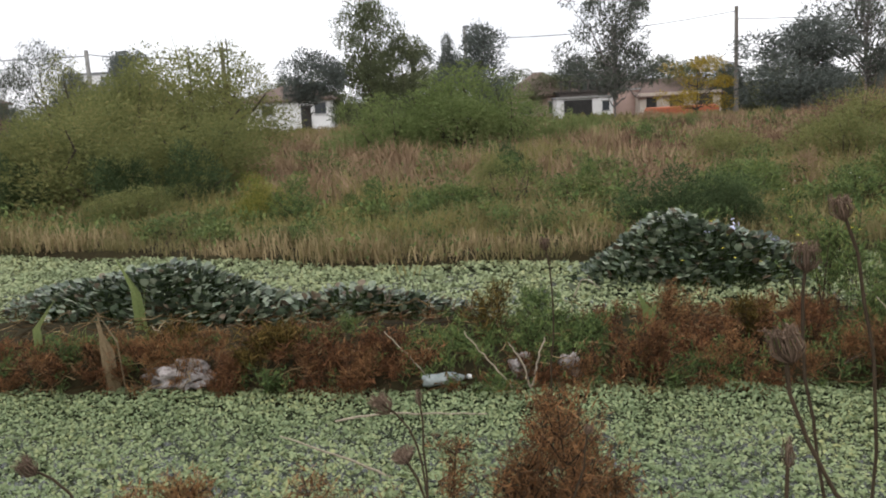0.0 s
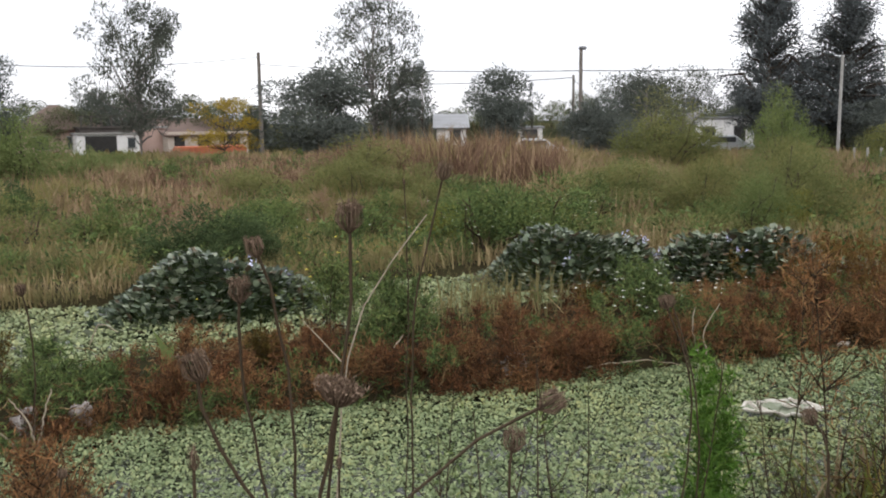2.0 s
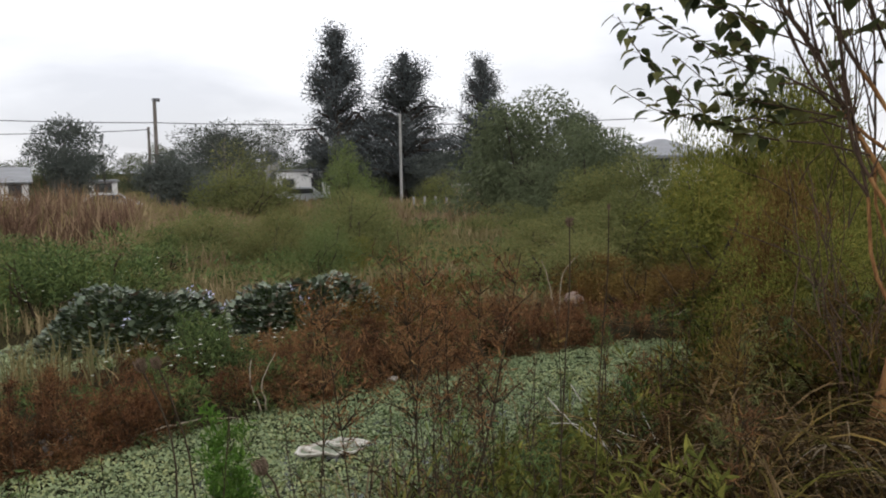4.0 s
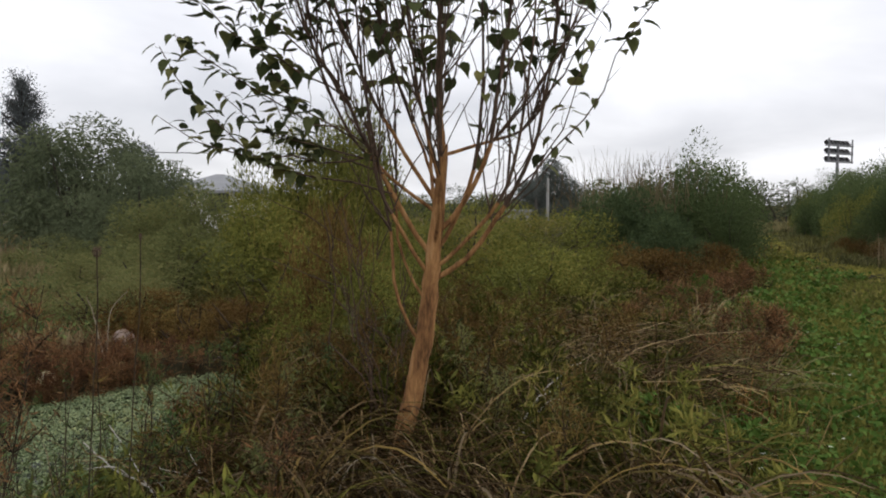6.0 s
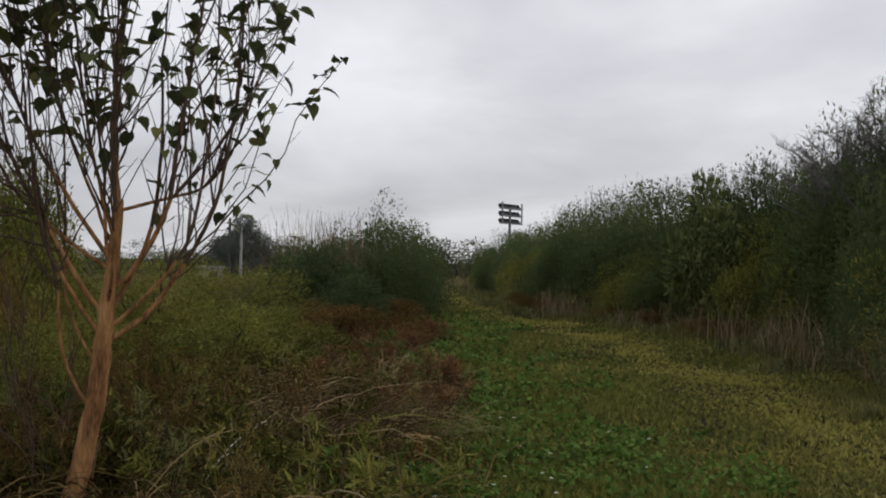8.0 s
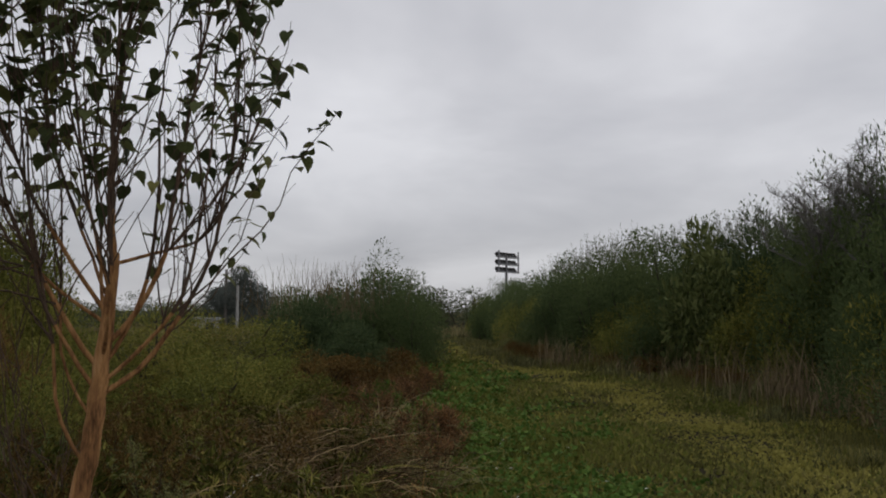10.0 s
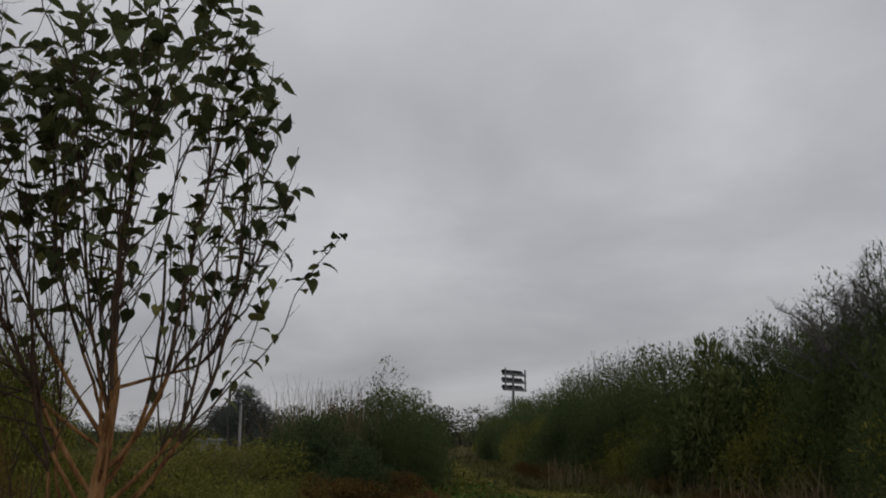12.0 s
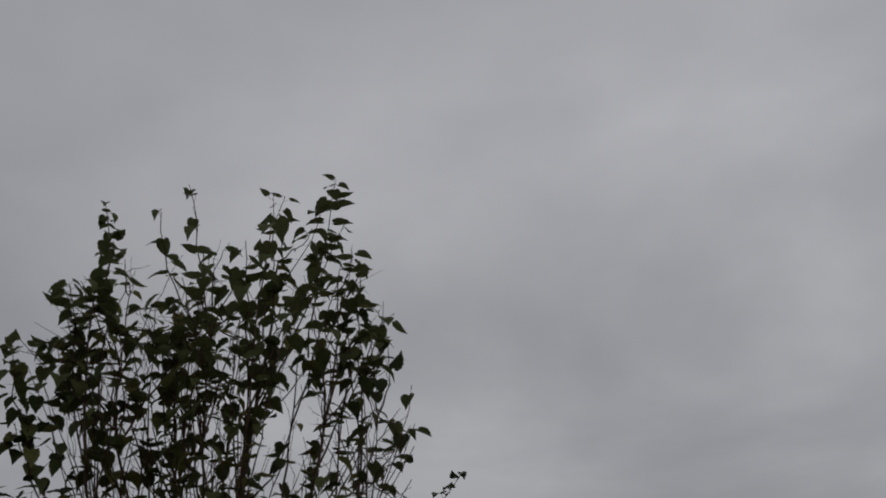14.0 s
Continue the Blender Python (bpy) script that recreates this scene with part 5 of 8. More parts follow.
def mulberry(at):
    rng = np.random.default_rng(101)
    ob = thing("mulberry_tree", "young mulberry tree with orange-brown bark and sparse dark leaves", "tree", at)
    # local axes: x away from the path's start, y to the pond, z up
    bole = smooth_line([(0, 0.03, -0.12), (0, 0, 0.05), (0, -0.08, 0.36), (0.01, -0.145, 0.66), (0.0, -0.19, 1.0), (0, -0.215, 1.32), (0.01, -0.245, 1.6), (0, -0.27, 1.95)], 24)
    part("trunk", tubes((bole + rng.normal(0, 0.004, (24, 3)))[None], (np.interp(np.arange(24), [0, 2, 14, 18, 23], [0.078, 0.061, 0.050, 0.040, 0.026]))[None], 12), BARK, ob)
    limbs = [[(0, -0.26, 1.9), (0.02, -0.24, 2.22), (0, -0.21, 2.55), (0, -0.23, 3.0), (0.03, -0.3, 3.6), (0, -0.33, 4.2)],
             [(0, -0.20, 1.14), (0.02, -0.42, 1.26), (0.04, -0.53, 1.43), (0.05, -0.62, 1.62), (0.08, -0.76, 1.87), (0.1, -0.85, 2.2), (0.12, -0.93, 3.0), (0.1, -0.92, 3.6)],
             [(0, -0.22, 1.42), (0, -0.41, 1.58), (-0.05, -0.51, 1.8), (-0.1, -0.58, 2.1), (-0.12, -0.6, 2.4), (-0.15, -0.74, 3.2), (-0.12, -0.78, 4.0)],
             [(0, -0.26, 1.89), (0.1, -0.5, 1.97), (0.2, -0.77, 2.07), (0.25, -0.9, 2.3), (0.25, -1.02, 2.8), (0.22, -1.05, 3.3)],
             [(0, -0.2, 1.30), (-0.02, -0.08, 1.42), (-0.04, 0.0, 1.62), (-0.06, 0.1, 1.82), (-0.1, 0.28, 2.2), (-0.15, 0.56, 2.6), (-0.16, 0.66, 3.3), (-0.16, 0.7, 4.0)],
             [(0, -0.23, 1.61), (-0.02, -0.11, 1.79), (-0.06, 0.0, 1.95), (-0.1, 0.12, 2.15), (-0.14, 0.28, 2.5), (-0.2, 0.44, 3.0), (-0.2, 0.46, 3.9)],
             [(0, -0.17, 1.02), (0.04, -0.02, 1.22), (0.08, 0.04, 1.45), (0.1, 0.03, 1.72), (0.14, 0.05, 2.1), (0.2, 0.1, 2.8), (0.2, 0.08, 3.9)],
             [(0, -0.22, 1.36), (-0.16, -0.26, 1.5), (-0.3, -0.3, 1.8), (-0.4, -0.28, 2.3), (-0.46, -0.3, 3.0), (-0.44, -0.34, 3.8)],
             [(0, -0.22, 1.5), (0.2, -0.2, 1.7), (0.36, -0.16, 2.0), (0.46, -0.12, 2.5), (0.5, -0.1, 3.2), (0.48, -0.14, 4.0)],
             [(0, -0.24, 1.7), (0.14, -0.14, 1.86), (0.28, 0.02, 2.2), (0.36, 0.2, 2.8), (0.4, 0.26, 3.8)],
             [(0, -0.24, 1.75), (-0.12, -0.2, 1.95), (-0.24, -0.14, 2.3), (-0.32, -0.06, 3.0), (-0.34, -0.04, 4.0)],
             [(0, -0.22, 1.56), (0.06, 0.06, 1.75), (0.1, 0.3, 2.0), (0.14, 0.5, 2.4), (0.16, 0.58, 3.2), (0.16, 0.6, 3.7)],
             [(0, -0.15, 0.75), (-0.03, 0.0, 0.98), (-0.04, 0.06, 1.16), (-0.05, 0.02, 1.34), (-0.08, 0.1, 1.66), (-0.12, 0.22, 2.2), (-0.15, 0.35, 3.0), (-0.15, 0.4, 3.8)],
             [(0, -0.21, 1.3), (0.05, -0.38, 1.52), (0.06, -0.47, 1.9), (0.08, -0.5, 2.6), (0.08, -0.55, 3.6)],
             [(0, -0.2, 1.2), (-0.05, -0.38, 1.34), (-0.08, -0.6, 1.55), (-0.1, -0.7, 1.8), (-0.12, -0.8, 2.6), (-0.1, -0.85, 3.4)],
             [(0, -0.2, 1.16), (-0.06, -0.04, 1.4), (-0.08, 0.14, 1.7), (-0.1, 0.18, 2.1), (-0.12, 0.3, 3.0)]]
    shoots, shoot_r = [], []
    for number, nodes in enumerate(limbs):
        thick = (0.021, 0.015, 0.015, 0.010, 0.014, 0.012, 0.008, 0.011, 0.011, 0.010, 0.010, 0.010, 0.010, 0.013, 0.012, 0.012)[number] * 1.12
        line = smooth_line(nodes, 22)
        line[2:] += np.cumsum(rng.normal(0, 0.006, (20, 3)), 0)
        rad = thick * np.linspace(1, 0.22, 22)
        # beyond the cut a darker bark colour carries the limb's backlit look
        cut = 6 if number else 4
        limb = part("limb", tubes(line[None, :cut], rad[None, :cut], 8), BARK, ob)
        part("bough", tubes(line[None, cut - 1:], rad[None, cut - 1:], 7), BARK_TWIG_BACKLIT, limb)
        out = unit(line[-1] - np.array((0, -0.22, line[-1, 2])) + 1e-6)
        for _ in range(21 if number < 12 else 5):
            k = int(4 + 17.9 * rng.uniform(0, 1) ** 1.35)
            a = line[k]
            d = unit(out * rng.uniform(-0.1, 0.42) + rng.normal(0, 0.24, 3) * np.array((1, 1, 0.3)) + np.array((0, 0, 1.0)))
            tip = a + d * rng.uniform(0.4, 1.35)
            roof = float(np.interp(tip[1], [-1.3, -1.05, -0.9, -0.77, -0.33, 0.2, 0.5, 0.75, 1.2], [3.2, 4.0, 4.45, 4.6, 4.2, 4.05, 4.2, 4.4, 3.5]))
            tip[2] = min(tip[2], roof + rng.normal(-0.12, 0.2))
            tip[1] = np.clip(tip[1], -1.25, 1.0)
            bow = a + (tip - a) * 0.45 + out * rng.uniform(0, 0.10)
            shoots.append(smooth_line([a, bow, tip], 8) + np.r_[np.zeros((1, 3)), rng.normal(0, 0.007, (7, 3))])
            shoot_r.append(np.linspace(0.0062, 0.0022, 8) * rng.uniform(0.6, 1.15))
    ends = len(shoots)
    # long arching shoots over the path, and the side shoots towards the pond
    for path in ([(0.02, -0.61, 1.62), (0.02, -0.98, 1.94), (0.0, -1.17, 2.25), (0, -1.39, 2.72), (0, -1.49, 2.88)], [(0.05, -0.5, 1.5), (0.1, -0.85, 1.75), (0.1, -1.02, 2.1), (0.1, -1.1, 2.6)],
                 [(-0.05, 0.03, 1.66), (-0.1, 0.34, 1.74), (-0.2, 0.73, 1.78), (-0.31, 1.06, 1.96), (-0.38, 1.3, 2.5)], [(-0.07, 0.15, 1.92), (-0.11, 0.4, 2.12), (-0.2, 0.73, 2.2), (-0.28, 0.98, 2.3), (-0.37, 1.25, 2.56)],
                 [(-0.06, 0.08, 1.78), (-0.12, 0.4, 1.9), (-0.15, 0.55, 1.84), (-0.23, 0.84, 1.82), (-0.33, 1.12, 1.92), (-0.39, 1.3, 2.05)], [(-0.11, 0.33, 2.28), (-0.14, 0.6, 2.5), (-0.15, 0.85, 2.75), (-0.2, 1.0, 3.1)],
                 [(0.1, 0.3, 2.0), (0.12, 0.65, 2.2), (0.1, 0.85, 2.4), (0.1, 0.95, 2.8)], [(-0.06, 0.12, 1.85), (-0.1, 0.6, 1.99), (-0.1, 0.85, 2.0), (-0.1, 1.05, 2.25)], [(0.08, 0.2, 1.88), (0.1, 0.5, 1.9), (0.1, 0.72, 2.0), (0.1, 0.85, 2.35)],
                 [(-0.1, 0.28, 2.2), (-0.2, 0.75, 2.45), (-0.25, 1.0, 2.6), (-0.3, 1.2, 2.8)],
                 [(-0.12, 0.58, 3.2), (-0.14, 0.63, 3.8), (-0.15, 0.71, 4.52)], [(0.0, -0.32, 3.6), (0.03, -0.34, 4.2), (0.04, -0.38, 4.74)], [(0.05, -0.6, 3.6), (0.06, -0.66, 4.3), (0.05, -0.72, 4.9)],
                 [(0.06, -0.8, 3.2), (0.05, -0.88, 3.8), (0.05, -0.93, 4.25)], [(-0.1, 0.62, 2.9), (-0.15, 0.75, 3.5), (-0.19, 0.86, 4.0)], [(-0.2, 0.8, 2.7), (-0.24, 0.98, 3.2), (-0.26, 1.06, 3.62)]):
        shoots.append(smooth_line(path, 8) + np.r_[np.zeros((1, 3)), rng.normal(0, 0.018, (7, 3))])
        shoot_r.append(np.linspace(0.006, 0.0022, 8))
    shoots, shoot_r = np.array(shoots), np.array(shoot_r)
    for line, r in zip(shoots, shoot_r):
        part("shoot", tubes(line[None], r[None], 4), BARK_TWIG_BACKLIT, ob)
    # fine side twigs
    k, f = rng.integers(0, len(shoots), 520), rng.integers(0, 5, 520)
    a = shoots[k, f]
    b = a + unit(shoots[k, f + 1] - shoots[k, f]) * 0.12 + rng.normal(0, 0.085, (520, 3)) + np.array((0, 0, 0.04))
    tagged(part("twig_mass", tubes(curve(a, b, 4, rng, 0.05), np.array([[0.0026, 0.0022, 0.0018, 0.0012]]), 3), BARK_TWIG_BACKLIT, ob), kind="stuff")
    # leaves stand alternately along the outer part of each shoot and hang from short stalks
    P, D, S, stalk_a, stalk_b = [], [], [], [], []
    for number, line in enumerate(shoots):
        top = line[-1, 2]
        length = np.linalg.norm(np.diff(line, axis=0), axis=1).sum()
        if number < ends:
            full = float(np.interp(top, [2.3, 2.9, 3.5, 4.2], [0.13, 0.21, 0.37, 0.54]))
            start = 0.25 if top > 3.2 else 0.4
        else:
            full, start = ((1.6, 0.74), (0.8, 0.35))[number - ends] if number < ends + 2 else (1.7, 0.28)
        n = int(length * (1 - start) / 0.050 * full + rng.uniform(0, 1))
        turn = rng.uniform(0, 6.28)
        for j in range(n):
            f = min(start + (1 - start) * (j + rng.uniform(0.2, 0.9)) / n, 1.0)
            k = f * 6.999
            a = line[int(k)] * (1 - k % 1) + line[int(k) + 1] * (k % 1)
            turn += np.pi + rng.normal(0, 0.55)
            side = np.array((np.cos(turn), np.sin(turn), 0.0))
            c = a + side * rng.uniform(0.02, 0.055) + np.array((0, 0, rng.uniform(-0.012, 0.03)))
            P.append(c)
            D.append(side + np.array((0, 0, rng.normal(-0.22, 0.4) - 0.8 * (rng.uniform() < 0.25))))
            S.append(rng.uniform(0.072, 0.124) * float(np.interp(c[2], [2.2, 3.0], [0.84, 1.0])) * (1.0 if f < 0.9 else 0.78))
            stalk_a.append(a)
            stalk_b.append(c)
        if number == ends:
            for f in (0.30, 0.36, 0.44, 0.55):
                k = f * 6.999
                a = line[int(k)] * (1 - k % 1) + line[int(k) + 1] * (k % 1)
                P.append(a + np.array((0.01, rng.normal(0, 0.02), -0.02)))
                D.append((rng.normal(0, 0.3), rng.normal(0, 0.3), -1.0))
                S.append(0.055)
    tagged(part("leaf_stalk_mass", tubes(curve(np.array(stalk_a), np.array(stalk_b), 3, rng, 0.03), np.array([[0.0013, 0.0011, 0.001]]), 3), BARK_TWIG_BACKLIT, ob), kind="stuff")
    P, D, s = np.array(P), np.array(D), np.array(S)
    M = frames_along(D, rng, twist=False)
    fold = rng.choice([0.7, 1.1, 1.6, -0.7], len(P))
    M = np.stack([M[..., 0] * (s * rng.uniform(0.72, 1.02, len(P)))[:, None], M[..., 1] * s[:, None], M[..., 2] * (s * fold)[:, None]], -1)
    me = mesh_of("leaf", np.array(HEART[0], float), HEART[1], MULBERRY)
    front = np.argsort(P[:, 0] - 0.35 * P[:, 2])[:300]
    rest = np.ones(len(P), bool)
    rest[front] = False
    for k in front:
        leaf = new("leaf", me)
        leaf.parent = ob
        leaf.matrix_basis = Matrix.Translation(P[k]) @ Matrix(M[k].tolist()).to_4x4()
    tagged(part("foliage", scatter(*HEART, P[rest], M[rest]), MULBERRY, ob), kind="stuff")
    return ob


mulberry((5.52, 0.22, 0.0))

# dead twiggy stems beside the trunk
rng = np.random.default_rng(103)
dead = thing("dead_sapling", "leafless brown sapling stems beside the mulberry trunk", "sapling", (5.75, 0.3, 0.0))
for k in range(9):
    a = np.array((rng.normal(0, 0.08), rng.normal(0, 0.1), -0.05))
    b = a + np.array((rng.normal(0, 0.2), rng.uniform(-0.25, 0.45), rng.uniform(1.2, 2.0)))
    part("stem", tubes(curve(a, b, 7, rng, 0.03), np.linspace(0.007, 0.002, 7)[None] * rng.uniform(0.6, 1.2), 5), BARK_TWIG_BACKLIT, dead)
    for _ in range(4):
        f = rng.uniform(0.4, 0.95)
        c = a + (b - a) * f
        part("twig", tubes(curve(c, c + np.array((rng.normal(0, 0.15), rng.normal(0, 0.2), rng.uniform(0.15, 0.4))), 4, rng, 0.04), np.linspace(0.004, 0.0015, 4)[None], 4), BARK_TWIG_BACKLIT, dead)


# ---- dried umbel flowers close to the path ----
def umbel(points, radius, kind):
    """One dried umbel on its stalk; the points run from the head down the stalk, which then goes on to the ground."""
    rng = np.random.default_rng(int(abs(points[0][0] * 1000 + points[0][2] * 7919)))
    base_x, base_y = points[-1][0] + rng.normal(0, 0.02), points[-1][1] + 0.05
    foot = (base_x, base_y, float(ground_z(base_x, base_y)) - 0.02)
    label = {"cup": "dried brown umbel closed into a nest on a thin stalk", "open": "dried brown umbel opened flat with a ragged rim", "bud": "small dark dried flower bud on a thin stalk"}[kind]
    ob = thing("dried_umbel", label, "dried flower", foot, 0, "dried umbels on the near bank")
    line = smooth_line([np.subtract(p, foot) for p in (*points, foot)][::-1], 20)
    thick = 0.0018 + radius * 0.035
    part("stalk", tubes((line + np.r_[np.zeros((1, 3)), rng.normal(0, 0.002, (18, 3)), np.zeros((1, 3))])[None], np.linspace(thick * 1.15, thick, 20)[None], 6), DARK_STALK, ob)
    top = np.subtract(points[0], foot)
    axis = unit(top - line[-4])
    side = unit(np.cross(axis, (0.3, 0.9, 0.1)))
    up = np.cross(side, axis)
    n = {"cup": 44, "open": 60, "bud": 16}[kind]
    ang = np.arange(n) * 2.39996 + rng.normal(0, 0.1, n)
    f = np.sqrt((np.arange(n) + 0.5) / n)
    out = side * np.cos(ang)[:, None] + up * np.sin(ang)[:, None]
    radius = radius * 0.88
    length = {"cup": 1.7, "open": 0.9, "bud": 2.2}[kind] * radius
    start = np.repeat((top - axis * length * 0.8)[None], n, 0)
    bulge = {"cup": 1.0, "open": 0.75, "bud": 0.8}[kind]
    mid = start + axis * length * 0.5 + out * (f * radius * bulge)[:, None]
    rim = {"cup": 0.82, "open": 1.05, "bud": 0.4}[kind]
    end = start + axis * (length * (0.95 + 0.12 * rng.normal(size=n) + (0.25 * (1 - f) if kind == "open" else 0.1 * f)))[:, None] + out * (f * radius * rim)[:, None]
    rays = np.stack([start, start * 0.45 + mid * 0.55 + axis * 0 + out * (f * radius * 0.12)[:, None], mid, end], 1)
    data = [tubes(rays, np.array([[0.8, 0.7, 0.7, 0.9]]) * max(radius * 0.045, 0.0009), 4)]
    m = n * {"cup": 9, "open": 12, "bud": 5}[kind]
    c = np.repeat(end, m // n, 0) + rng.normal(0, radius * 0.09, (n * (m // n), 3))
    L = radius * rng.uniform(0.14, 0.30, len(c))
    data.append(leaves(c, rng.normal(size=c.shape) + axis * 0.8, L, L * 0.7, rng))
    c = start[:10] + axis * length * 0.08
    data.append(leaves(c, out[:10] + axis * 0.5, radius * 0.9, radius * 0.12, rng, NEEDLE))
    part("head", cat(data), UMBEL, ob)
    return ob


umbel([(0.58, 1.38, 1.32), (0.57, 1.38, 1.19), (0.61, 1.37, 0.92), (0.63, 1.36, 0.77)], 0.027, "cup")
umbel([(0.56, 1.22, 1.42), (0.58, 1.22, 1.35), (0.61, 1.21, 1.26), (0.61, 1.20, 1.06)], 0.020, "cup")
umbel([(0.29, 2.55, 1.16), (0.32, 2.55, 0.99), (0.30, 2.55, 0.83)], 0.020, "cup")
umbel([(-0.07, 1.60, 1.04), (-0.07, 1.60, 0.94), (-0.06, 1.60, 0.82)], 0.014, "bud")
umbel([(0.71, 1.16, 1.47), (0.71, 1.16, 1.32), (0.69, 1.17, 1.18), (0.66, 1.19, 0.93)], 0.030, "cup")
umbel([(0.67, 1.13, 1.17), (0.66, 1.13, 1.12), (0.62, 1.15, 0.95)], 0.045, "open")
umbel([(0.37, 0.92, 1.19), (0.37, 0.92, 1.14), (0.38, 0.92, 1.10)], 0.014, "bud")
umbel([(0.91, 0.85, 1.19), (0.86, 0.89, 1.17), (0.80, 0.94, 1.11), (0.76, 0.96, 1.06), (0.67, 1.01, 0.99)], 0.024, "cup")
umbel([(0.40, 1.01, 1.29), (0.40, 1.01, 1.21), (0.43, 1.01, 1.13), (0.51, 0.98, 1.04)], 0.026, "cup")
umbel([(-0.10, 1.50, 0.96), (-0.07, 1.50, 0.91), (-0.04, 1.50, 0.83)], 0.025, "open")
umbel([(-0.18, 1.99, 0.89), (-0.10, 2.00, 0.83), (-0.08, 2.00, 0.62)], 0.030, "cup")
umbel([(0.30, 1.88, 0.84), (0.29, 1.88, 0.74), (0.25, 1.88, 0.66)], 0.013, "cup")
umbel([(-0.79, 1.50, 0.98), (-0.75, 1.53, 0.94), (-0.71, 1.54, 0.89)], 0.022, "cup")
umbel([(1.33, 1.90, 1.49), (1.29, 1.93, 1.29), (1.25, 1.95, 1.13)], 0.028, "cup")
umbel([(1.80, 1.52, 1.13), (1.84, 1.49, 1.01), (1.86, 1.46, 0.86)], 0.022, "cup")
umbel([(1.51, 2.49, 1.42), (1.51, 2.49, 1.34), (1.52, 2.49, 1.17)], 0.010, "bud")
umbel([(1.96, 1.66, 1.09), (2.01, 1.61, 0.89), (2.03, 1.59, 0.65)], 0.020, "cup")
umbel([(0.98, 1.06, 1.05), (0.96, 1.06, 1.01), (0.97, 1.06, 0.91)], 0.026, "cup")
umbel([(1.66, 0.95, 1.00), (1.69, 0.91, 0.96), (1.69, 0.92, 0.82)], 0.022, "cup")
umbel([(3.25, 0.96, 1.43), (3.25, 0.96, 1.14), (3.24, 0.98, 0.85)], 0.020, "cup")
umbel([(3.40, 0.87, 1.48), (3.40, 0.87, 1.25), (3.39, 0.89, 1.03)], 0.012, "bud")
umbel([(0.74, 1.31, 0.97), (0.74, 1.31, 0.91), (0.74, 1.31, 0.85)], 0.012, "bud")


def dry_stick(points, radius, label, mat=PALE_STALK, forks=()):
    rng = np.random.default_rng(int(abs(points[0][0] * 1000 + points[0][1] * 77)))
    ob = thing("dry_stalk", label, "dry stalk", points[0], 0, "dry stalks")
    p = [np.subtract(q, points[0]) for q in points]
    part("stem", tubes((smooth_line(p, 14) + rng.normal(0, radius * 0.5, (14, 3)))[None], np.linspace(radius, radius * 0.5, 14)[None], 6), mat, ob)
    for fork in forks:
        q = [np.subtract(v, points[0]) for v in fork]
        part("branch", tubes(smooth_line(q, 8)[None], np.linspace(radius * 0.7, radius * 0.3, 8)[None], 5), mat, ob)
    return ob


dry_stick([(0.74, 1.42, 0.0), (0.76, 1.41, 0.6), (0.79, 1.40, 1.13), (0.81, 1.39, 1.25), (0.95, 1.32, 1.44)], 0.0027, "pale forked dead stalk rising between umbels", forks=[[(0.79, 1.40, 1.14), (0.72, 1.43, 1.23)]])
for line in ([(0.40, 5.62, -0.36), (0.24, 5.62, -0.15), (0.08, 5.62, 0.05)], [(0.51, 5.60, -0.36), (0.47, 5.60, -0.18), (0.37, 5.60, -0.02)], [(0.52, 5.62, -0.36), (0.57, 5.62, -0.17), (0.62, 5.62, -0.01)],
             [(-0.16, 5.80, -0.33), (-0.28, 5.80, -0.17), (-0.46, 5.80, 0.03)], [(-0.76, 5.2, -0.37), (-0.58, 5.2, -0.33), (-0.23, 5.22, -0.35), (0.19, 5.2, -0.37)],
             [(-0.35, 4.39, -0.40), (-0.63, 4.35, -0.23), (-0.92, 4.30, -0.09)], [(-2.3, 6.5, 0.0), (-2.15, 6.45, -0.12), (-1.99, 6.4, -0.28)], [(1.2, 8.25, -0.40), (1.29, 8.20, -0.17), (1.45, 8.16, -0.28)],
             [(5.45, 4.72, -0.34), (5.42, 4.75, -0.1), (5.52, 4.68, 0.12)], [(5.4, 4.74, -0.34), (5.3, 4.76, -0.05), (5.33, 4.76, 0.1)], [(4.2, 5.05, -0.33), (4.5, 4.95, -0.30), (4.9, 4.85, -0.28), (5.2, 4.78, -0.36)],
             [(9.9, 4.2, -0.28), (9.85, 4.3, 0.25), (9.8, 4.36, 0.5)], [(9.92, 4.2, -0.28), (9.94, 4.16, 0.35), (10.0, 3.98, 0.55)], [(10.2, 3.2, -0.40), (10.4, 2.75, -0.05)], [(2.6, 5.6, -0.3), (2.9, 5.5, -0.12), (3.1, 5.6, 0.0)]):
    dry_stick(line, 0.008, "pale dead branch lying among the red weeds")
for line in ([(6.3, -0.9, 0.02), (6.9, -0.85, 0.12), (7.7, -0.6, 0.10), (8.3, -0.7, 0.05)], [(6.2, -0.7, 0.03), (6.8, -0.72, 0.14), (7.6, -0.75, 0.14)], [(6.6, -0.8, 0.02), (7.2, -0.9, 0.18), (7.6, -1.05, 0.16)], [(5.57, -0.42, 0.08), (5.98, -0.63, 0.2), (6.43, -0.83, 0.22)], [(5.75, -0.44, 0.05), (6.3, -0.68, 0.2), (6.9, -0.92, 0.24)], [(5.6, -0.46, 0.08), (6.0, -0.7, 0.19), (6.3, -0.9, 0.16)]):
    dry_stick([(x, y, z + 0.14) if k else (x, y, z) for k, (x, y, z) in enumerate(line)], 0.0075, "bleached white dead stick lying on the grass", BLEACHED)
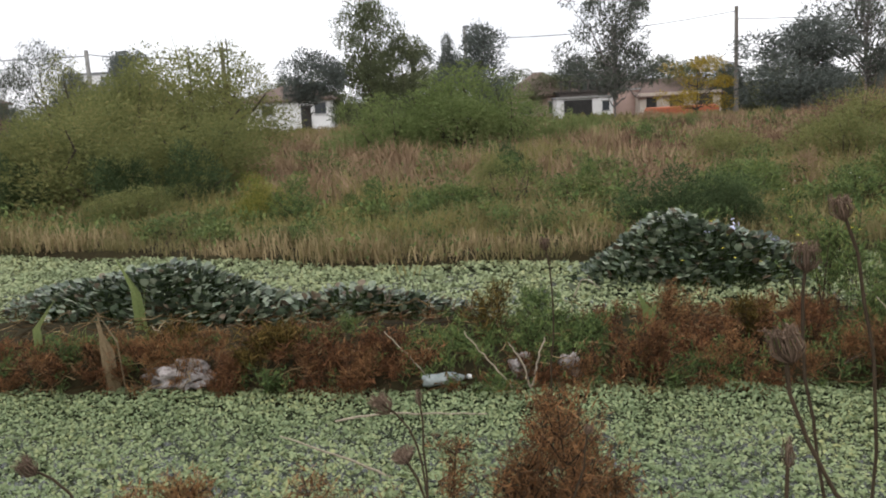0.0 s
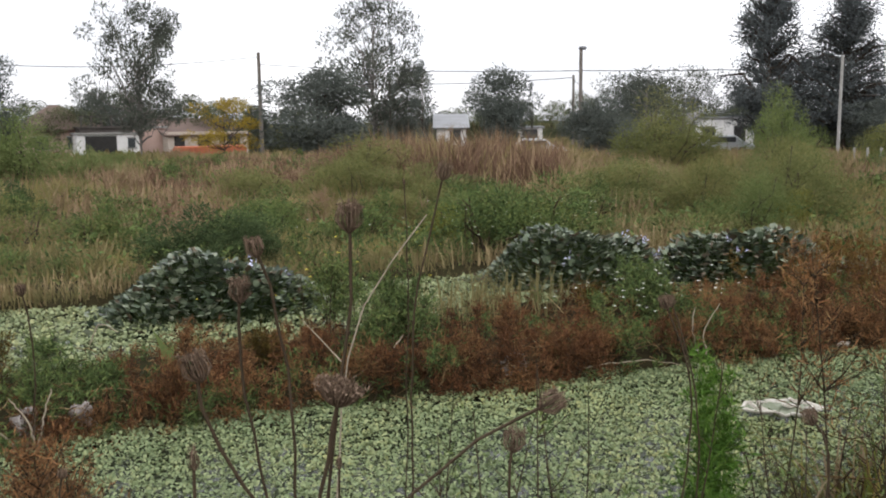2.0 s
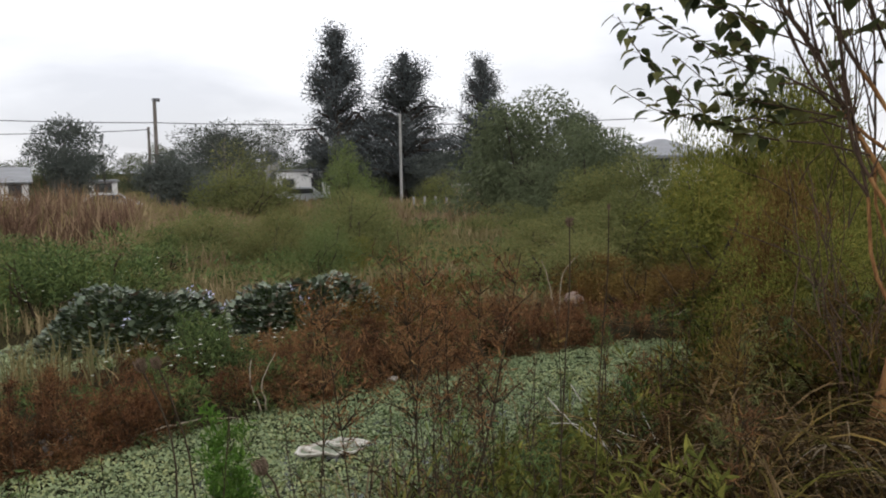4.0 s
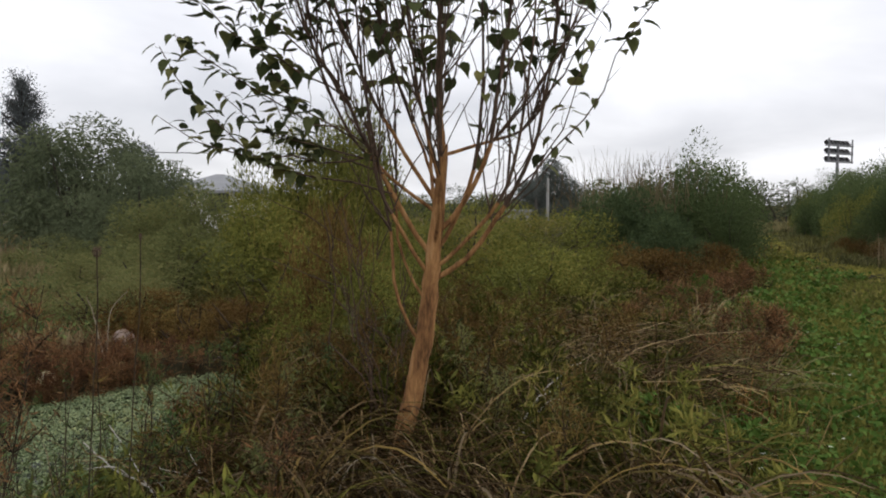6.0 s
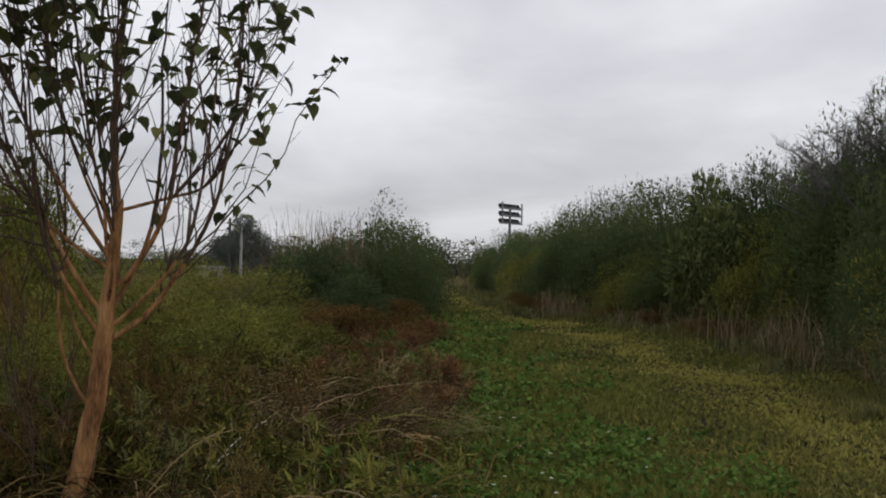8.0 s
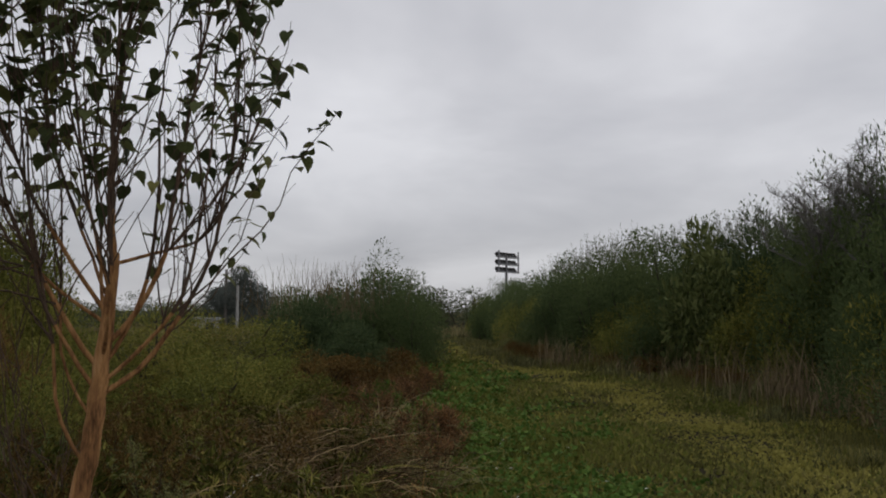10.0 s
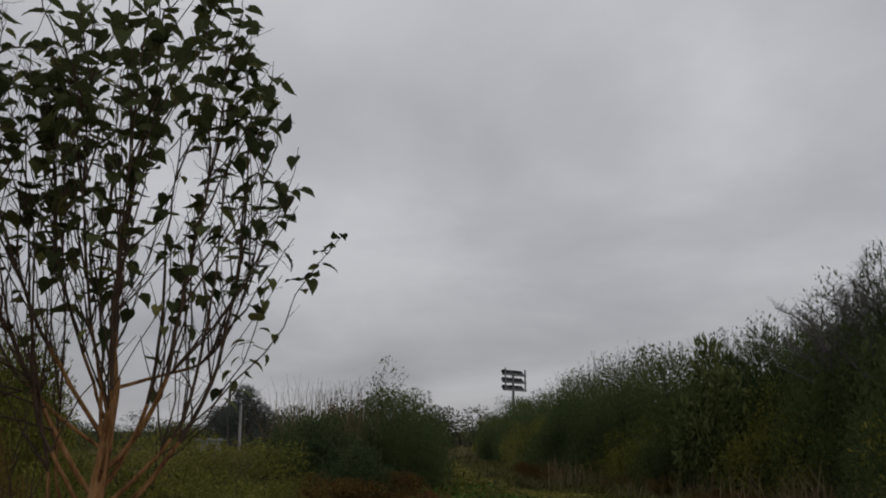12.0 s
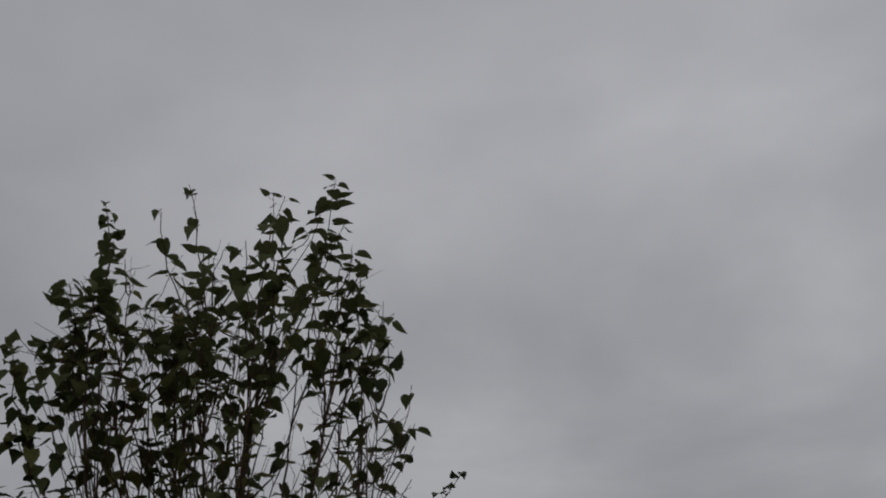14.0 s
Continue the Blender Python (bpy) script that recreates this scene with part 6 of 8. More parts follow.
for line in ([(6.4, -0.94, 0.06), (7.0, -1.49, 0.28), (7.1, -2.38, 0.22)], [(7.03, -1.05, 0.06), (7.57, -1.67, 0.28), (8.02, -2.42, 0.22)], [(6.7, -0.8, 0.05), (7.2, -1.3, 0.3), (7.6, -1.9, 0.3)], [(7.6, -0.9, 0.05), (8.0, -1.4, 0.35), (8.3, -2.0, 0.4)]):
    dry_stick(line, 0.004, "long dead brown stalk bent over the grass", STRAW)
dry_stick([(4.72, 1.30, -0.05), (4.68, 1.42, 0.12), (4.62, 1.58, 0.22), (4.60, 1.72, 0.36)], 0.007, "bleached dead twig fork in the weeds", BLEACHED, [[(4.68, 1.42, 0.12), (4.74, 1.55, 0.28), (4.72, 1.64, 0.42)], [(4.65, 1.5, 0.17), (4.55, 1.52, 0.26), (4.44, 1.62, 0.27)], [(4.70, 1.36, 0.04), (4.6, 1.28, 0.13), (4.52, 1.3, 0.2)]])
dry_stick([(4.95, 1.05, -0.05), (4.90, 1.20, 0.10), (4.84, 1.42, 0.16)], 0.006, "bleached dead twig fork in the weeds", BLEACHED, [[(4.90, 1.20, 0.10), (4.98, 1.32, 0.24)]])
dry_stick([(5.05, 0.08, 0.02), (4.96, 0.20, 0.20), (4.88, 0.30, 0.27), (4.80, 0.38, 0.22), (4.76, 0.42, 0.08)], 0.006, "pale dead blade arched over the trunk's foot", PALE_STALK, [[(5.03, 0.10, 0.06), (4.94, 0.24, 0.24), (4.82, 0.36, 0.28), (4.72, 0.46, 0.16)]])


# ---- weeds close to the path, in front of the pond ----
rng = np.random.default_rng(111)


def tall_weed(at, h, label, mat, leaf_mat, n_twigs=14, leaf=0.03, n_leaves=260, spread=0.16, lean=(0, 0), stem=0.005, start=0.25, name="tall_weed"):
    ob = thing(name, label, "weed", (at[0], at[1], float(ground_z(*at)) - 0.02), 0, "weeds on the near bank")
    top = np.array((lean[0], lean[1], h))
    main = smooth_line([(0, 0, 0), top * 0.5 + rng.normal(0, 0.03, 3), top], 12)
    part("stem", tubes(main[None], np.linspace(stem, stem * 0.3, 12)[None], 5), mat, ob)
    a, b = [], []
    for k in range(n_twigs):
        f = rng.uniform(start, 0.97)
        p = main[int(f * 11)]
        ang = rng.uniform(0, 6.28)
        q = p + np.array((np.cos(ang) * spread, np.sin(ang) * spread, rng.uniform(0.5, 1.6) * spread)) * (1.25 - f) * rng.uniform(0.6, 1.3)
        a.append(p)
        b.append(q)
    lines = curve(np.array(a), np.array(b), 4, rng, 0.05)
    tagged(part("twig_mass", tubes(lines, np.linspace(stem * 0.5, stem * 0.2, 4)[None], 4), mat, ob), kind="stuff")
    if n_leaves:
        k = rng.integers(0, n_twigs, n_leaves)
        t = rng.uniform(0.1, 1.1, (n_leaves, 1))
        P = np.array(a)[k] * (1 - t) + np.array(b)[k] * t + rng.normal(0, 0.012, (n_leaves, 3))
        L = leaf * rng.uniform(0.5, 1.5, n_leaves)
        slim = (1.5, 0.14) if leaf_mat in (SHRUB_BROWN, RUST_WEED, RED_WEED, BANK_OLIVE) else (1.0, 0.4)
        tagged(part("foliage", leaves(P, rng.normal(size=P.shape) + np.array((0, 0, 0.6)), L * slim[0], L * slim[0] * slim[1], rng), leaf_mat, ob), kind="stuff")
    return ob


# rusty bushes just below the camera's start
for x, y, h, n in ((0.24, 2.32, 0.95, 11), (0.40, 2.32, 0.74, 4), (-0.39, 2.3, 0.68, 9), (-0.85, 2.28, 0.68, 9), (-1.25, 2.5, 0.6, 6)):
    for _ in range(n):
        tall_weed((x + rng.normal(0, 0.095), y + rng.normal(0, 0.08)), h * rng.uniform(0.6, 1.05), "rust-brown feathery dried weed on the near bank", DARK_STALK, RUST_WEED, 60, 0.021, 2000, 0.18, rng.normal(0, 0.07, 2), name="rust_weed")
# orange feathery weeds further along
for x, y, h, n in ((3.15, 1.95, 1.5, 3), (3.45, 1.75, 1.55, 2), (3.9, 1.9, 1.35, 3), (4.3, 2.25, 0.9, 1)):
    for _ in range(n):
        tall_weed((x + rng.normal(0, 0.12), y + rng.normal(0, 0.12)), h * rng.uniform(0.75, 1.05), "tall orange-brown feathery weed with a dark stem", DARK_STALK, RUST_WEED, 30, 0.028, 520, 0.27, rng.normal(0, 0.10, 2), start=0.5)
# bright green herb
for _ in range(7):
    tall_weed((2.46 + rng.normal(0, 0.04), 2.0 + rng.normal(0, 0.04)), rng.uniform(0.75, 1.0), "bright green feathery herb on the near bank", HERB_GREEN, HERB_GREEN, 22, 0.036, 420, 0.11, rng.normal(0, 0.04, 2))
# thin dark stalks
for _ in range(38):
    f = rng.uniform(0, 1)
    x, y = 1.1 + 3.6 * f + rng.normal(0, 0.25), 1.55 + 0.35 * f + rng.normal(0, 0.35)
    tall_weed((x, y), rng.uniform(0.5, 1.0), "thin dark leafless stalk on the near bank", DARK_STALK, WEED_GREEN, 7, 0.03, 46, 0.18, rng.normal(0, 0.12, 2), 0.0045)
# green and brown weeds lower down between path and pond
for _ in range(48):
    f = rng.uniform(0, 1)
    x = 2.6 + 5.5 * f + rng.normal(0, 0.3)
    y = float(np.interp(x, NEAR_X, NEAR_NEAR_Y)) - rng.uniform(0.1, 1.9)
    if by_trunk(x, y) or (x < 5.4 and rng.uniform() < 0.7):
        continue
    green = rng.uniform() < 0.75
    tall_weed((x, y), rng.uniform(0.3, 0.75), "low green weed by the pond edge" if green else "brown dried weed by the pond edge", DARK_STALK, WEED_GREEN if green else RUST_WEED, 14, 0.035, 260, 0.2, rng.normal(0, 0.08, 2))
# leafy weeds and brown stems round the tree's foot
for _ in range(56):
    x, y = 5.9 + rng.normal(0, 1.1), 0.6 + rng.normal(0, 0.8)
    if near_pond(x, y) > -0.1 or y > 1.2 or by_trunk(x, y):
        continue
    green = rng.uniform() < 0.35
    tall_weed((x, y), rng.uniform(0.35, 0.95), "green weed round the tree's foot" if green else "brown weed round the tree's foot", DARK_STALK, SHRUB_OLIVE if green else SHRUB_BROWN, 16, 0.04, 300, 0.22, rng.normal(0, 0.1, 2))
n = 90
x, y = 7.6 + rng.normal(0, 1.9, n), 0.2 + rng.normal(0, 1.0, n)
keep = (near_pond(x, y) < -0.15) & (y > np.interp(x, PATH_X, PATH_LEFT_Y)) & (x > 5.8) & (ripple(x, y, 1.1) + rng.normal(0, 0.3, n) > -0.2)
x, y = x[keep], y[keep]
weed_field("brown_weeds", "brown dried weeds standing thick behind the tree", SHRUB_BROWN, x, y, rng.uniform(0.35, 0.85, len(x)), rng, 12, 0.09, 0.004, 14, 0.2, wide=0.12)
# leafy green weeds in patches between path and pond
n = 520
x = 3.6 + 9 * rng.uniform(0, 1, n)
low = np.interp(x, PATH_X, PATH_LEFT_Y) - 0.2
y = low + (np.minimum(np.interp(x, NEAR_X, NEAR_NEAR_Y), 2.2) - 0.25 - low) * rng.uniform(0, 1, n)
keep = (ripple(x + 2, y, 1.5) + 0.5 * ripple(x, y - 3, 3.1) + rng.normal(0, 0.25, n) < 0.0) & (near_pond(x, y) < -0.1) & ~((x > 6.3) & (x < 10) & (y < -0.7)) & ~by_trunk(x, y)
x, y = x[keep], y[keep]
weed_field("green_weeds", "leafy green weeds in patches on the bank", SHRUB_DEEP, x, y, rng.uniform(0.15, 0.5, len(x)), rng, 8, 0.075, 0.004, 12, 0.3)
# orange low bushes by the path
for x, y, h, n in ((9.8, -3.1, 0.5, 8), (8.6, -2.6, 0.3, 5), (14.0, -3.4, 0.45, 6), (15.5, -4.0, 0.4, 6), (12.5, -2.6, 0.5, 6), (17.0, -4.6, 0.5, 6), (10.8, -2.0, 0.45, 4)):
    for _ in range(n):
        tall_weed((x + rng.normal(0, 0.28), y + rng.normal(0, 0.28)), h * rng.uniform(0.7, 1.2), "rust-orange low weed beside the path", DARK_STALK, RUST_WEED, 18, 0.05, 300, 0.22, rng.normal(0, 0.05, 2))

# swathes of flattened straw beside the path
n = 200
hx, hy = np.array([9.4, 8.6, 7.8, 7.2, 6.8]), np.array([-1.2, -1.5, -1.8, -2.2, -1.9])
k = rng.integers(0, 5, n)
x, y = hx[k] + rng.normal(0, 0.4, n), hy[k] + rng.normal(0, 0.25, n)
keep = y < 1.0
x, y = x[keep], y[keep]
a = np.stack([x, y + 0.3, ground_z(x, y) + rng.uniform(0.03, 0.42, len(x))], -1)
ang = rng.normal(-0.95, 0.32, len(x))
L = rng.uniform(0.4, 1.15, len(x))
b = a + np.stack([np.cos(ang) * L, np.sin(ang) * L, rng.normal(-0.03, 0.06, len(x))], -1)
stuff("straw", tubes(curve(a, b, 4, rng, 0.04, 0.06), np.array([[0.0045, 0.0045, 0.004, 0.002]]), 3), STRAW, "flattened bleached straw heaped beside the path", "straw")
# dead brown stems tangled over the strip between path and pond
n = 2700
x = 3.4 + 11.5 * rng.uniform(0, 1, n) ** 1.2
low = np.interp(x, PATH_X, PATH_LEFT_Y) - 0.3
y = low + (np.where(x < 10.4, np.interp(x, NEAR_X, NEAR_NEAR_Y) - 0.2, 3.0) - low) * rng.uniform(0, 1, n)
keep = ripple(x + 2, y, 1.5) + 0.5 * ripple(x, y - 3, 3.1) + rng.normal(0, 0.25, n) > 0.15
x, y = x[keep], y[keep]
n = len(x)
a = np.stack([x, y, ground_z(x, y) + rng.uniform(0, 0.3, n) ** 1.5], -1)
ang, L = rng.uniform(0, 6.28, n), rng.uniform(0.25, 0.95, n)
b = a + np.stack([np.cos(ang) * L, np.sin(ang) * L, rng.uniform(-0.05, 0.45, n)], -1)
b[:, 2] = np.maximum(b[:, 2], ground_z(b[:, 0], b[:, 1]))
stuff("dead_tangle", tubes(curve(a, b, 6, rng, 0.05, 0.16), np.array([[0.0045, 0.004, 0.0035, 0.003, 0.0025, 0.0015]]), 3), TANGLE, "tangle of dead brown stems over the bank", "dead stems")
# arching dry grass tussocks near the tree's foot
n = 640
x, y = 5.1 + rng.normal(0, 0.7, n), 0.2 + rng.normal(0, 0.6, n)
keep = ~by_trunk(x, y, 0.25)
x, y, n = x[keep], y[keep], int(keep.sum())
a = on_ground(x, y)
ang = rng.uniform(0, 6.28, n)
L = rng.uniform(0.3, 0.75, n)
b = a + np.stack([np.cos(ang) * L, np.sin(ang) * L, rng.uniform(-0.02, 0.25, n)], -1)
stuff("dry_tussock", tubes(curve(a, b, 7, rng, 0.02, 0.22), np.linspace(0.005, 0.0015, 7)[None], 3), STRAW, "arching blades of dry grass at the tree's foot", "grass")

n = 900
x, y = 5.6 + rng.normal(0, 1.0, n), -0.2 + rng.normal(0, 0.7, n)
keep = ~by_trunk(x, y, 0.3)
x, y, n = x[keep], y[keep], int(keep.sum())
a = on_ground(x, y)
ang, L = rng.uniform(0, 6.28, n), rng.uniform(0.3, 0.8, n)
b = a + np.stack([np.cos(ang) * L, np.sin(ang) * L, rng.uniform(0.0, 0.35, n)], -1)
stuff("long_grass", tubes(curve(a, b, 7, rng, 0.02, 0.22), np.linspace(0.005, 0.0015, 7)[None], 3), BANK_GREEN, "long arching olive grass blades by the tree", "grass")


def grass_tussock(at, n, length, label, mat, seed, lean=0.0, broad=1.0):
    """A tuft of long blades that rise and arch over, some broken down to the ground."""
    g = np.random.default_rng(seed)
    ob = thing("grass_tussock", label, "grass tussock", (*at, float(ground_z(*at)) - 0.02), 0, "grass tussocks by the tree")
    foot = np.stack([g.normal(0, 0.06, n), g.normal(0, 0.06, n), 0 * g.uniform(size=n)], -1)
    ang = g.uniform(0, 6.28, n) * (1 - abs(lean)) - 1.2 * lean
    L = length * g.uniform(0.5, 1.15, n)
    rise = g.uniform(0.3, 0.9, n)
    mid = foot + np.stack([np.cos(ang) * L * 0.45, np.sin(ang) * L * 0.45, L * rise], -1)
    tip = foot + np.stack([np.cos(ang) * L, np.sin(ang) * L, L * (rise - g.uniform(0.15, 0.6, n))], -1)
    tip[:, 2] = np.maximum(tip[:, 2], 0.03)
    t = np.linspace(0, 1, 8)[None, :, None]
    line = foot[:, None] * (1 - t) ** 2 + mid[:, None] * 2 * t * (1 - t) + tip[:, None] * t ** 2
    wide = np.linspace(1, 0.25, 8)[None, :, None] * broad * g.uniform(0.0025, 0.006, n)[:, None, None]
    side = np.stack([-np.sin(ang), np.cos(ang), 0.5 + 0 * ang], -1)[:, None] * wide
    V = np.stack([line - side, line + side], 2).reshape(-1, 3)
    i, j = np.meshgrid(np.arange(n), np.arange(7), indexing="ij")
    k = (i * 8 + j) * 2
    tagged(part("blade_mass", (V, [np.stack([k, k + 1, k + 3, k + 2], -1).reshape(-1, 4)]), mat, ob), kind="stuff")
    return ob


for k, (x, y, n, L, pale) in enumerate(((4.95, 0.35, 60, 0.75, 1), (5.25, -0.05, 70, 0.85, 1), (4.75, 0.75, 50, 0.7, 1), (5.55, 0.55, 50, 0.8, 0), (5.75, -0.35, 60, 0.8, 0), (5.15, 0.95, 45, 0.7, 0), (4.5, 0.1, 45, 0.6, 1), (6.4, -0.3, 60, 0.9, 0), (6.9, -0.9, 60, 0.8, 1),
                                        (4.3, 1.1, 50, 0.65, 0), (7.4, -0.2, 60, 0.8, 1), (5.0, -0.55, 50, 0.6, 0), (8.3, 0.3, 60, 0.9, 0), (9.1, -0.8, 60, 0.8, 1), (4.1, 0.55, 45, 0.55, 1), (6.2, 1.1, 55, 0.8, 0))):
    grass_tussock((x, y), n, L, "arching tuft of pale dry grass blades" if pale else "arching tuft of long olive grass blades", (REED if k % 4 == 0 else TANGLE) if pale else BANK_OLIVE, 300 + k, (-0.3, 0.0, 0.3)[k % 3])

g = np.random.default_rng(351)
for k in range(34):
    x = 4.2 + 8.5 * g.uniform()
    low = float(np.interp(x, PATH_X, PATH_LEFT_Y))
    y = low + (min(float(np.interp(x, NEAR_X, NEAR_NEAR_Y)) - 0.5, 1.6) - low) * g.uniform()
    kind = int(g.integers(0, 3))
    grass_tussock((x, y), 46, g.uniform(0.55, 0.95), ("arching tuft of pale dry grass blades", "arching tuft of long olive grass blades", "arching tuft of tan grass blades")[kind], (TANGLE, BANK_GREEN, STRAW)[kind], 400 + k, (-0.3, 0.0, 0.3)[k % 3])

for k in range(18):
    x, y = g.uniform(7.6, 14.5), g.uniform(-2.6, 0.2)
    grass_tussock((x, y - 0.08 * (x - 8)), 50, g.uniform(0.6, 0.95), "arching tuft of yellowed grass behind the tree", (GRASS_OLIVE, GRASS_TAN)[k % 2], 460 + k, (-0.3, 0.0, 0.3)[k % 3])


# herbs and dead weeds in clumps over the bank, with bare dark ground between
g = np.random.default_rng(371)
HERBS = {
    "green": [shrub("leafy dark green herb clump on the bank", BANK_GREEN, n=620, length=0.22, width=0.55, up=0.5, lobes=14, name="herb_clump", seed=k, stem=DARK_STALK, stems=10, category="weeds", low=0.03) for k in (161, 162, 163)],
    "bright": [shrub("fresh green herb clump beside the path", CLOVER, n=560, length=0.20, width=0.6, up=0.5, lobes=12, name="herb_clump", seed=k, stem=DARK_STALK, stems=8, category="weeds", low=0.03) for k in (164, 165)],
    "brown": [shrub("dead brown feathery weed clump on the bank", SHRUB_BROWN, n=1500, length=0.16, width=0.10, up=0.9, lobes=16, template=NEEDLE, name="dead_weed_clump", seed=k, stem=DARK_STALK, stems=24, category="weeds", low=0.03) for k in (166, 167, 168)],
    "rust": [shrub("rust-red feathery weed clump on the bank", RUST_WEED, n=1700, length=0.14, width=0.12, up=0.9, lobes=16, template=NEEDLE, name="dead_weed_clump", seed=k, stem=DARK_STALK, stems=20, category="weeds", low=0.03) for k in (169, 170)],
}
HERB_SPOTS = {"green": [], "bright": [], "brown": [], "rust": []}
for k in range(330):
    x = 4.4 + 11.3 * g.uniform() ** 1.1
    low = float(np.interp(x, PATH_X, PATH_LEFT_Y))
    high = min(float(np.interp(x, NEAR_X, NEAR_NEAR_Y)) - 0.15, 2.3) if x < 10.2 else 3.0
    f = g.uniform()
    y = low + (high - low) * f
    tone = float(ripple(np.float64(x), np.float64(y), 1.3)) + 0.5 * g.normal()
    kind = "bright" if f < 0.07 and tone < 0.2 else "green" if tone < 0.35 else "rust" if tone > 1.0 else "brown"
    top = g.uniform(0.18, 0.5) + 0.16 * f
    if near_pond(x, y) < -0.1 and not (6.6 < x < 9.8 and y < -0.9 and k % 3) and not (x < 6.0 and abs(y - 0.1) < 0.75) and (x > 6.5 or k % 2) and not (x < 6.2 and y > 0.8):
        HERB_SPOTS["green" if 6.6 < x < 9.8 and y < -0.9 else kind].append((x, y, g.uniform(0.45, 1.0), float(ground_z(x, y)) + top))
# rusty tufts along the path's edge and dark growth at the pond's end
HERB_SPOTS["rust"] += [(10.9, -3.5, 0.9, 0.55), (10.4, -3.3, 0.7, 0.45), (18.2, -4.6, 1.4, 0.5), (17.6, -5.2, 1.2, 0.4), (16.4, -3.9, 1.5, 0.5), (15.0, -3.0, 1.4, 0.55), (6.2, -2.5, 0.7, 0.25), (7.2, -2.3, 0.7, 0.25)]
HERB_SPOTS["brown"] += [(11.0, 2.9, 1.6, 0.55), (11.6, 2.2, 1.6, 0.6), (11.2, 3.7, 1.4, 0.4), (12.2, 3.2, 1.8, 0.6), (10.9, 1.5, 1.4, 0.5)]
settle(HERBS, HERB_SPOTS, 8, 1.0, 0.12)
for k in range(150):
    if k < 90:
        x, y = 3.9 + 2.9 * g.uniform(), -1.5 + 3.0 * g.uniform()
    else:
        x = 6.5 + 6.0 * g.uniform()
        low = float(np.interp(x, PATH_X, PATH_LEFT_Y)) + 0.2
        y = low + (min(float(np.interp(x, NEAR_X, NEAR_NEAR_Y)) - 0.5, 1.7) - low) * g.uniform()
    if near_pond(x, y) > -0.2 or by_trunk(x, y, 0.28) or (4.6 < x < 6.1 and -0.85 < y < -0.2):
        continue
    kind = int(g.integers(0, 5))
    grass_tussock((x, y), 30, g.uniform(0.5, 0.95), ("arching tuft of pale dry grass blades", "arching tuft of long green grass blades", "arching tuft of long olive grass blades", "arching tuft of tan grass blades", "arching tuft of brown grass blades")[kind],
                  (REED, BANK_GREEN, BANK_OLIVE, STRAW, TANGLE)[kind], 600 + k, (-0.3, 0.0, 0.3)[k % 3], 1.9)


# long green blades and dark stalks along the pond's near edge
for k in range(64):
    x = 3.4 + 4.4 * g.uniform()
    y = float(np.interp(x, NEAR_X, NEAR_NEAR_Y)) - g.uniform(0.02, 0.6)
    if not by_trunk(x, y):
        grass_tussock((x, y), 26, g.uniform(0.35, 0.8), "tuft of fresh green blades at the pond's edge" if k % 3 else "tuft of tan blades at the pond's edge", (REED, BANK_GREEN, LAWN)[k % 3], 800 + k, (-0.2, 0.0, 0.2)[k % 3], 1.7)
for k in range(20):
    x = 3.6 + 3.4 * g.uniform()
    y = float(np.interp(x, NEAR_X, NEAR_NEAR_Y)) - g.uniform(0.0, 0.7)
    if not by_trunk(x, y):
        tall_weed((x, y), g.uniform(0.55, 1.05), "dark stalk with a few dry leaves at the pond's edge", DARK_STALK, SHRUB_BROWN if k % 2 else WEED_GREEN, 8, 0.035, 70, 0.16, 0.10 * g.normal(size=2), 0.006)


# ---- small flowers ----
def flower_dots(name, label, mat, x, y, z, size):
    n = len(x)
    P = np.repeat(np.stack([x, y, z], -1), 6, 0)
    a = np.tile(np.arange(6) * np.pi / 3, n)
    d = np.stack([np.cos(a), np.sin(a), 0.25 + 0 * a], -1) + rng.normal(0, 0.12, (n * 6, 3))
    s = np.repeat(size * rng.uniform(0.7, 1.3, n), 6)
    return stuff(name, leaves(P, d, s, s * 0.9, rng, twist=False), mat, label, "flowers")


x, y = np.r_[rng.normal(7.2, 0.9, 90), rng.normal(5.6, 0.5, 60)], np.r_[rng.normal(10.0, 0.5, 90), rng.normal(5.6, 0.35, 60)]
flower_dots("white_flowers", "tiny white flowers scattered over dark weeds", FLOWER_WHITE, x, y, ground_z(x, y) + np.r_[rng.uniform(0.4, 0.85, 90), rng.uniform(0.25, 0.6, 60)], 0.022)
x, y = rng.normal(3.2, 0.6, 26), rng.normal(7.0, 0.35, 26)
flower_dots("yellow_flowers", "small yellow flowers on the strip's weeds", FLOWER_YELLOW, x, y, ground_z(x, y) + rng.uniform(0.5, 0.95, 26), 0.022)
x, y = polar(rng, 70, 4.5, 12, 100, 122)
flower_dots("white_flowers", "small white flowers in the clover", FLOWER_WHITE, x, y, ground_z(x, y) + 0.13, 0.02)

# bushy green weed with yellow flowers standing on the strip
for x, y, h, n in ((3.1, 6.9, 1.0, 9), (3.3, 6.3, 0.75, 7), (3.4, 6.1, 0.7, 6), (6.1, 6.2, 0.6, 7), (5.6, 5.6, 0.5, 6), (0.7, 6.7, 0.3, 3)):
    for _ in range(n):
        tall_weed((x + rng.normal(0, 0.16), y + rng.normal(0, 0.14)), h * rng.uniform(0.6, 1.1), "dark green bushy weed on the strip", DARK_STALK, WEED_GREEN, 18, 0.05, 340, 0.22, rng.normal(0, 0.08, 2), name="strip_weed")
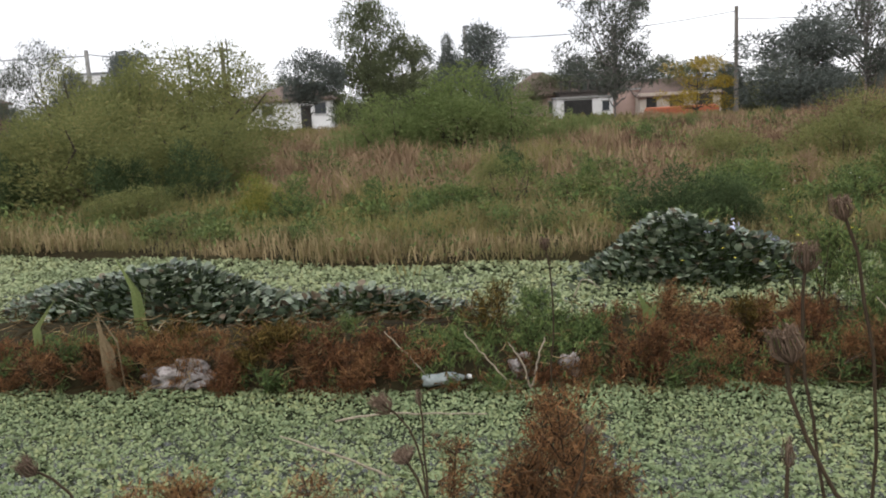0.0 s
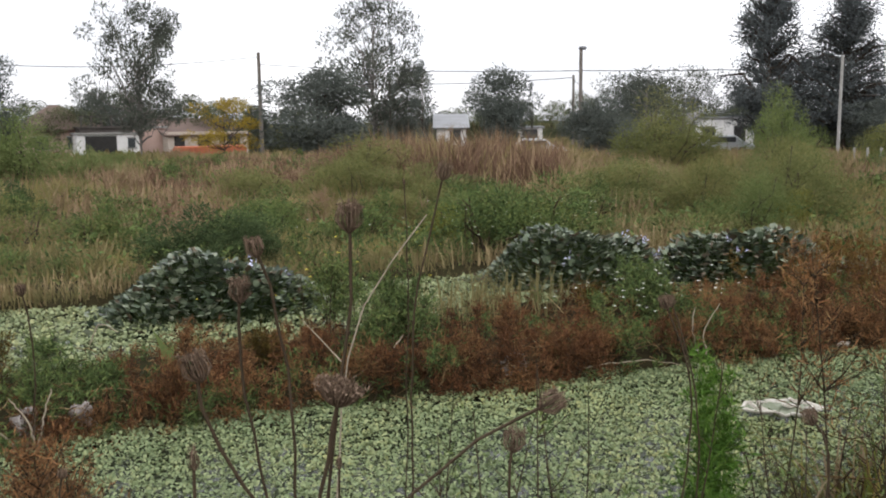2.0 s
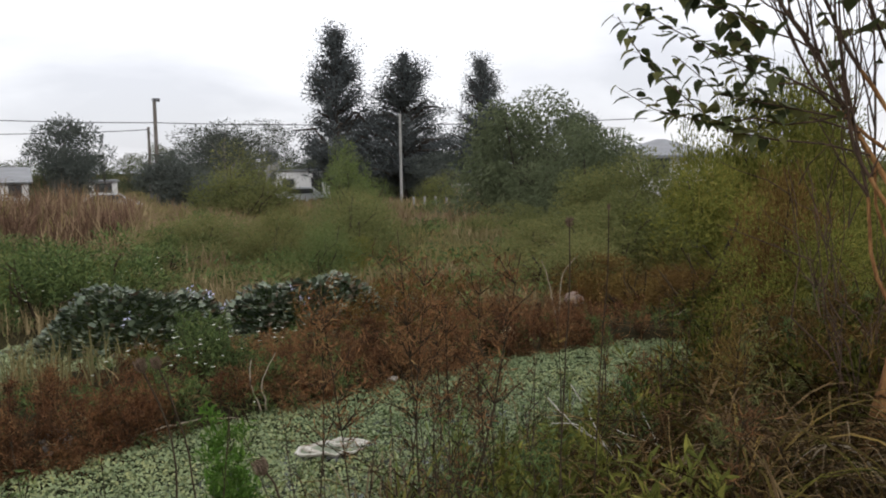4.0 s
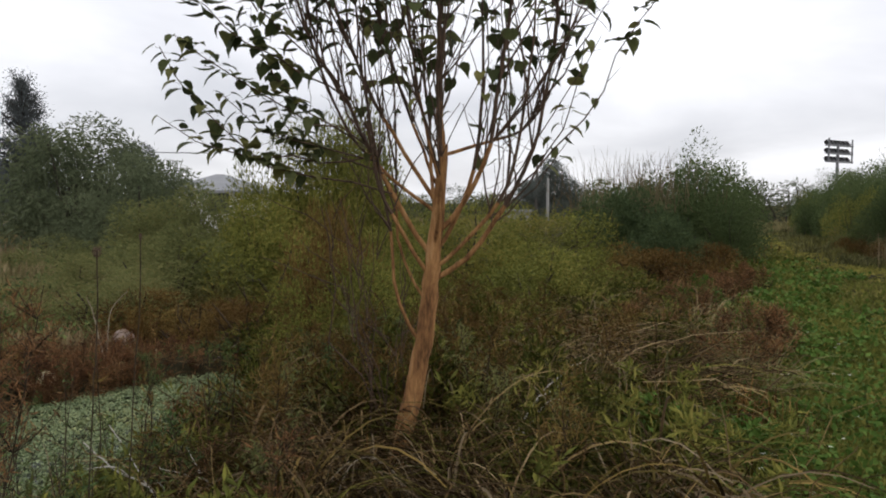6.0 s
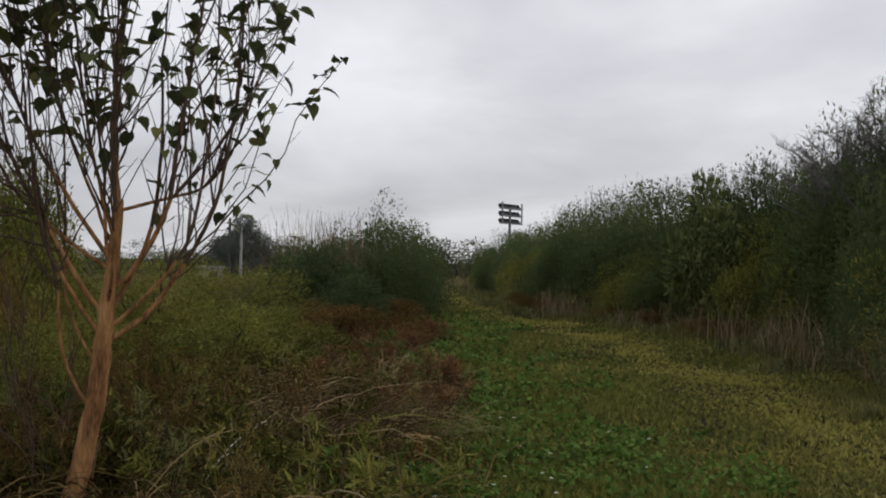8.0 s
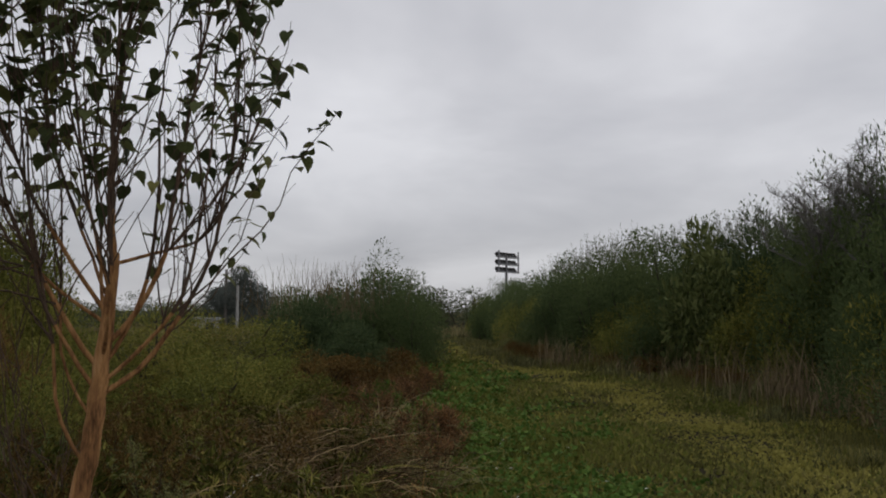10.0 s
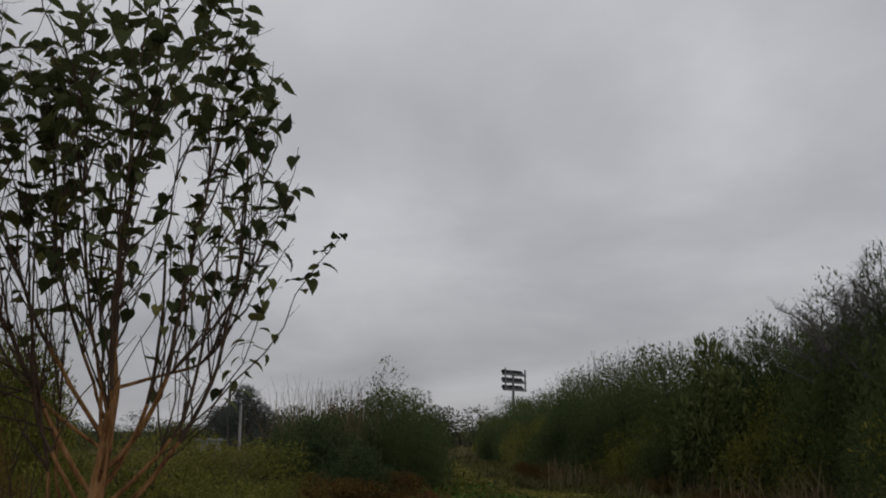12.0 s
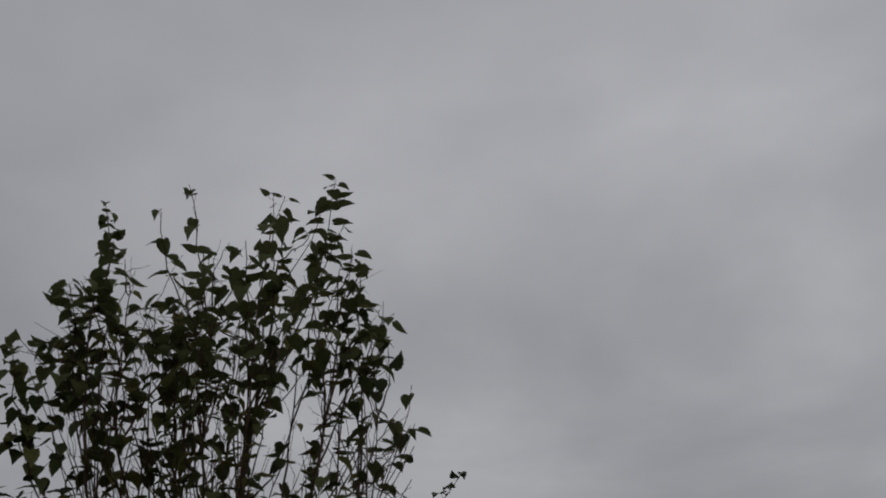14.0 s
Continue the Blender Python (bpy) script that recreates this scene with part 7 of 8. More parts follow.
# single feathery plants that stand out of the strip, thickest along the water
STRIP_PLANTS = ((RUST_WEED, "rust-orange feathery weed on the strip", 0.030, 620), (WEED_GREEN, "dark green bushy weed on the strip", 0.040, 330), (RED_WEED, "dark red-brown feathery weed on the strip", 0.030, 560), (BANK_OLIVE, "olive-tan feathery weed on the strip", 0.042, 420))
g = np.random.default_rng(391)
for k in range(96):
    x = -5.0 + 14.6 * (k + g.uniform()) / 96
    shore, back = float(np.interp(x, NEAR_X, NEAR_FAR_Y)), float(np.interp(x, CHAN_X, CHAN_NEAR_Y))
    f = g.uniform() ** 1.7 if k % 2 else 0.0
    y = shore - 0.02 + g.uniform(0.0, 0.12) + 0.5 * f * (back - shore) * (0.6 if x < 0.3 else 1.0)
    if math.hypot(x - 0.05, y - 5.74) < 0.4:
        continue
    mat, label, leaf, n = STRIP_PLANTS[int(g.integers(0, 4)) if f > 0.12 else (0, 2, 2, 0, 1)[k % 5]]
    h = g.uniform(0.26, 0.56) if f > 0.12 else g.uniform(0.16, 0.36)
    for _ in range(2):
        tall_weed((x + 0.08 * g.normal(), y + 0.05 * g.normal()), h * g.uniform(0.75, 1.1) * (0.62 if x < 0.3 else 1.0), label, DARK_STALK, mat, 22, leaf, n, 0.17, 0.06 * g.normal(size=2), name="strip_weed")
# yellowing reeds where the channel narrows
n = 420
x, y = rng.normal(4.7, 0.6, n), rng.normal(7.1, 0.35, n)
stuff("reed_tuft", blades(on_ground(x, y), rng.uniform(0.25, 0.6, n), rng.uniform(0.008, 0.02, n), rng, 0.2, 0.4), GRASS_OLIVE, "yellowing upright reeds in the channel", "reeds")


def reed_clump(at, h, label, mat, n, seed, wide=0.035):
    g = np.random.default_rng(seed)
    ob = thing("reed_clump", label, "reeds", (*at, float(ground_z(*at)) - 0.02), 0, "reed clumps")
    for _ in range(n):
        P = np.array([[g.normal(0, 0.05), g.normal(0, 0.05), 0.0]])
        part("blade", blades(P, h * g.uniform(0.7, 1.1), wide, g, 0.25, 0.5), mat, ob)
    return ob


reed_clump((-2.75, 7.5), 0.95, "pair of broad green reed blades", SHRUB_GREEN, 3, 1, 0.06)
reed_clump((-0.45, 9.7), 0.7, "pale upright reed clump in the channel", GRASS_GREEN, 7, 2)
reed_clump((-2.45, 6.1), 0.72, "withered yellow leaf standing upright in the weeds", REED, 3, 3, 0.09)
reed_clump((-3.2, 6.6), 0.5, "broad green leaf on the strip", SHRUB_GREEN, 2, 4, 0.09)
reed_clump((1.5, 6.6), 0.45, "broad green leaf pointing out of the channel", SHRUB_GREEN, 2, 6, 0.08)

# dead pale reeds under the thicket
n = 520
cx = np.array([12.2, 13.4, 14.0, 15.6, 16.8, 18.6, 21.0, 24.5])
k = rng.integers(0, 8, n)
x = cx[k] + rng.normal(0, 0.35, n)
y = np.interp(x, FOOT_X, FOOT_Y) + 0.35 + rng.normal(0, 0.3, n)
stuff("dead_reeds", blades(on_ground(x, y), rng.uniform(0.4, 1.15, n) * (0.7 + 0.5 * (k % 3 == 1)), rng.uniform(0.010, 0.026, n), rng, 0.3, 0.5), REED, "bleached dead reeds at the thicket's foot", "reeds")
n = 2600
x = 9.5 + 26 * rng.uniform(0, 1, n) ** 1.3
y = np.interp(x, FOOT_X, FOOT_Y) + 0.1 - np.abs(rng.normal(0, 0.45, n))
keep = ripple(x, y, 0.8) + rng.normal(0, 0.4, n) > -0.1
x, y = x[keep], y[keep]
stuff("dead_reeds", blades(on_ground(x, y), rng.uniform(0.35, 1.2, len(x)), rng.uniform(0.006, 0.018, len(x)), rng, 0.3, 0.5), GRASS_TAN, "tan dead stems standing against the thicket", "reeds")


# ---- litter ----
def rough_lump(name, label, category, at, size, mat, seed, cuts=3, noise_size=0.25, turn=0.0, flat=0.5):
    bm = bmesh.new()
    bmesh.ops.create_icosphere(bm, subdivisions=cuts, radius=0.5)
    for v in bm.verts:
        q = v.co * 3.1 + Vector((seed * 7.1, 0, 0))
        v.co *= 1 + noise_size * noise.noise(q) + 0.5 * noise_size * noise.noise(q * 2.3)
        if mat is BAG_WHITE:
            v.co *= 0.78 + 0.5 * abs(noise.noise(q * 1.7)) + 0.32 * abs(noise.noise(q * 4.1))
        v.co.z = max(v.co.z, -0.5 * flat)
        v.co = Vector((v.co.x * size[0], v.co.y * size[1], (v.co.z + 0.5 * flat) * size[2]))
    for f in bm.faces:
        f.smooth = True
    ob = part(name, bm, mat)
    ob.matrix_basis = pose(*at, 0, 0, turn)
    return tagged(ob, label, category)


tray = thing("foam_tray", "broken dirty white foam tray floating on the pond plants", "foam tray", (4.95, 3.62, WATER_Z + 0.05), -32)
g = np.random.default_rng(121)
ang = np.linspace(0, 2 * np.pi, 25)[:-1]
reach = 1 + 0.14 * np.cos(3 * ang + 0.4) + 0.06 * g.normal(size=24)
rim = np.stack([0.27 * reach * np.cos(ang), 0.15 * reach * np.sin(ang), 0.03 + 0.018 * np.sin(2 * ang) + 0.008 * g.normal(size=24)], -1)
wall = [0.92, 0.94, 0.98, 1.02, 1.035, 1.0, 0.95]
lift = [-0.014, 0.0, 0.008, 0.006, -0.002, -0.01, -0.02]
V = np.concatenate([rim * np.array((k, k, 1)) + np.array((0, 0, dz)) for k, dz in zip(wall, lift)] + [rim * np.array((0.5, 0.5, 0.8)) + np.array((0, 0, -0.006)), np.array([[0, 0, 0.016]])])
F = [[(a * 24 + b, a * 24 + (b + 1) % 24, (a + 1) * 24 + (b + 1) % 24, (a + 1) * 24 + b) for a in range(6) for b in range(24)]]
part("rim", (V[:168], F), FOAM, tray)
F = [[(b, (b + 1) % 24, 24 + (b + 1) % 24, 24 + b) for b in range(24)], [(24 + b, 24 + (b + 1) % 24, 48) for b in range(24)]]
part("base", (np.concatenate([V[:24], V[168:]]), F), TRAY_BASE, tray, "grubby grey-green base of the tray")
for k in range(3):
    bm = box(0.16, 0.045, 0.02, (0, 0, 0), 0.006)
    bmesh.ops.subdivide_edges(bm, edges=bm.edges[:], cuts=2, use_grid_fill=True)
    for v in bm.verts:
        v.co += Vector((noise.noise(v.co * 30 + Vector((k, 0, 0))), noise.noise(v.co * 30 + Vector((0, k, 5))), noise.noise(v.co * 22))) * 0.012
    bmesh.ops.rotate(bm, cent=(0, 0, 0), matrix=Matrix.Rotation(radians((25, -50, 100)[k]), 3, "Z") @ Matrix.Rotation(radians(12), 3, "Y"), verts=bm.verts)
    bmesh.ops.translate(bm, vec=((0.10, 0.02, 0.035), (-0.12, -0.03, 0.03), (0.22, -0.05, 0.04))[k], verts=bm.verts)
    part("fragment", bm, FOAM, tray)

tub = thing("plastic_tub", "cream plastic tub lying at the pond's edge", "plastic tub", (8.44, 4.12, -0.29), 20)
ring = np.array([(0.0, 0.001), (0.0, 0.062), (0.02, 0.068), (0.17, 0.082), (0.175, 0.09), (0.185, 0.09), (0.185, 0.078), (0.03, 0.06)])
ang = np.linspace(0, 2 * np.pi, 21)[:-1]
V = np.stack([np.repeat(ring[:, :1], 20, 1), ring[:, 1:] * np.cos(ang), 0.085 + ring[:, 1:] * np.sin(ang)], -1).reshape(-1, 3)
F = [[(a * 20 + b, a * 20 + (b + 1) % 20, (a + 1) * 20 + (b + 1) % 20, (a + 1) * 20 + b) for a in range(len(ring) - 1) for b in range(20)]]
part("body", (V, F), PLASTIC_YELLOW, tub)

bottle = thing("plastic_bottle", "pale green crushed plastic bottle on the mud", "bottle", (-0.22, 5.74, -0.37), 8)
ring = np.array([(0.0, 0.002), (0.0, 0.045), (0.05, 0.055), (0.1, 0.048), (0.15, 0.055), (0.22, 0.054), (0.27, 0.03), (0.29, 0.015), (0.32, 0.014), (0.32, 0.001)])
V = np.stack([np.repeat(ring[:, :1], 20, 1), ring[:, 1:] * np.cos(ang), 0.06 + 0.8 * ring[:, 1:] * np.sin(ang)], -1).reshape(-1, 3)
F = [[(a * 20 + b, a * 20 + (b + 1) % 20, (a + 1) * 20 + (b + 1) % 20, (a + 1) * 20 + b) for a in range(len(ring) - 1) for b in range(20)]]
part("body", (V, F), PLASTIC_CLEAR, bottle)
cap = bmesh.new()
bmesh.ops.create_cone(cap, cap_ends=True, segments=14, radius1=0.017, radius2=0.016, depth=0.025, matrix=pose(0.332, 0, 0.06, 0, 90, 0))
part("cap", cap, PLASTER_WHITE, bottle, "white screw cap")

rough_lump("plastic_bag", "torn grey-white plastic bag on the mud", "plastic bag", (-1.98, 6.12, -0.36), (0.44, 0.26, 0.22), BAG_WHITE, 1, 4, 0.6)
rough_lump("plastic_bag", "shredded white plastic bag caught in red weeds", "plastic bag", (0.48, 5.78, -0.34), (0.14, 0.10, 0.24), BAG_WHITE, 2, 4, 0.7)
rough_lump("plastic_bag", "crumpled pale bag beside a dead branch", "plastic bag", (0.80, 5.75, -0.33), (0.14, 0.10, 0.2), BAG_WHITE, 3, 4, 0.6)
rough_lump("old_ball", "faded pinkish ball lying in the red weeds", "ball", (10.9, 4.45, -0.3), (0.27, 0.27, 0.27), BALL_PINK, 4, 4, 0.04, 0, 1.0)
rough_lump("plastic_bag", "pale bag among orange weeds by the water", "plastic bag", (3.9, 5.25, -0.33), (0.22, 0.16, 0.2), BAG_WHITE, 5, 4, 0.5)
rough_lump("foam_scrap", "small white foam scrap at the water's edge", "foam scrap", (6.9, 4.5, -0.38), (0.16, 0.09, 0.05), FOAM, 6, 3, 0.4)


# ---- houses beyond the field ----
def house(at, w, d, h, wall, label, roof="flat", roof_mat=ROOF_TILE, rise=1.2, openings=(), turn=0.0, parapet=False):
    """A plain house whose front looks to -y: walls, roof, and openings (x, z, width, height, kind) set into the front."""
    ob = thing("house", label, "house", at, turn, "houses beyond the field")
    bm = box(w, d, h, (0, d / 2, h / 2), 0.03)
    part("wall", bm, wall, ob)
    if roof == "hip":
        bm = bmesh.new()
        o = 0.35
        v = [bm.verts.new(p) for p in ((-w / 2 - o, -o, h), (w / 2 + o, -o, h), (w / 2 + o, d + o, h), (-w / 2 - o, d + o, h), (-w / 2 + d * 0.4, d / 2, h + rise), (w / 2 - d * 0.4, d / 2, h + rise),
                                       (-w / 2 - o, -o, h - 0.15), (w / 2 + o, -o, h - 0.15), (w / 2 + o, d + o, h - 0.15), (-w / 2 - o, d + o, h - 0.15))]
        for f in ((0, 1, 5, 4), (1, 2, 5), (2, 3, 4, 5), (3, 0, 4), (6, 7, 1, 0), (7, 8, 2, 1), (8, 9, 3, 2), (9, 6, 0, 3), (9, 8, 7, 6)):
            bm.faces.new([v[i] for i in f])
        part("roof", bm, roof_mat, ob)
    elif roof == "shed":
        bm = box(w + 0.6, d + 0.6, 0.12, (0, 0, 0))
        bmesh.ops.rotate(bm, cent=(0, 0, 0), matrix=Matrix.Rotation(radians(12), 3, "X"), verts=bm.verts)
        bmesh.ops.translate(bm, vec=(0, d / 2, h + 0.45), verts=bm.verts)
        part("roof", bm, roof_mat, ob)
    else:
        part("roof", box(w + 0.3, d + 0.3, 0.16, (0, d / 2, h + 0.08), 0.02), roof_mat, ob)
    if parapet:
        rail = part("balcony", box(w * 0.98, 0.12, 0.14, (0, 0.0, h + 1.0), 0.02), roof_mat, ob, "dark balcony rail")
        for k in range(int(w / 0.8) + 1):
            part("baluster", box(0.16, 0.12, 0.8, (-w / 2 + 0.15 + k * (w - 0.3) / int(w / 0.8), 0.0, h + 0.54), 0.01), roof_mat, rail)
    for x, z, ow, oh, kind in openings:
        # door panels are solid; the garage's shaded inside is put into their colour
        m = DARK_GAP if kind == "door" else WINDOW_GLASS
        pane = part(kind, box(ow, 0.08, oh, (x, -0.02, z + oh / 2)), m, ob)
        part("frame", box(ow + 0.2, 0.06, 0.1, (x, -0.03, z + oh + 0.05)), CONCRETE, pane)
        part("sill", box(ow + 0.2, 0.1, 0.08, (x, -0.04, z - 0.04)), CONCRETE, pane)
    return ob


house((12.9, 78, -1.25), 5.0, 6, 2.15, PLASTER_WHITE, "white plastered garage with a dark open door", "flat", CONCRETE, openings=[(-0.6, 0.0, 2.5, 2.0, "door"), (1.85, 1.0, 0.6, 0.8, "window")])
house((12.85, 78.2, 1.06), 4.3, 4, 0.35, DARK_TRIM, "dark balustrade terrace above the garage", "flat", DARK_TRIM, parapet=True)
house((9.6, 81, -1.2), 6.4, 7, 2.6, PLASTER_PINK, "pinkish stone house with a steep faded tile roof", "hip", ROOF_TILE, 2.1, openings=[(-1.6, 0.9, 1.1, 1.0, "window"), (1.0, 0.9, 1.1, 1.0, "window")])
house((21.4, 78, -1.35), 7.2, 7, 2.35, PLASTER_BEIGE, "long beige house with brown posts", "shed", ROOF_TILE, openings=[(-2.6, 0.1, 0.9, 1.9, "door"), (-0.4, 0.9, 1.2, 1.0, "window"), (2.2, 0.9, 1.2, 1.0, "window")])
house((16.4, 80, -1.25), 3.6, 4, 2.6, PLASTER_PINK, "low pink plastered outbuilding", "flat", CONCRETE)
house((-13.4, 78, -1.05), 7.6, 7, 3.2, PLASTER_WHITE, "white house with a low terracotta roof", "hip", ROOF_TILE, 1.3, openings=[(-1.8, 2.0, 1.0, 0.7, "window"), (1.6, 0.2, 0.9, 2.4, "door"), (2.9, 1.9, 1.0, 0.9, "window")])
house((-29.0, 74, -0.2), 3.2, 6, 5.3, PLASTER_WHITE, "two-storey white house with a dark window", "flat", ROOF_GREY, openings=[(-0.6, 3.2, 0.7, 1.4, "window"), (0.6, 1.0, 0.8, 1.1, "window")])
house((-42.0, 70, -0.2), 9, 7, 3.4, BRICK, "dark brick house among trees", "hip", ROOF_TILE, 1.4, openings=[(-1.0, 1.0, 1.2, 1.1, "window")])
house((36.5, 61, -0.9), 2.4, 5, 2.1, PLASTER_WHITE, "small white house with a grey roof", "shed", ROOF_GREY, turn=-30, openings=[(0.3, 1.0, 0.9, 0.8, "window")])
house((41.8, 57.5, -0.9), 2.0, 5, 1.9, PLASTER_WHITE, "small white shed with a flat roof", "flat", ROOF_GREY, turn=-35, openings=[(0.0, 0.9, 1.2, 0.9, "window")])
house((56.0, 50.2, -1.0), 4.6, 5, 2.6, PLASTER_WHITE, "white house beside a parked car", "flat", ROOF_GREY, turn=-48, openings=[(-1.2, 0.9, 1.0, 1.0, "window"), (1.2, 0.0, 0.9, 2.0, "door")])
house((43.5, 26.0, -1.0), 1.7, 3, 1.5, PLASTER_PINK, "small pink house behind bushes", "flat", CONCRETE, turn=-58, openings=[(0.0, 0.5, 0.7, 0.7, "window")])
house((43.4, 14.6, -0.6), 5.2, 6, 2.7, PLASTER_WHITE, "pale house with a grey pitched sheet roof", "hip", ROOF_GREY, 0.9, turn=-72, openings=[(0.0, 1.6, 1.0, 1.0, "window")])
house((40.5, 7.4, -0.4), 2.8, 4, 2.75, PLASTER_WHITE, "low white outbuilding half hidden by scrub", "flat", ROOF_GREY, turn=-80)
house((62.0, -0.6, -0.3), 1.6, 4, 1.3, CONCRETE, "low pale building under a dark tree", "flat", ROOF_GREY, turn=-90, openings=[(0.2, 0.5, 0.5, 0.6, "window")])

awning = thing("canvas_cover", "orange-red canvas cover in front of the house", "canvas", (20.8, 75.6, -1.3), 0)
bm = box(6.2, 1.2, 1.05, (0, 0, 0.52), 0.12)
for v in bm.verts:
    v.co.z += 0.12 * noise.noise(v.co * 1.5)
part("cover", bm, ORANGE_CLOTH, awning)

tank = thing("water_tank", "grey domed water tank on a roof", "water tank", (57.8, 55.4, -0.9))
V, F = tubes(np.array([[(0, 0, 3.2), (0, 0, 3.25), (0, 0, 4.2), (0, 0, 4.5), (0, 0, 4.62)]]), np.array([[0.5, 0.55, 0.55, 0.35, 0.05]]), 14)
part("barrel", (V, F), METAL_GREY, tank)
part("stand", box(0.9, 0.9, 3.2, (0, 0, 1.6), 0.03), CONCRETE, tank)


def car(at, turn, paint, label):
    ob = thing("car", label, "car", at, turn)
    bm = bmesh.new()
    prof = [(-2.0, 0.35), (-2.05, 0.75), (-1.3, 0.88), (-0.7, 1.38), (0.7, 1.42), (1.5, 0.95), (2.0, 0.85), (2.05, 0.4)]
    a = [bm.verts.new((x, -0.8, z)) for x, z in prof]
    b = [bm.verts.new((x, 0.8, z)) for x, z in prof]
    bm.faces.new(a)
    bm.faces.new(b[::-1])
    for k in range(len(prof)):
        bm.faces.new((a[k], b[k], b[(k + 1) % 8], a[(k + 1) % 8]))
    bmesh.ops.bevel(bm, geom=bm.edges[:], offset=0.06, segments=2, affect="EDGES")
    part("body", bm, paint, ob)
    for s in (-0.815, 0.815):
        part("side_window", box(1.7, 0.03, 0.34, (0.05, s, 1.12), 0.01), WINDOW_GLASS, ob)
        for x in (-1.25, 1.3):
            wheel = bmesh.new()
            bmesh.ops.create_cone(wheel, cap_ends=True, segments=18, radius1=0.32, radius2=0.32, depth=0.2, matrix=pose(x, s * 0.93, 0.32, 90, 0, 0))
            wheel = part("wheel", wheel, RUBBER, ob)
            rim = bmesh.new()
            bmesh.ops.create_cone(rim, cap_ends=True, segments=14, radius1=0.19, radius2=0.17, depth=0.22, matrix=pose(x, s * 0.94, 0.32, 90, 0, 0))
            part("rim", rim, METAL_GREY, wheel)
    return ob


car((47.5, 42.5, -0.95), 130, CAR_PAINT, "pale grey car parked beyond the field")
car((34.0, 46.2, -0.95), 145, CAR_PAINT, "pale car parked behind dry grass")


# ---- poles, lamps and cables ----
def pole(at, top, radius, label, mat=WOOD_POLE, arm=None, lamp=False):
    z0 = float(ground_z(*at)) - 0.1
    ob = thing("street_lamp" if lamp else "utility_pole", label, "street lamp" if lamp else "utility pole", (*at, z0), 0, "poles beyond the field")
    h = top - z0
    part("shaft", tubes(np.array([[(0, 0, 0), (0, 0, h * 0.5), (0, 0, h)]]), np.array([[radius * 1.25, radius * 1.1, radius]]), 10), mat, ob)
    if arm:
        bar = part("crossarm", box(arm, 0.1, 0.12, (0, -0.1, h - 0.25), 0.01), mat, ob)
        for k in (-0.45, 0.0, 0.45):
            part("insulator", tubes(np.array([[(arm * k, -0.1, h - 0.2), (arm * k, -0.1, h)]]), np.array([[0.05, 0.04]]), 8), PLASTER_WHITE, bar)
    if lamp:
        part("lamp_head", box(0.55, 0.3, 0.22, (0.15, 0, h + 0.1), 0.05), METAL_GREY, ob)
    return ob


pole((-21.9, 55.9), 5.75, 0.13, "weathered utility pole behind the bushes", CONCRETE)
pole((23.0, 68.2), 7.25, 0.14, "dark wooden utility pole", WOOD_POLE)
pole((2.35, 72.0), 7.0, 0.11, "slim grey street lamp", CONCRETE, lamp=True)
pole((-16.2, 67.5), 6.3, 0.16, "tall utility pole with a crossarm", WOOD_POLE, arm=1.4)
pole((39.85, 48.75), 6.5, 0.12, "tall grey street lamp pole", WOOD_POLE, lamp=True)
pole((43.3, 30.65), 4.95, 0.075, "slim pale utility pole", CONCRETE)
pole((45.0, 56.0), 5.2, 0.10, "thin dark wooden utility pole", WOOD_POLE)
pole((47.5, 27.5), 2.6, 0.14, "short pale concrete utility pole", CONCRETE)
pole((66.1, -1.9), 4.7, 0.10, "thin pole before a dark tree", WOOD_POLE)
pole((62.0, -2.6), 3.4, 0.09, "thin leaning pole near the white building", CONCRETE)
for k in range(5):
    pole((33.1 + 0.28 * k, 22.6 - 0.42 * k), 0.35, 0.05, "short pale fence post", CONCRETE)


def cable(a, b, sag, label="black overhead cable"):
    t = np.linspace(0, 1, 16)[:, None]
    p = np.array(a) * (1 - t) + np.array(b) * t
    p[:, 2] -= sag * 4 * (t * (1 - t))[:, 0]
    ob = part("cable", tubes(p[None], np.full((1, 16), 0.028), 4), CABLE)
    return tagged(ob, label + " strung between poles", "cable", "cables")


cable((23.0, 68.2, 6.3), (39.85, 48.75, 5.05), 0.25)
cable((23.0, 68.2, 6.9), (2.35, 72.0, 6.2), 0.5)
cable((39.85, 48.75, 5.05), (62, 22, 5.0), 0.3)
cable((45.0, 56.0, 5.0), (39.85, 48.75, 4.2), 0.2)
cable((23.0, 68.2, 5.0), (45.0, 56.0, 5.0), 0.4)
cable((-21.9, 55.9, 5.4), (-45, 50, 5.6), 0.2)
cable((-21.9, 55.9, 5.5), (-16.2, 67.5, 6.0), 0.4)

flood = thing("floodlight_mast", "tall mast with racks of sports floodlights", "floodlight mast", (87.0, -31.15, -0.3), 128)
part("mast", tubes(np.array([[(0.35, 0, 0), (0.3, 0, 4), (0.25, 0, 8.0)]]), np.array([[0.2, 0.16, 0.12]]), 10), METAL_GREY, flood)
for k in range(3):
    z = 8.1 - 0.78 * k
    rack = part("rack", box(3.9, 0.5, 0.12, (0, 0, z - 0.3), 0.01), METAL_GREY, flood)
    for j in range(6):
        lamp = part("floodlight", box(0.48, 0.4, 0.42, (-1.6 + 0.64 * j, -0.3, z), 0.1), DARK_GAP, rack)
        part("bracket", box(0.08, 0.3, 0.22, (-1.6 + 0.64 * j, -0.02, z - 0.14), 0.01), METAL_GREY, rack)
for x in (-1.9, 1.9):
    part("side_frame", box(0.09, 0.14, 2.3, (x, 0.12, 7.3), 0.01), METAL_GREY, flood)


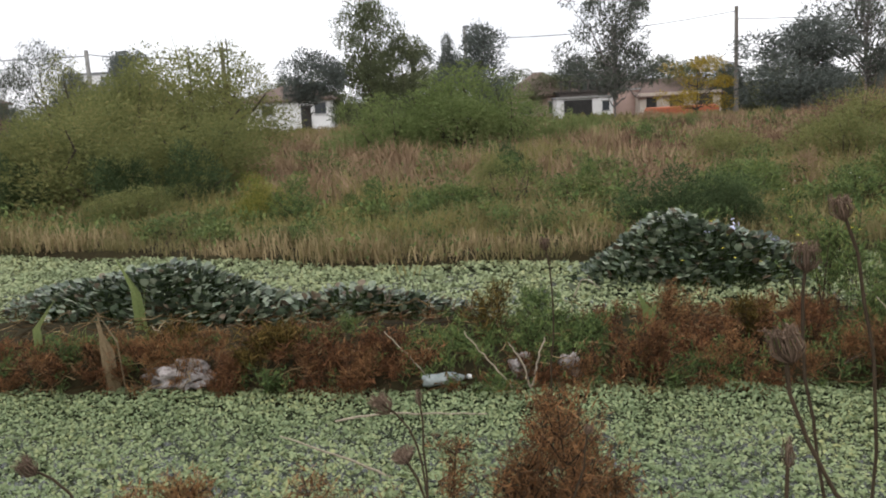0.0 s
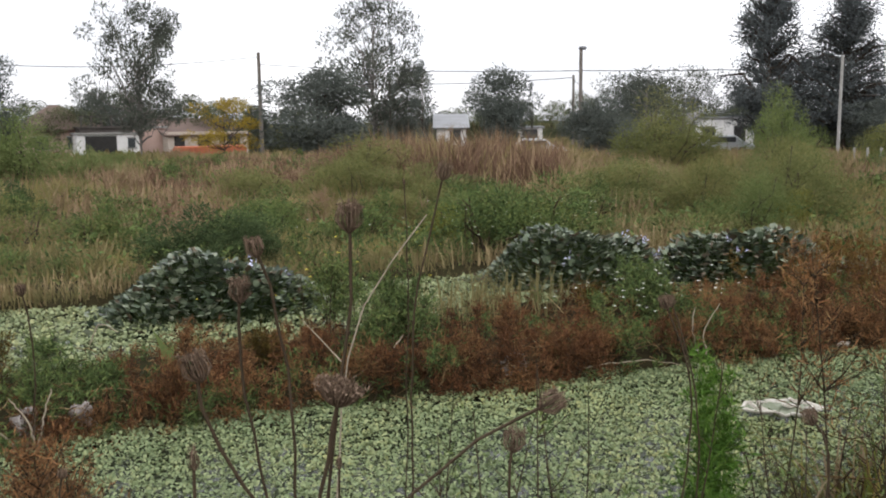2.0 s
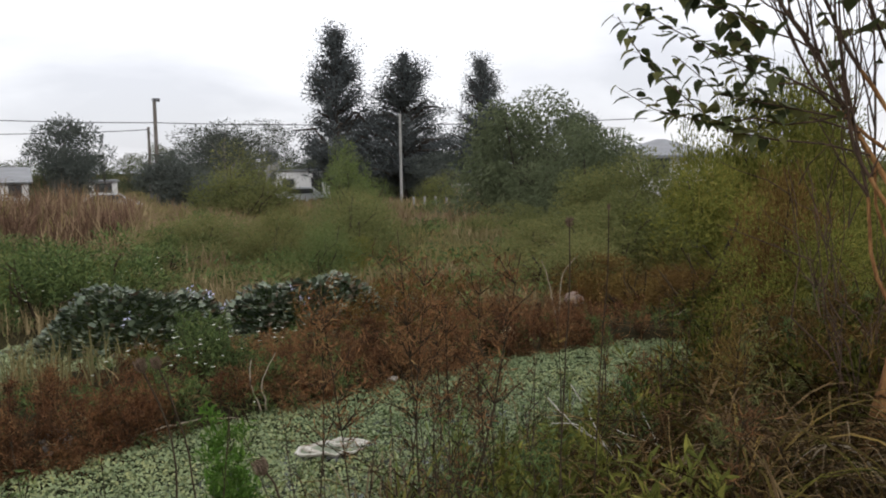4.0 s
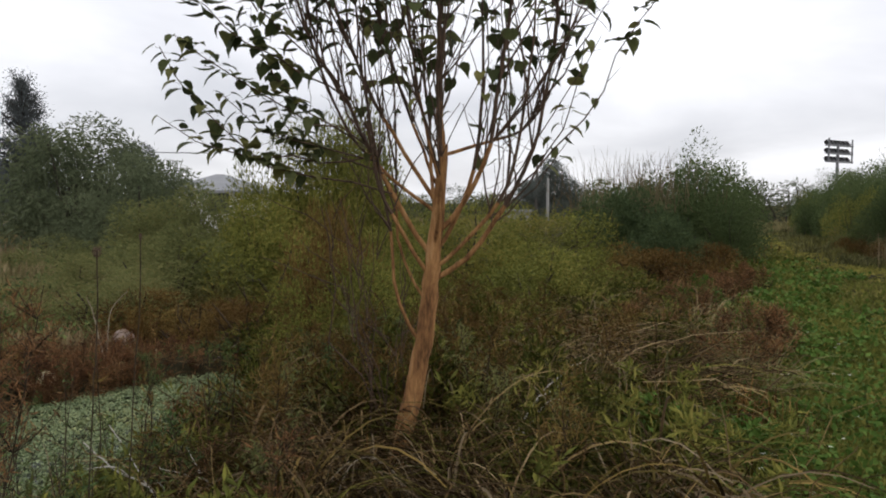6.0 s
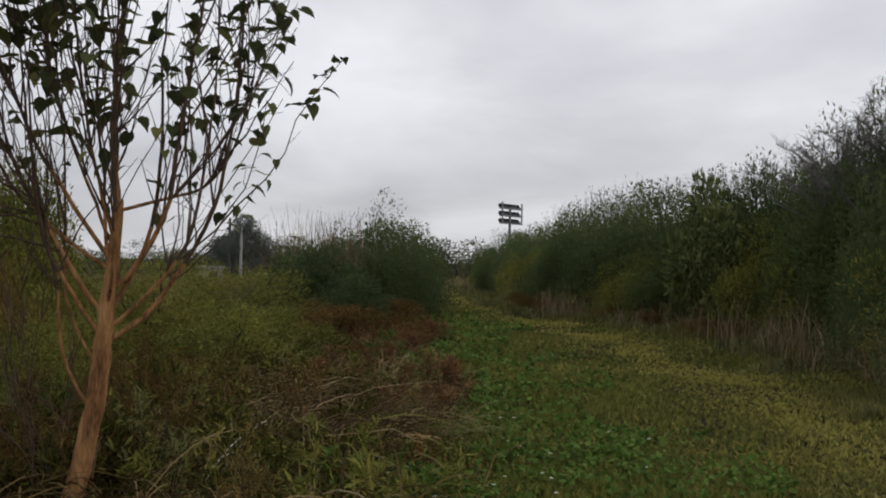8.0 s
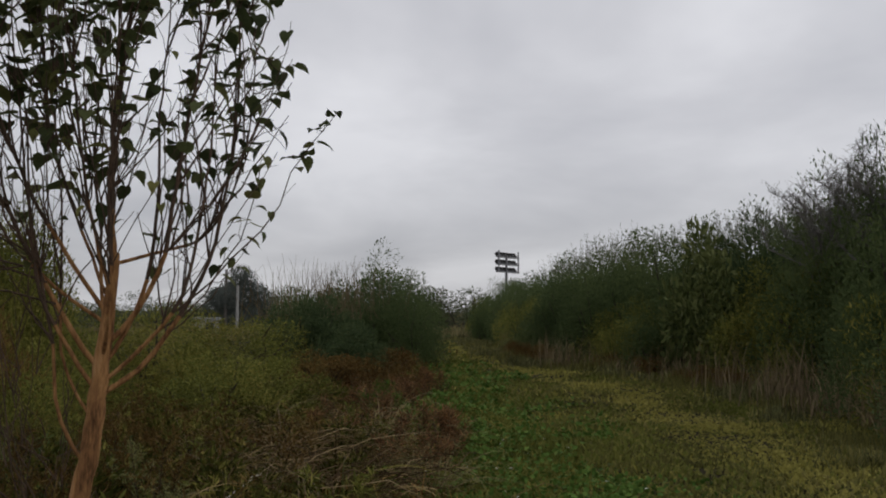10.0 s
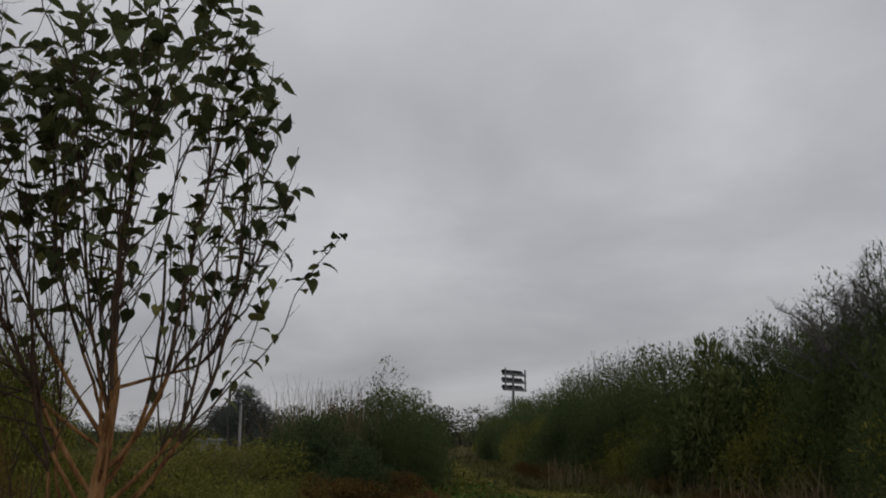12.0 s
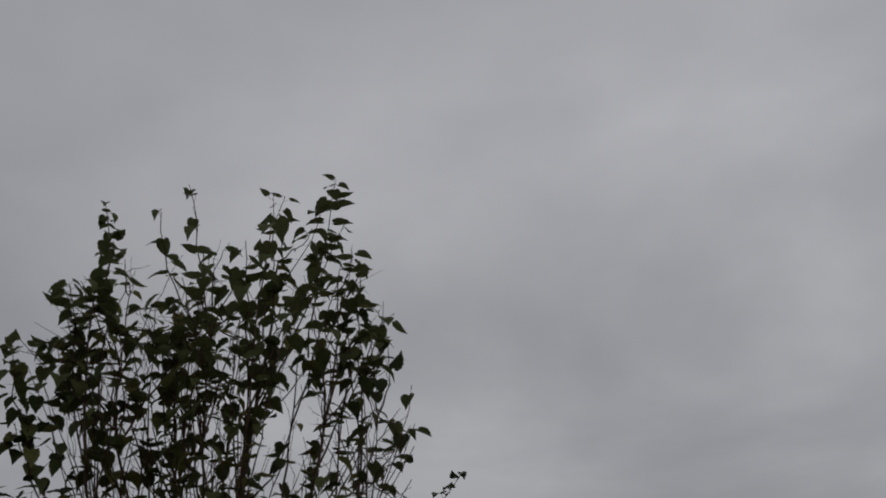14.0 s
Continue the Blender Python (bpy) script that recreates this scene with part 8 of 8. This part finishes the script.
# ---- bare willow twigs over the thicket ----
def twig_tree(at, h, spread, n, label, seed):
    g = np.random.default_rng(seed)
    ob = thing("bare_tree", label, "tree", (*at, float(ground_z(*at)) - 0.05), 0, "bare trees by the thicket")
    part("trunk", tubes(curve((0, 0, 0), (0.1, 0, h * 0.62), 8, g, 0.02), np.linspace(0.09, 0.04, 8)[None], 8), BARK_GREY, ob)
    tw_a, tw_b = [], []
    for k in range(28):
        a = np.array((0.05, 0, h * g.uniform(0.35, 0.62)))
        ang, r = k * 2.4 + g.normal(0, 0.2), g.uniform(0.08, 0.85)
        b = np.array((np.cos(ang) * spread * r, np.sin(ang) * spread * r, h * (0.96 - 0.28 * r ** 1.5) * g.uniform(0.86, 1.0)))
        line = curve(a, b, 6, g, 0.05, 0.03)
        part("limb", tubes(line, np.linspace(0.02, 0.006, 6)[None], 5), BARK_GREY, ob)
        for _ in range(n // 28):
            k = g.uniform(1.2, 4.99)
            p = line[0, int(k)] * (1 - k % 1) + line[0, int(k) + 1] * (k % 1)
            q = g.uniform(0, 6.28)
            tw_a.append(p)
            tw_b.append(p + np.array((0.6 * np.cos(q), 0.6 * np.sin(q), g.uniform(-0.5, 0.8))) * g.uniform(0.12, 0.48))
    tagged(part("twig_mass", tubes(curve(np.array(tw_a), np.array(tw_b), 5, g, 0.05, 0.12), np.linspace(0.0044, 0.002, 5)[None], 3), BARK_GREY, ob), kind="stuff")
    return ob


twig_tree((15.2, -13.0), 5.2, 2.3, 3600, "leafless grey willow with curling twigs", 1)
twig_tree((13.3, -12.7), 5.5, 2.3, 4200, "leafless grey willow behind the thicket", 2)
n = 900
x = rng.uniform(15, 34, n)
y = np.interp(x, FOOT_X, FOOT_Y) - rng.uniform(1.6, 4.2, n)
top = np.interp(x, [14, 17, 21, 26, 31], [3.9, 3.7, 3.95, 3.75, 3.4])
a = np.stack([x, y, top - 0.45], -1)
b = a + np.stack([0.12 + rng.normal(0, 0.12, n), rng.normal(0, 0.12, n), rng.uniform(0.5, 1.1, n) * (0.75 + 0.35 * ripple(x, y, 1.3))], -1)
lines = curve(a, b, 5, rng, 0.04)
P = np.repeat(lines[:, 2:].reshape(-1, 3), 3, 0) + rng.normal(0, 0.02, (n * 9, 3))
stuff("thicket_plumes", cat([tubes(lines, np.array([[0.007, 0.006, 0.005, 0.004, 0.002]]), 3), leaves(P, rng.normal(0, 0.35, P.shape) + np.array((0, 0, 1.0)), 0.10, 0.017, rng)]), PLUME, "thin pale shoots standing above the thicket", "shoots")
n = 200
x, y = rng.normal(26.8, 0.9, n), rng.normal(-3.9, 0.9, n)
a = np.stack([x, y, np.full(n, 1.4)], -1)
b = a + np.stack([rng.normal(0, 0.35, n), rng.normal(0, 0.35, n), rng.uniform(0.8, 1.9, n)], -1)
stuff("thicket_plumes", tubes(curve(a, b, 4, rng, 0.04), np.array([[0.010, 0.008, 0.006, 0.003]]), 3), REED, "thin grey bare shoots above the bush", "shoots")


# ---- palms far off ----
def palm(at, top, label, seed):
    g = np.random.default_rng(seed)
    z0 = float(ground_z(*at)) - 0.05
    ob = thing("palm_tree", label, "palm", (*at, z0), 0, "trees behind the field")
    h = top - z0 - 0.8
    part("trunk", tubes(curve((0, 0, 0), (0.1, 0, h), 6, g, 0.01), np.linspace(0.2, 0.14, 6)[None], 8), BARK_DARK, ob)
    for k in range(18):
        a = k * 2.4
        e = g.uniform(0.1, 1.2)
        tip = np.array((np.cos(a) * 1.6, np.sin(a) * 1.6, h + 0.9 * e - 0.5))
        line = smooth_line([(0.1, 0, h), (0.1 + np.cos(a) * 0.8, np.sin(a) * 0.8, h + 0.75 * e + 0.25), tip], 10)
        P = np.repeat(line[1:], 4, 0)
        d = np.tile(np.array([(-np.sin(a), np.cos(a), -0.5), (np.sin(a), -np.cos(a), -0.5)]), (18, 1)) + g.normal(0, 0.2, (36, 3))
        part("frond", cat([tubes(line[None], np.linspace(0.03, 0.01, 10)[None], 4), leaves(P, d, 0.45, 0.06, g, BLADE)]), TREE_DARK_HAZED, ob)
    return ob


palm((-1.6, 57), 4.9, "feathery palm beside a dark tree", 1)
palm((-21.5, 62), 5.9, "dark palm above a white house", 2)

# ---- distant scrub closing the view ----
rng = np.random.default_rng(131)
far_bush = [shrub("distant dark olive scrub along the horizon", TREE_OLIVE, n=3500, length=0.10, width=0.5, up=0.3, lobes=20, name="distant_bush", seed=s) for s in (141, 142, 143)]
for k in range(84):
    a = radians(-32 + 170 * (k + rng.uniform(0, 1)) / 84)
    d = rng.uniform(88, 130) if k < 60 else rng.uniform(70, 100)
    x, y = d * math.sin(a), d * math.cos(a)
    ob = far_bush[k] if k < 3 else copy_thing(far_bush[k % 3], Matrix.Identity(4))
    ob.matrix_basis = pose(x, y, float(ground_z(x, y)) - 0.1, 0, 0, rng.uniform(0, 360)) @ Matrix.Diagonal((rng.uniform(3, 6), rng.uniform(3, 6), rng.uniform(2.2, 4.2), 1))
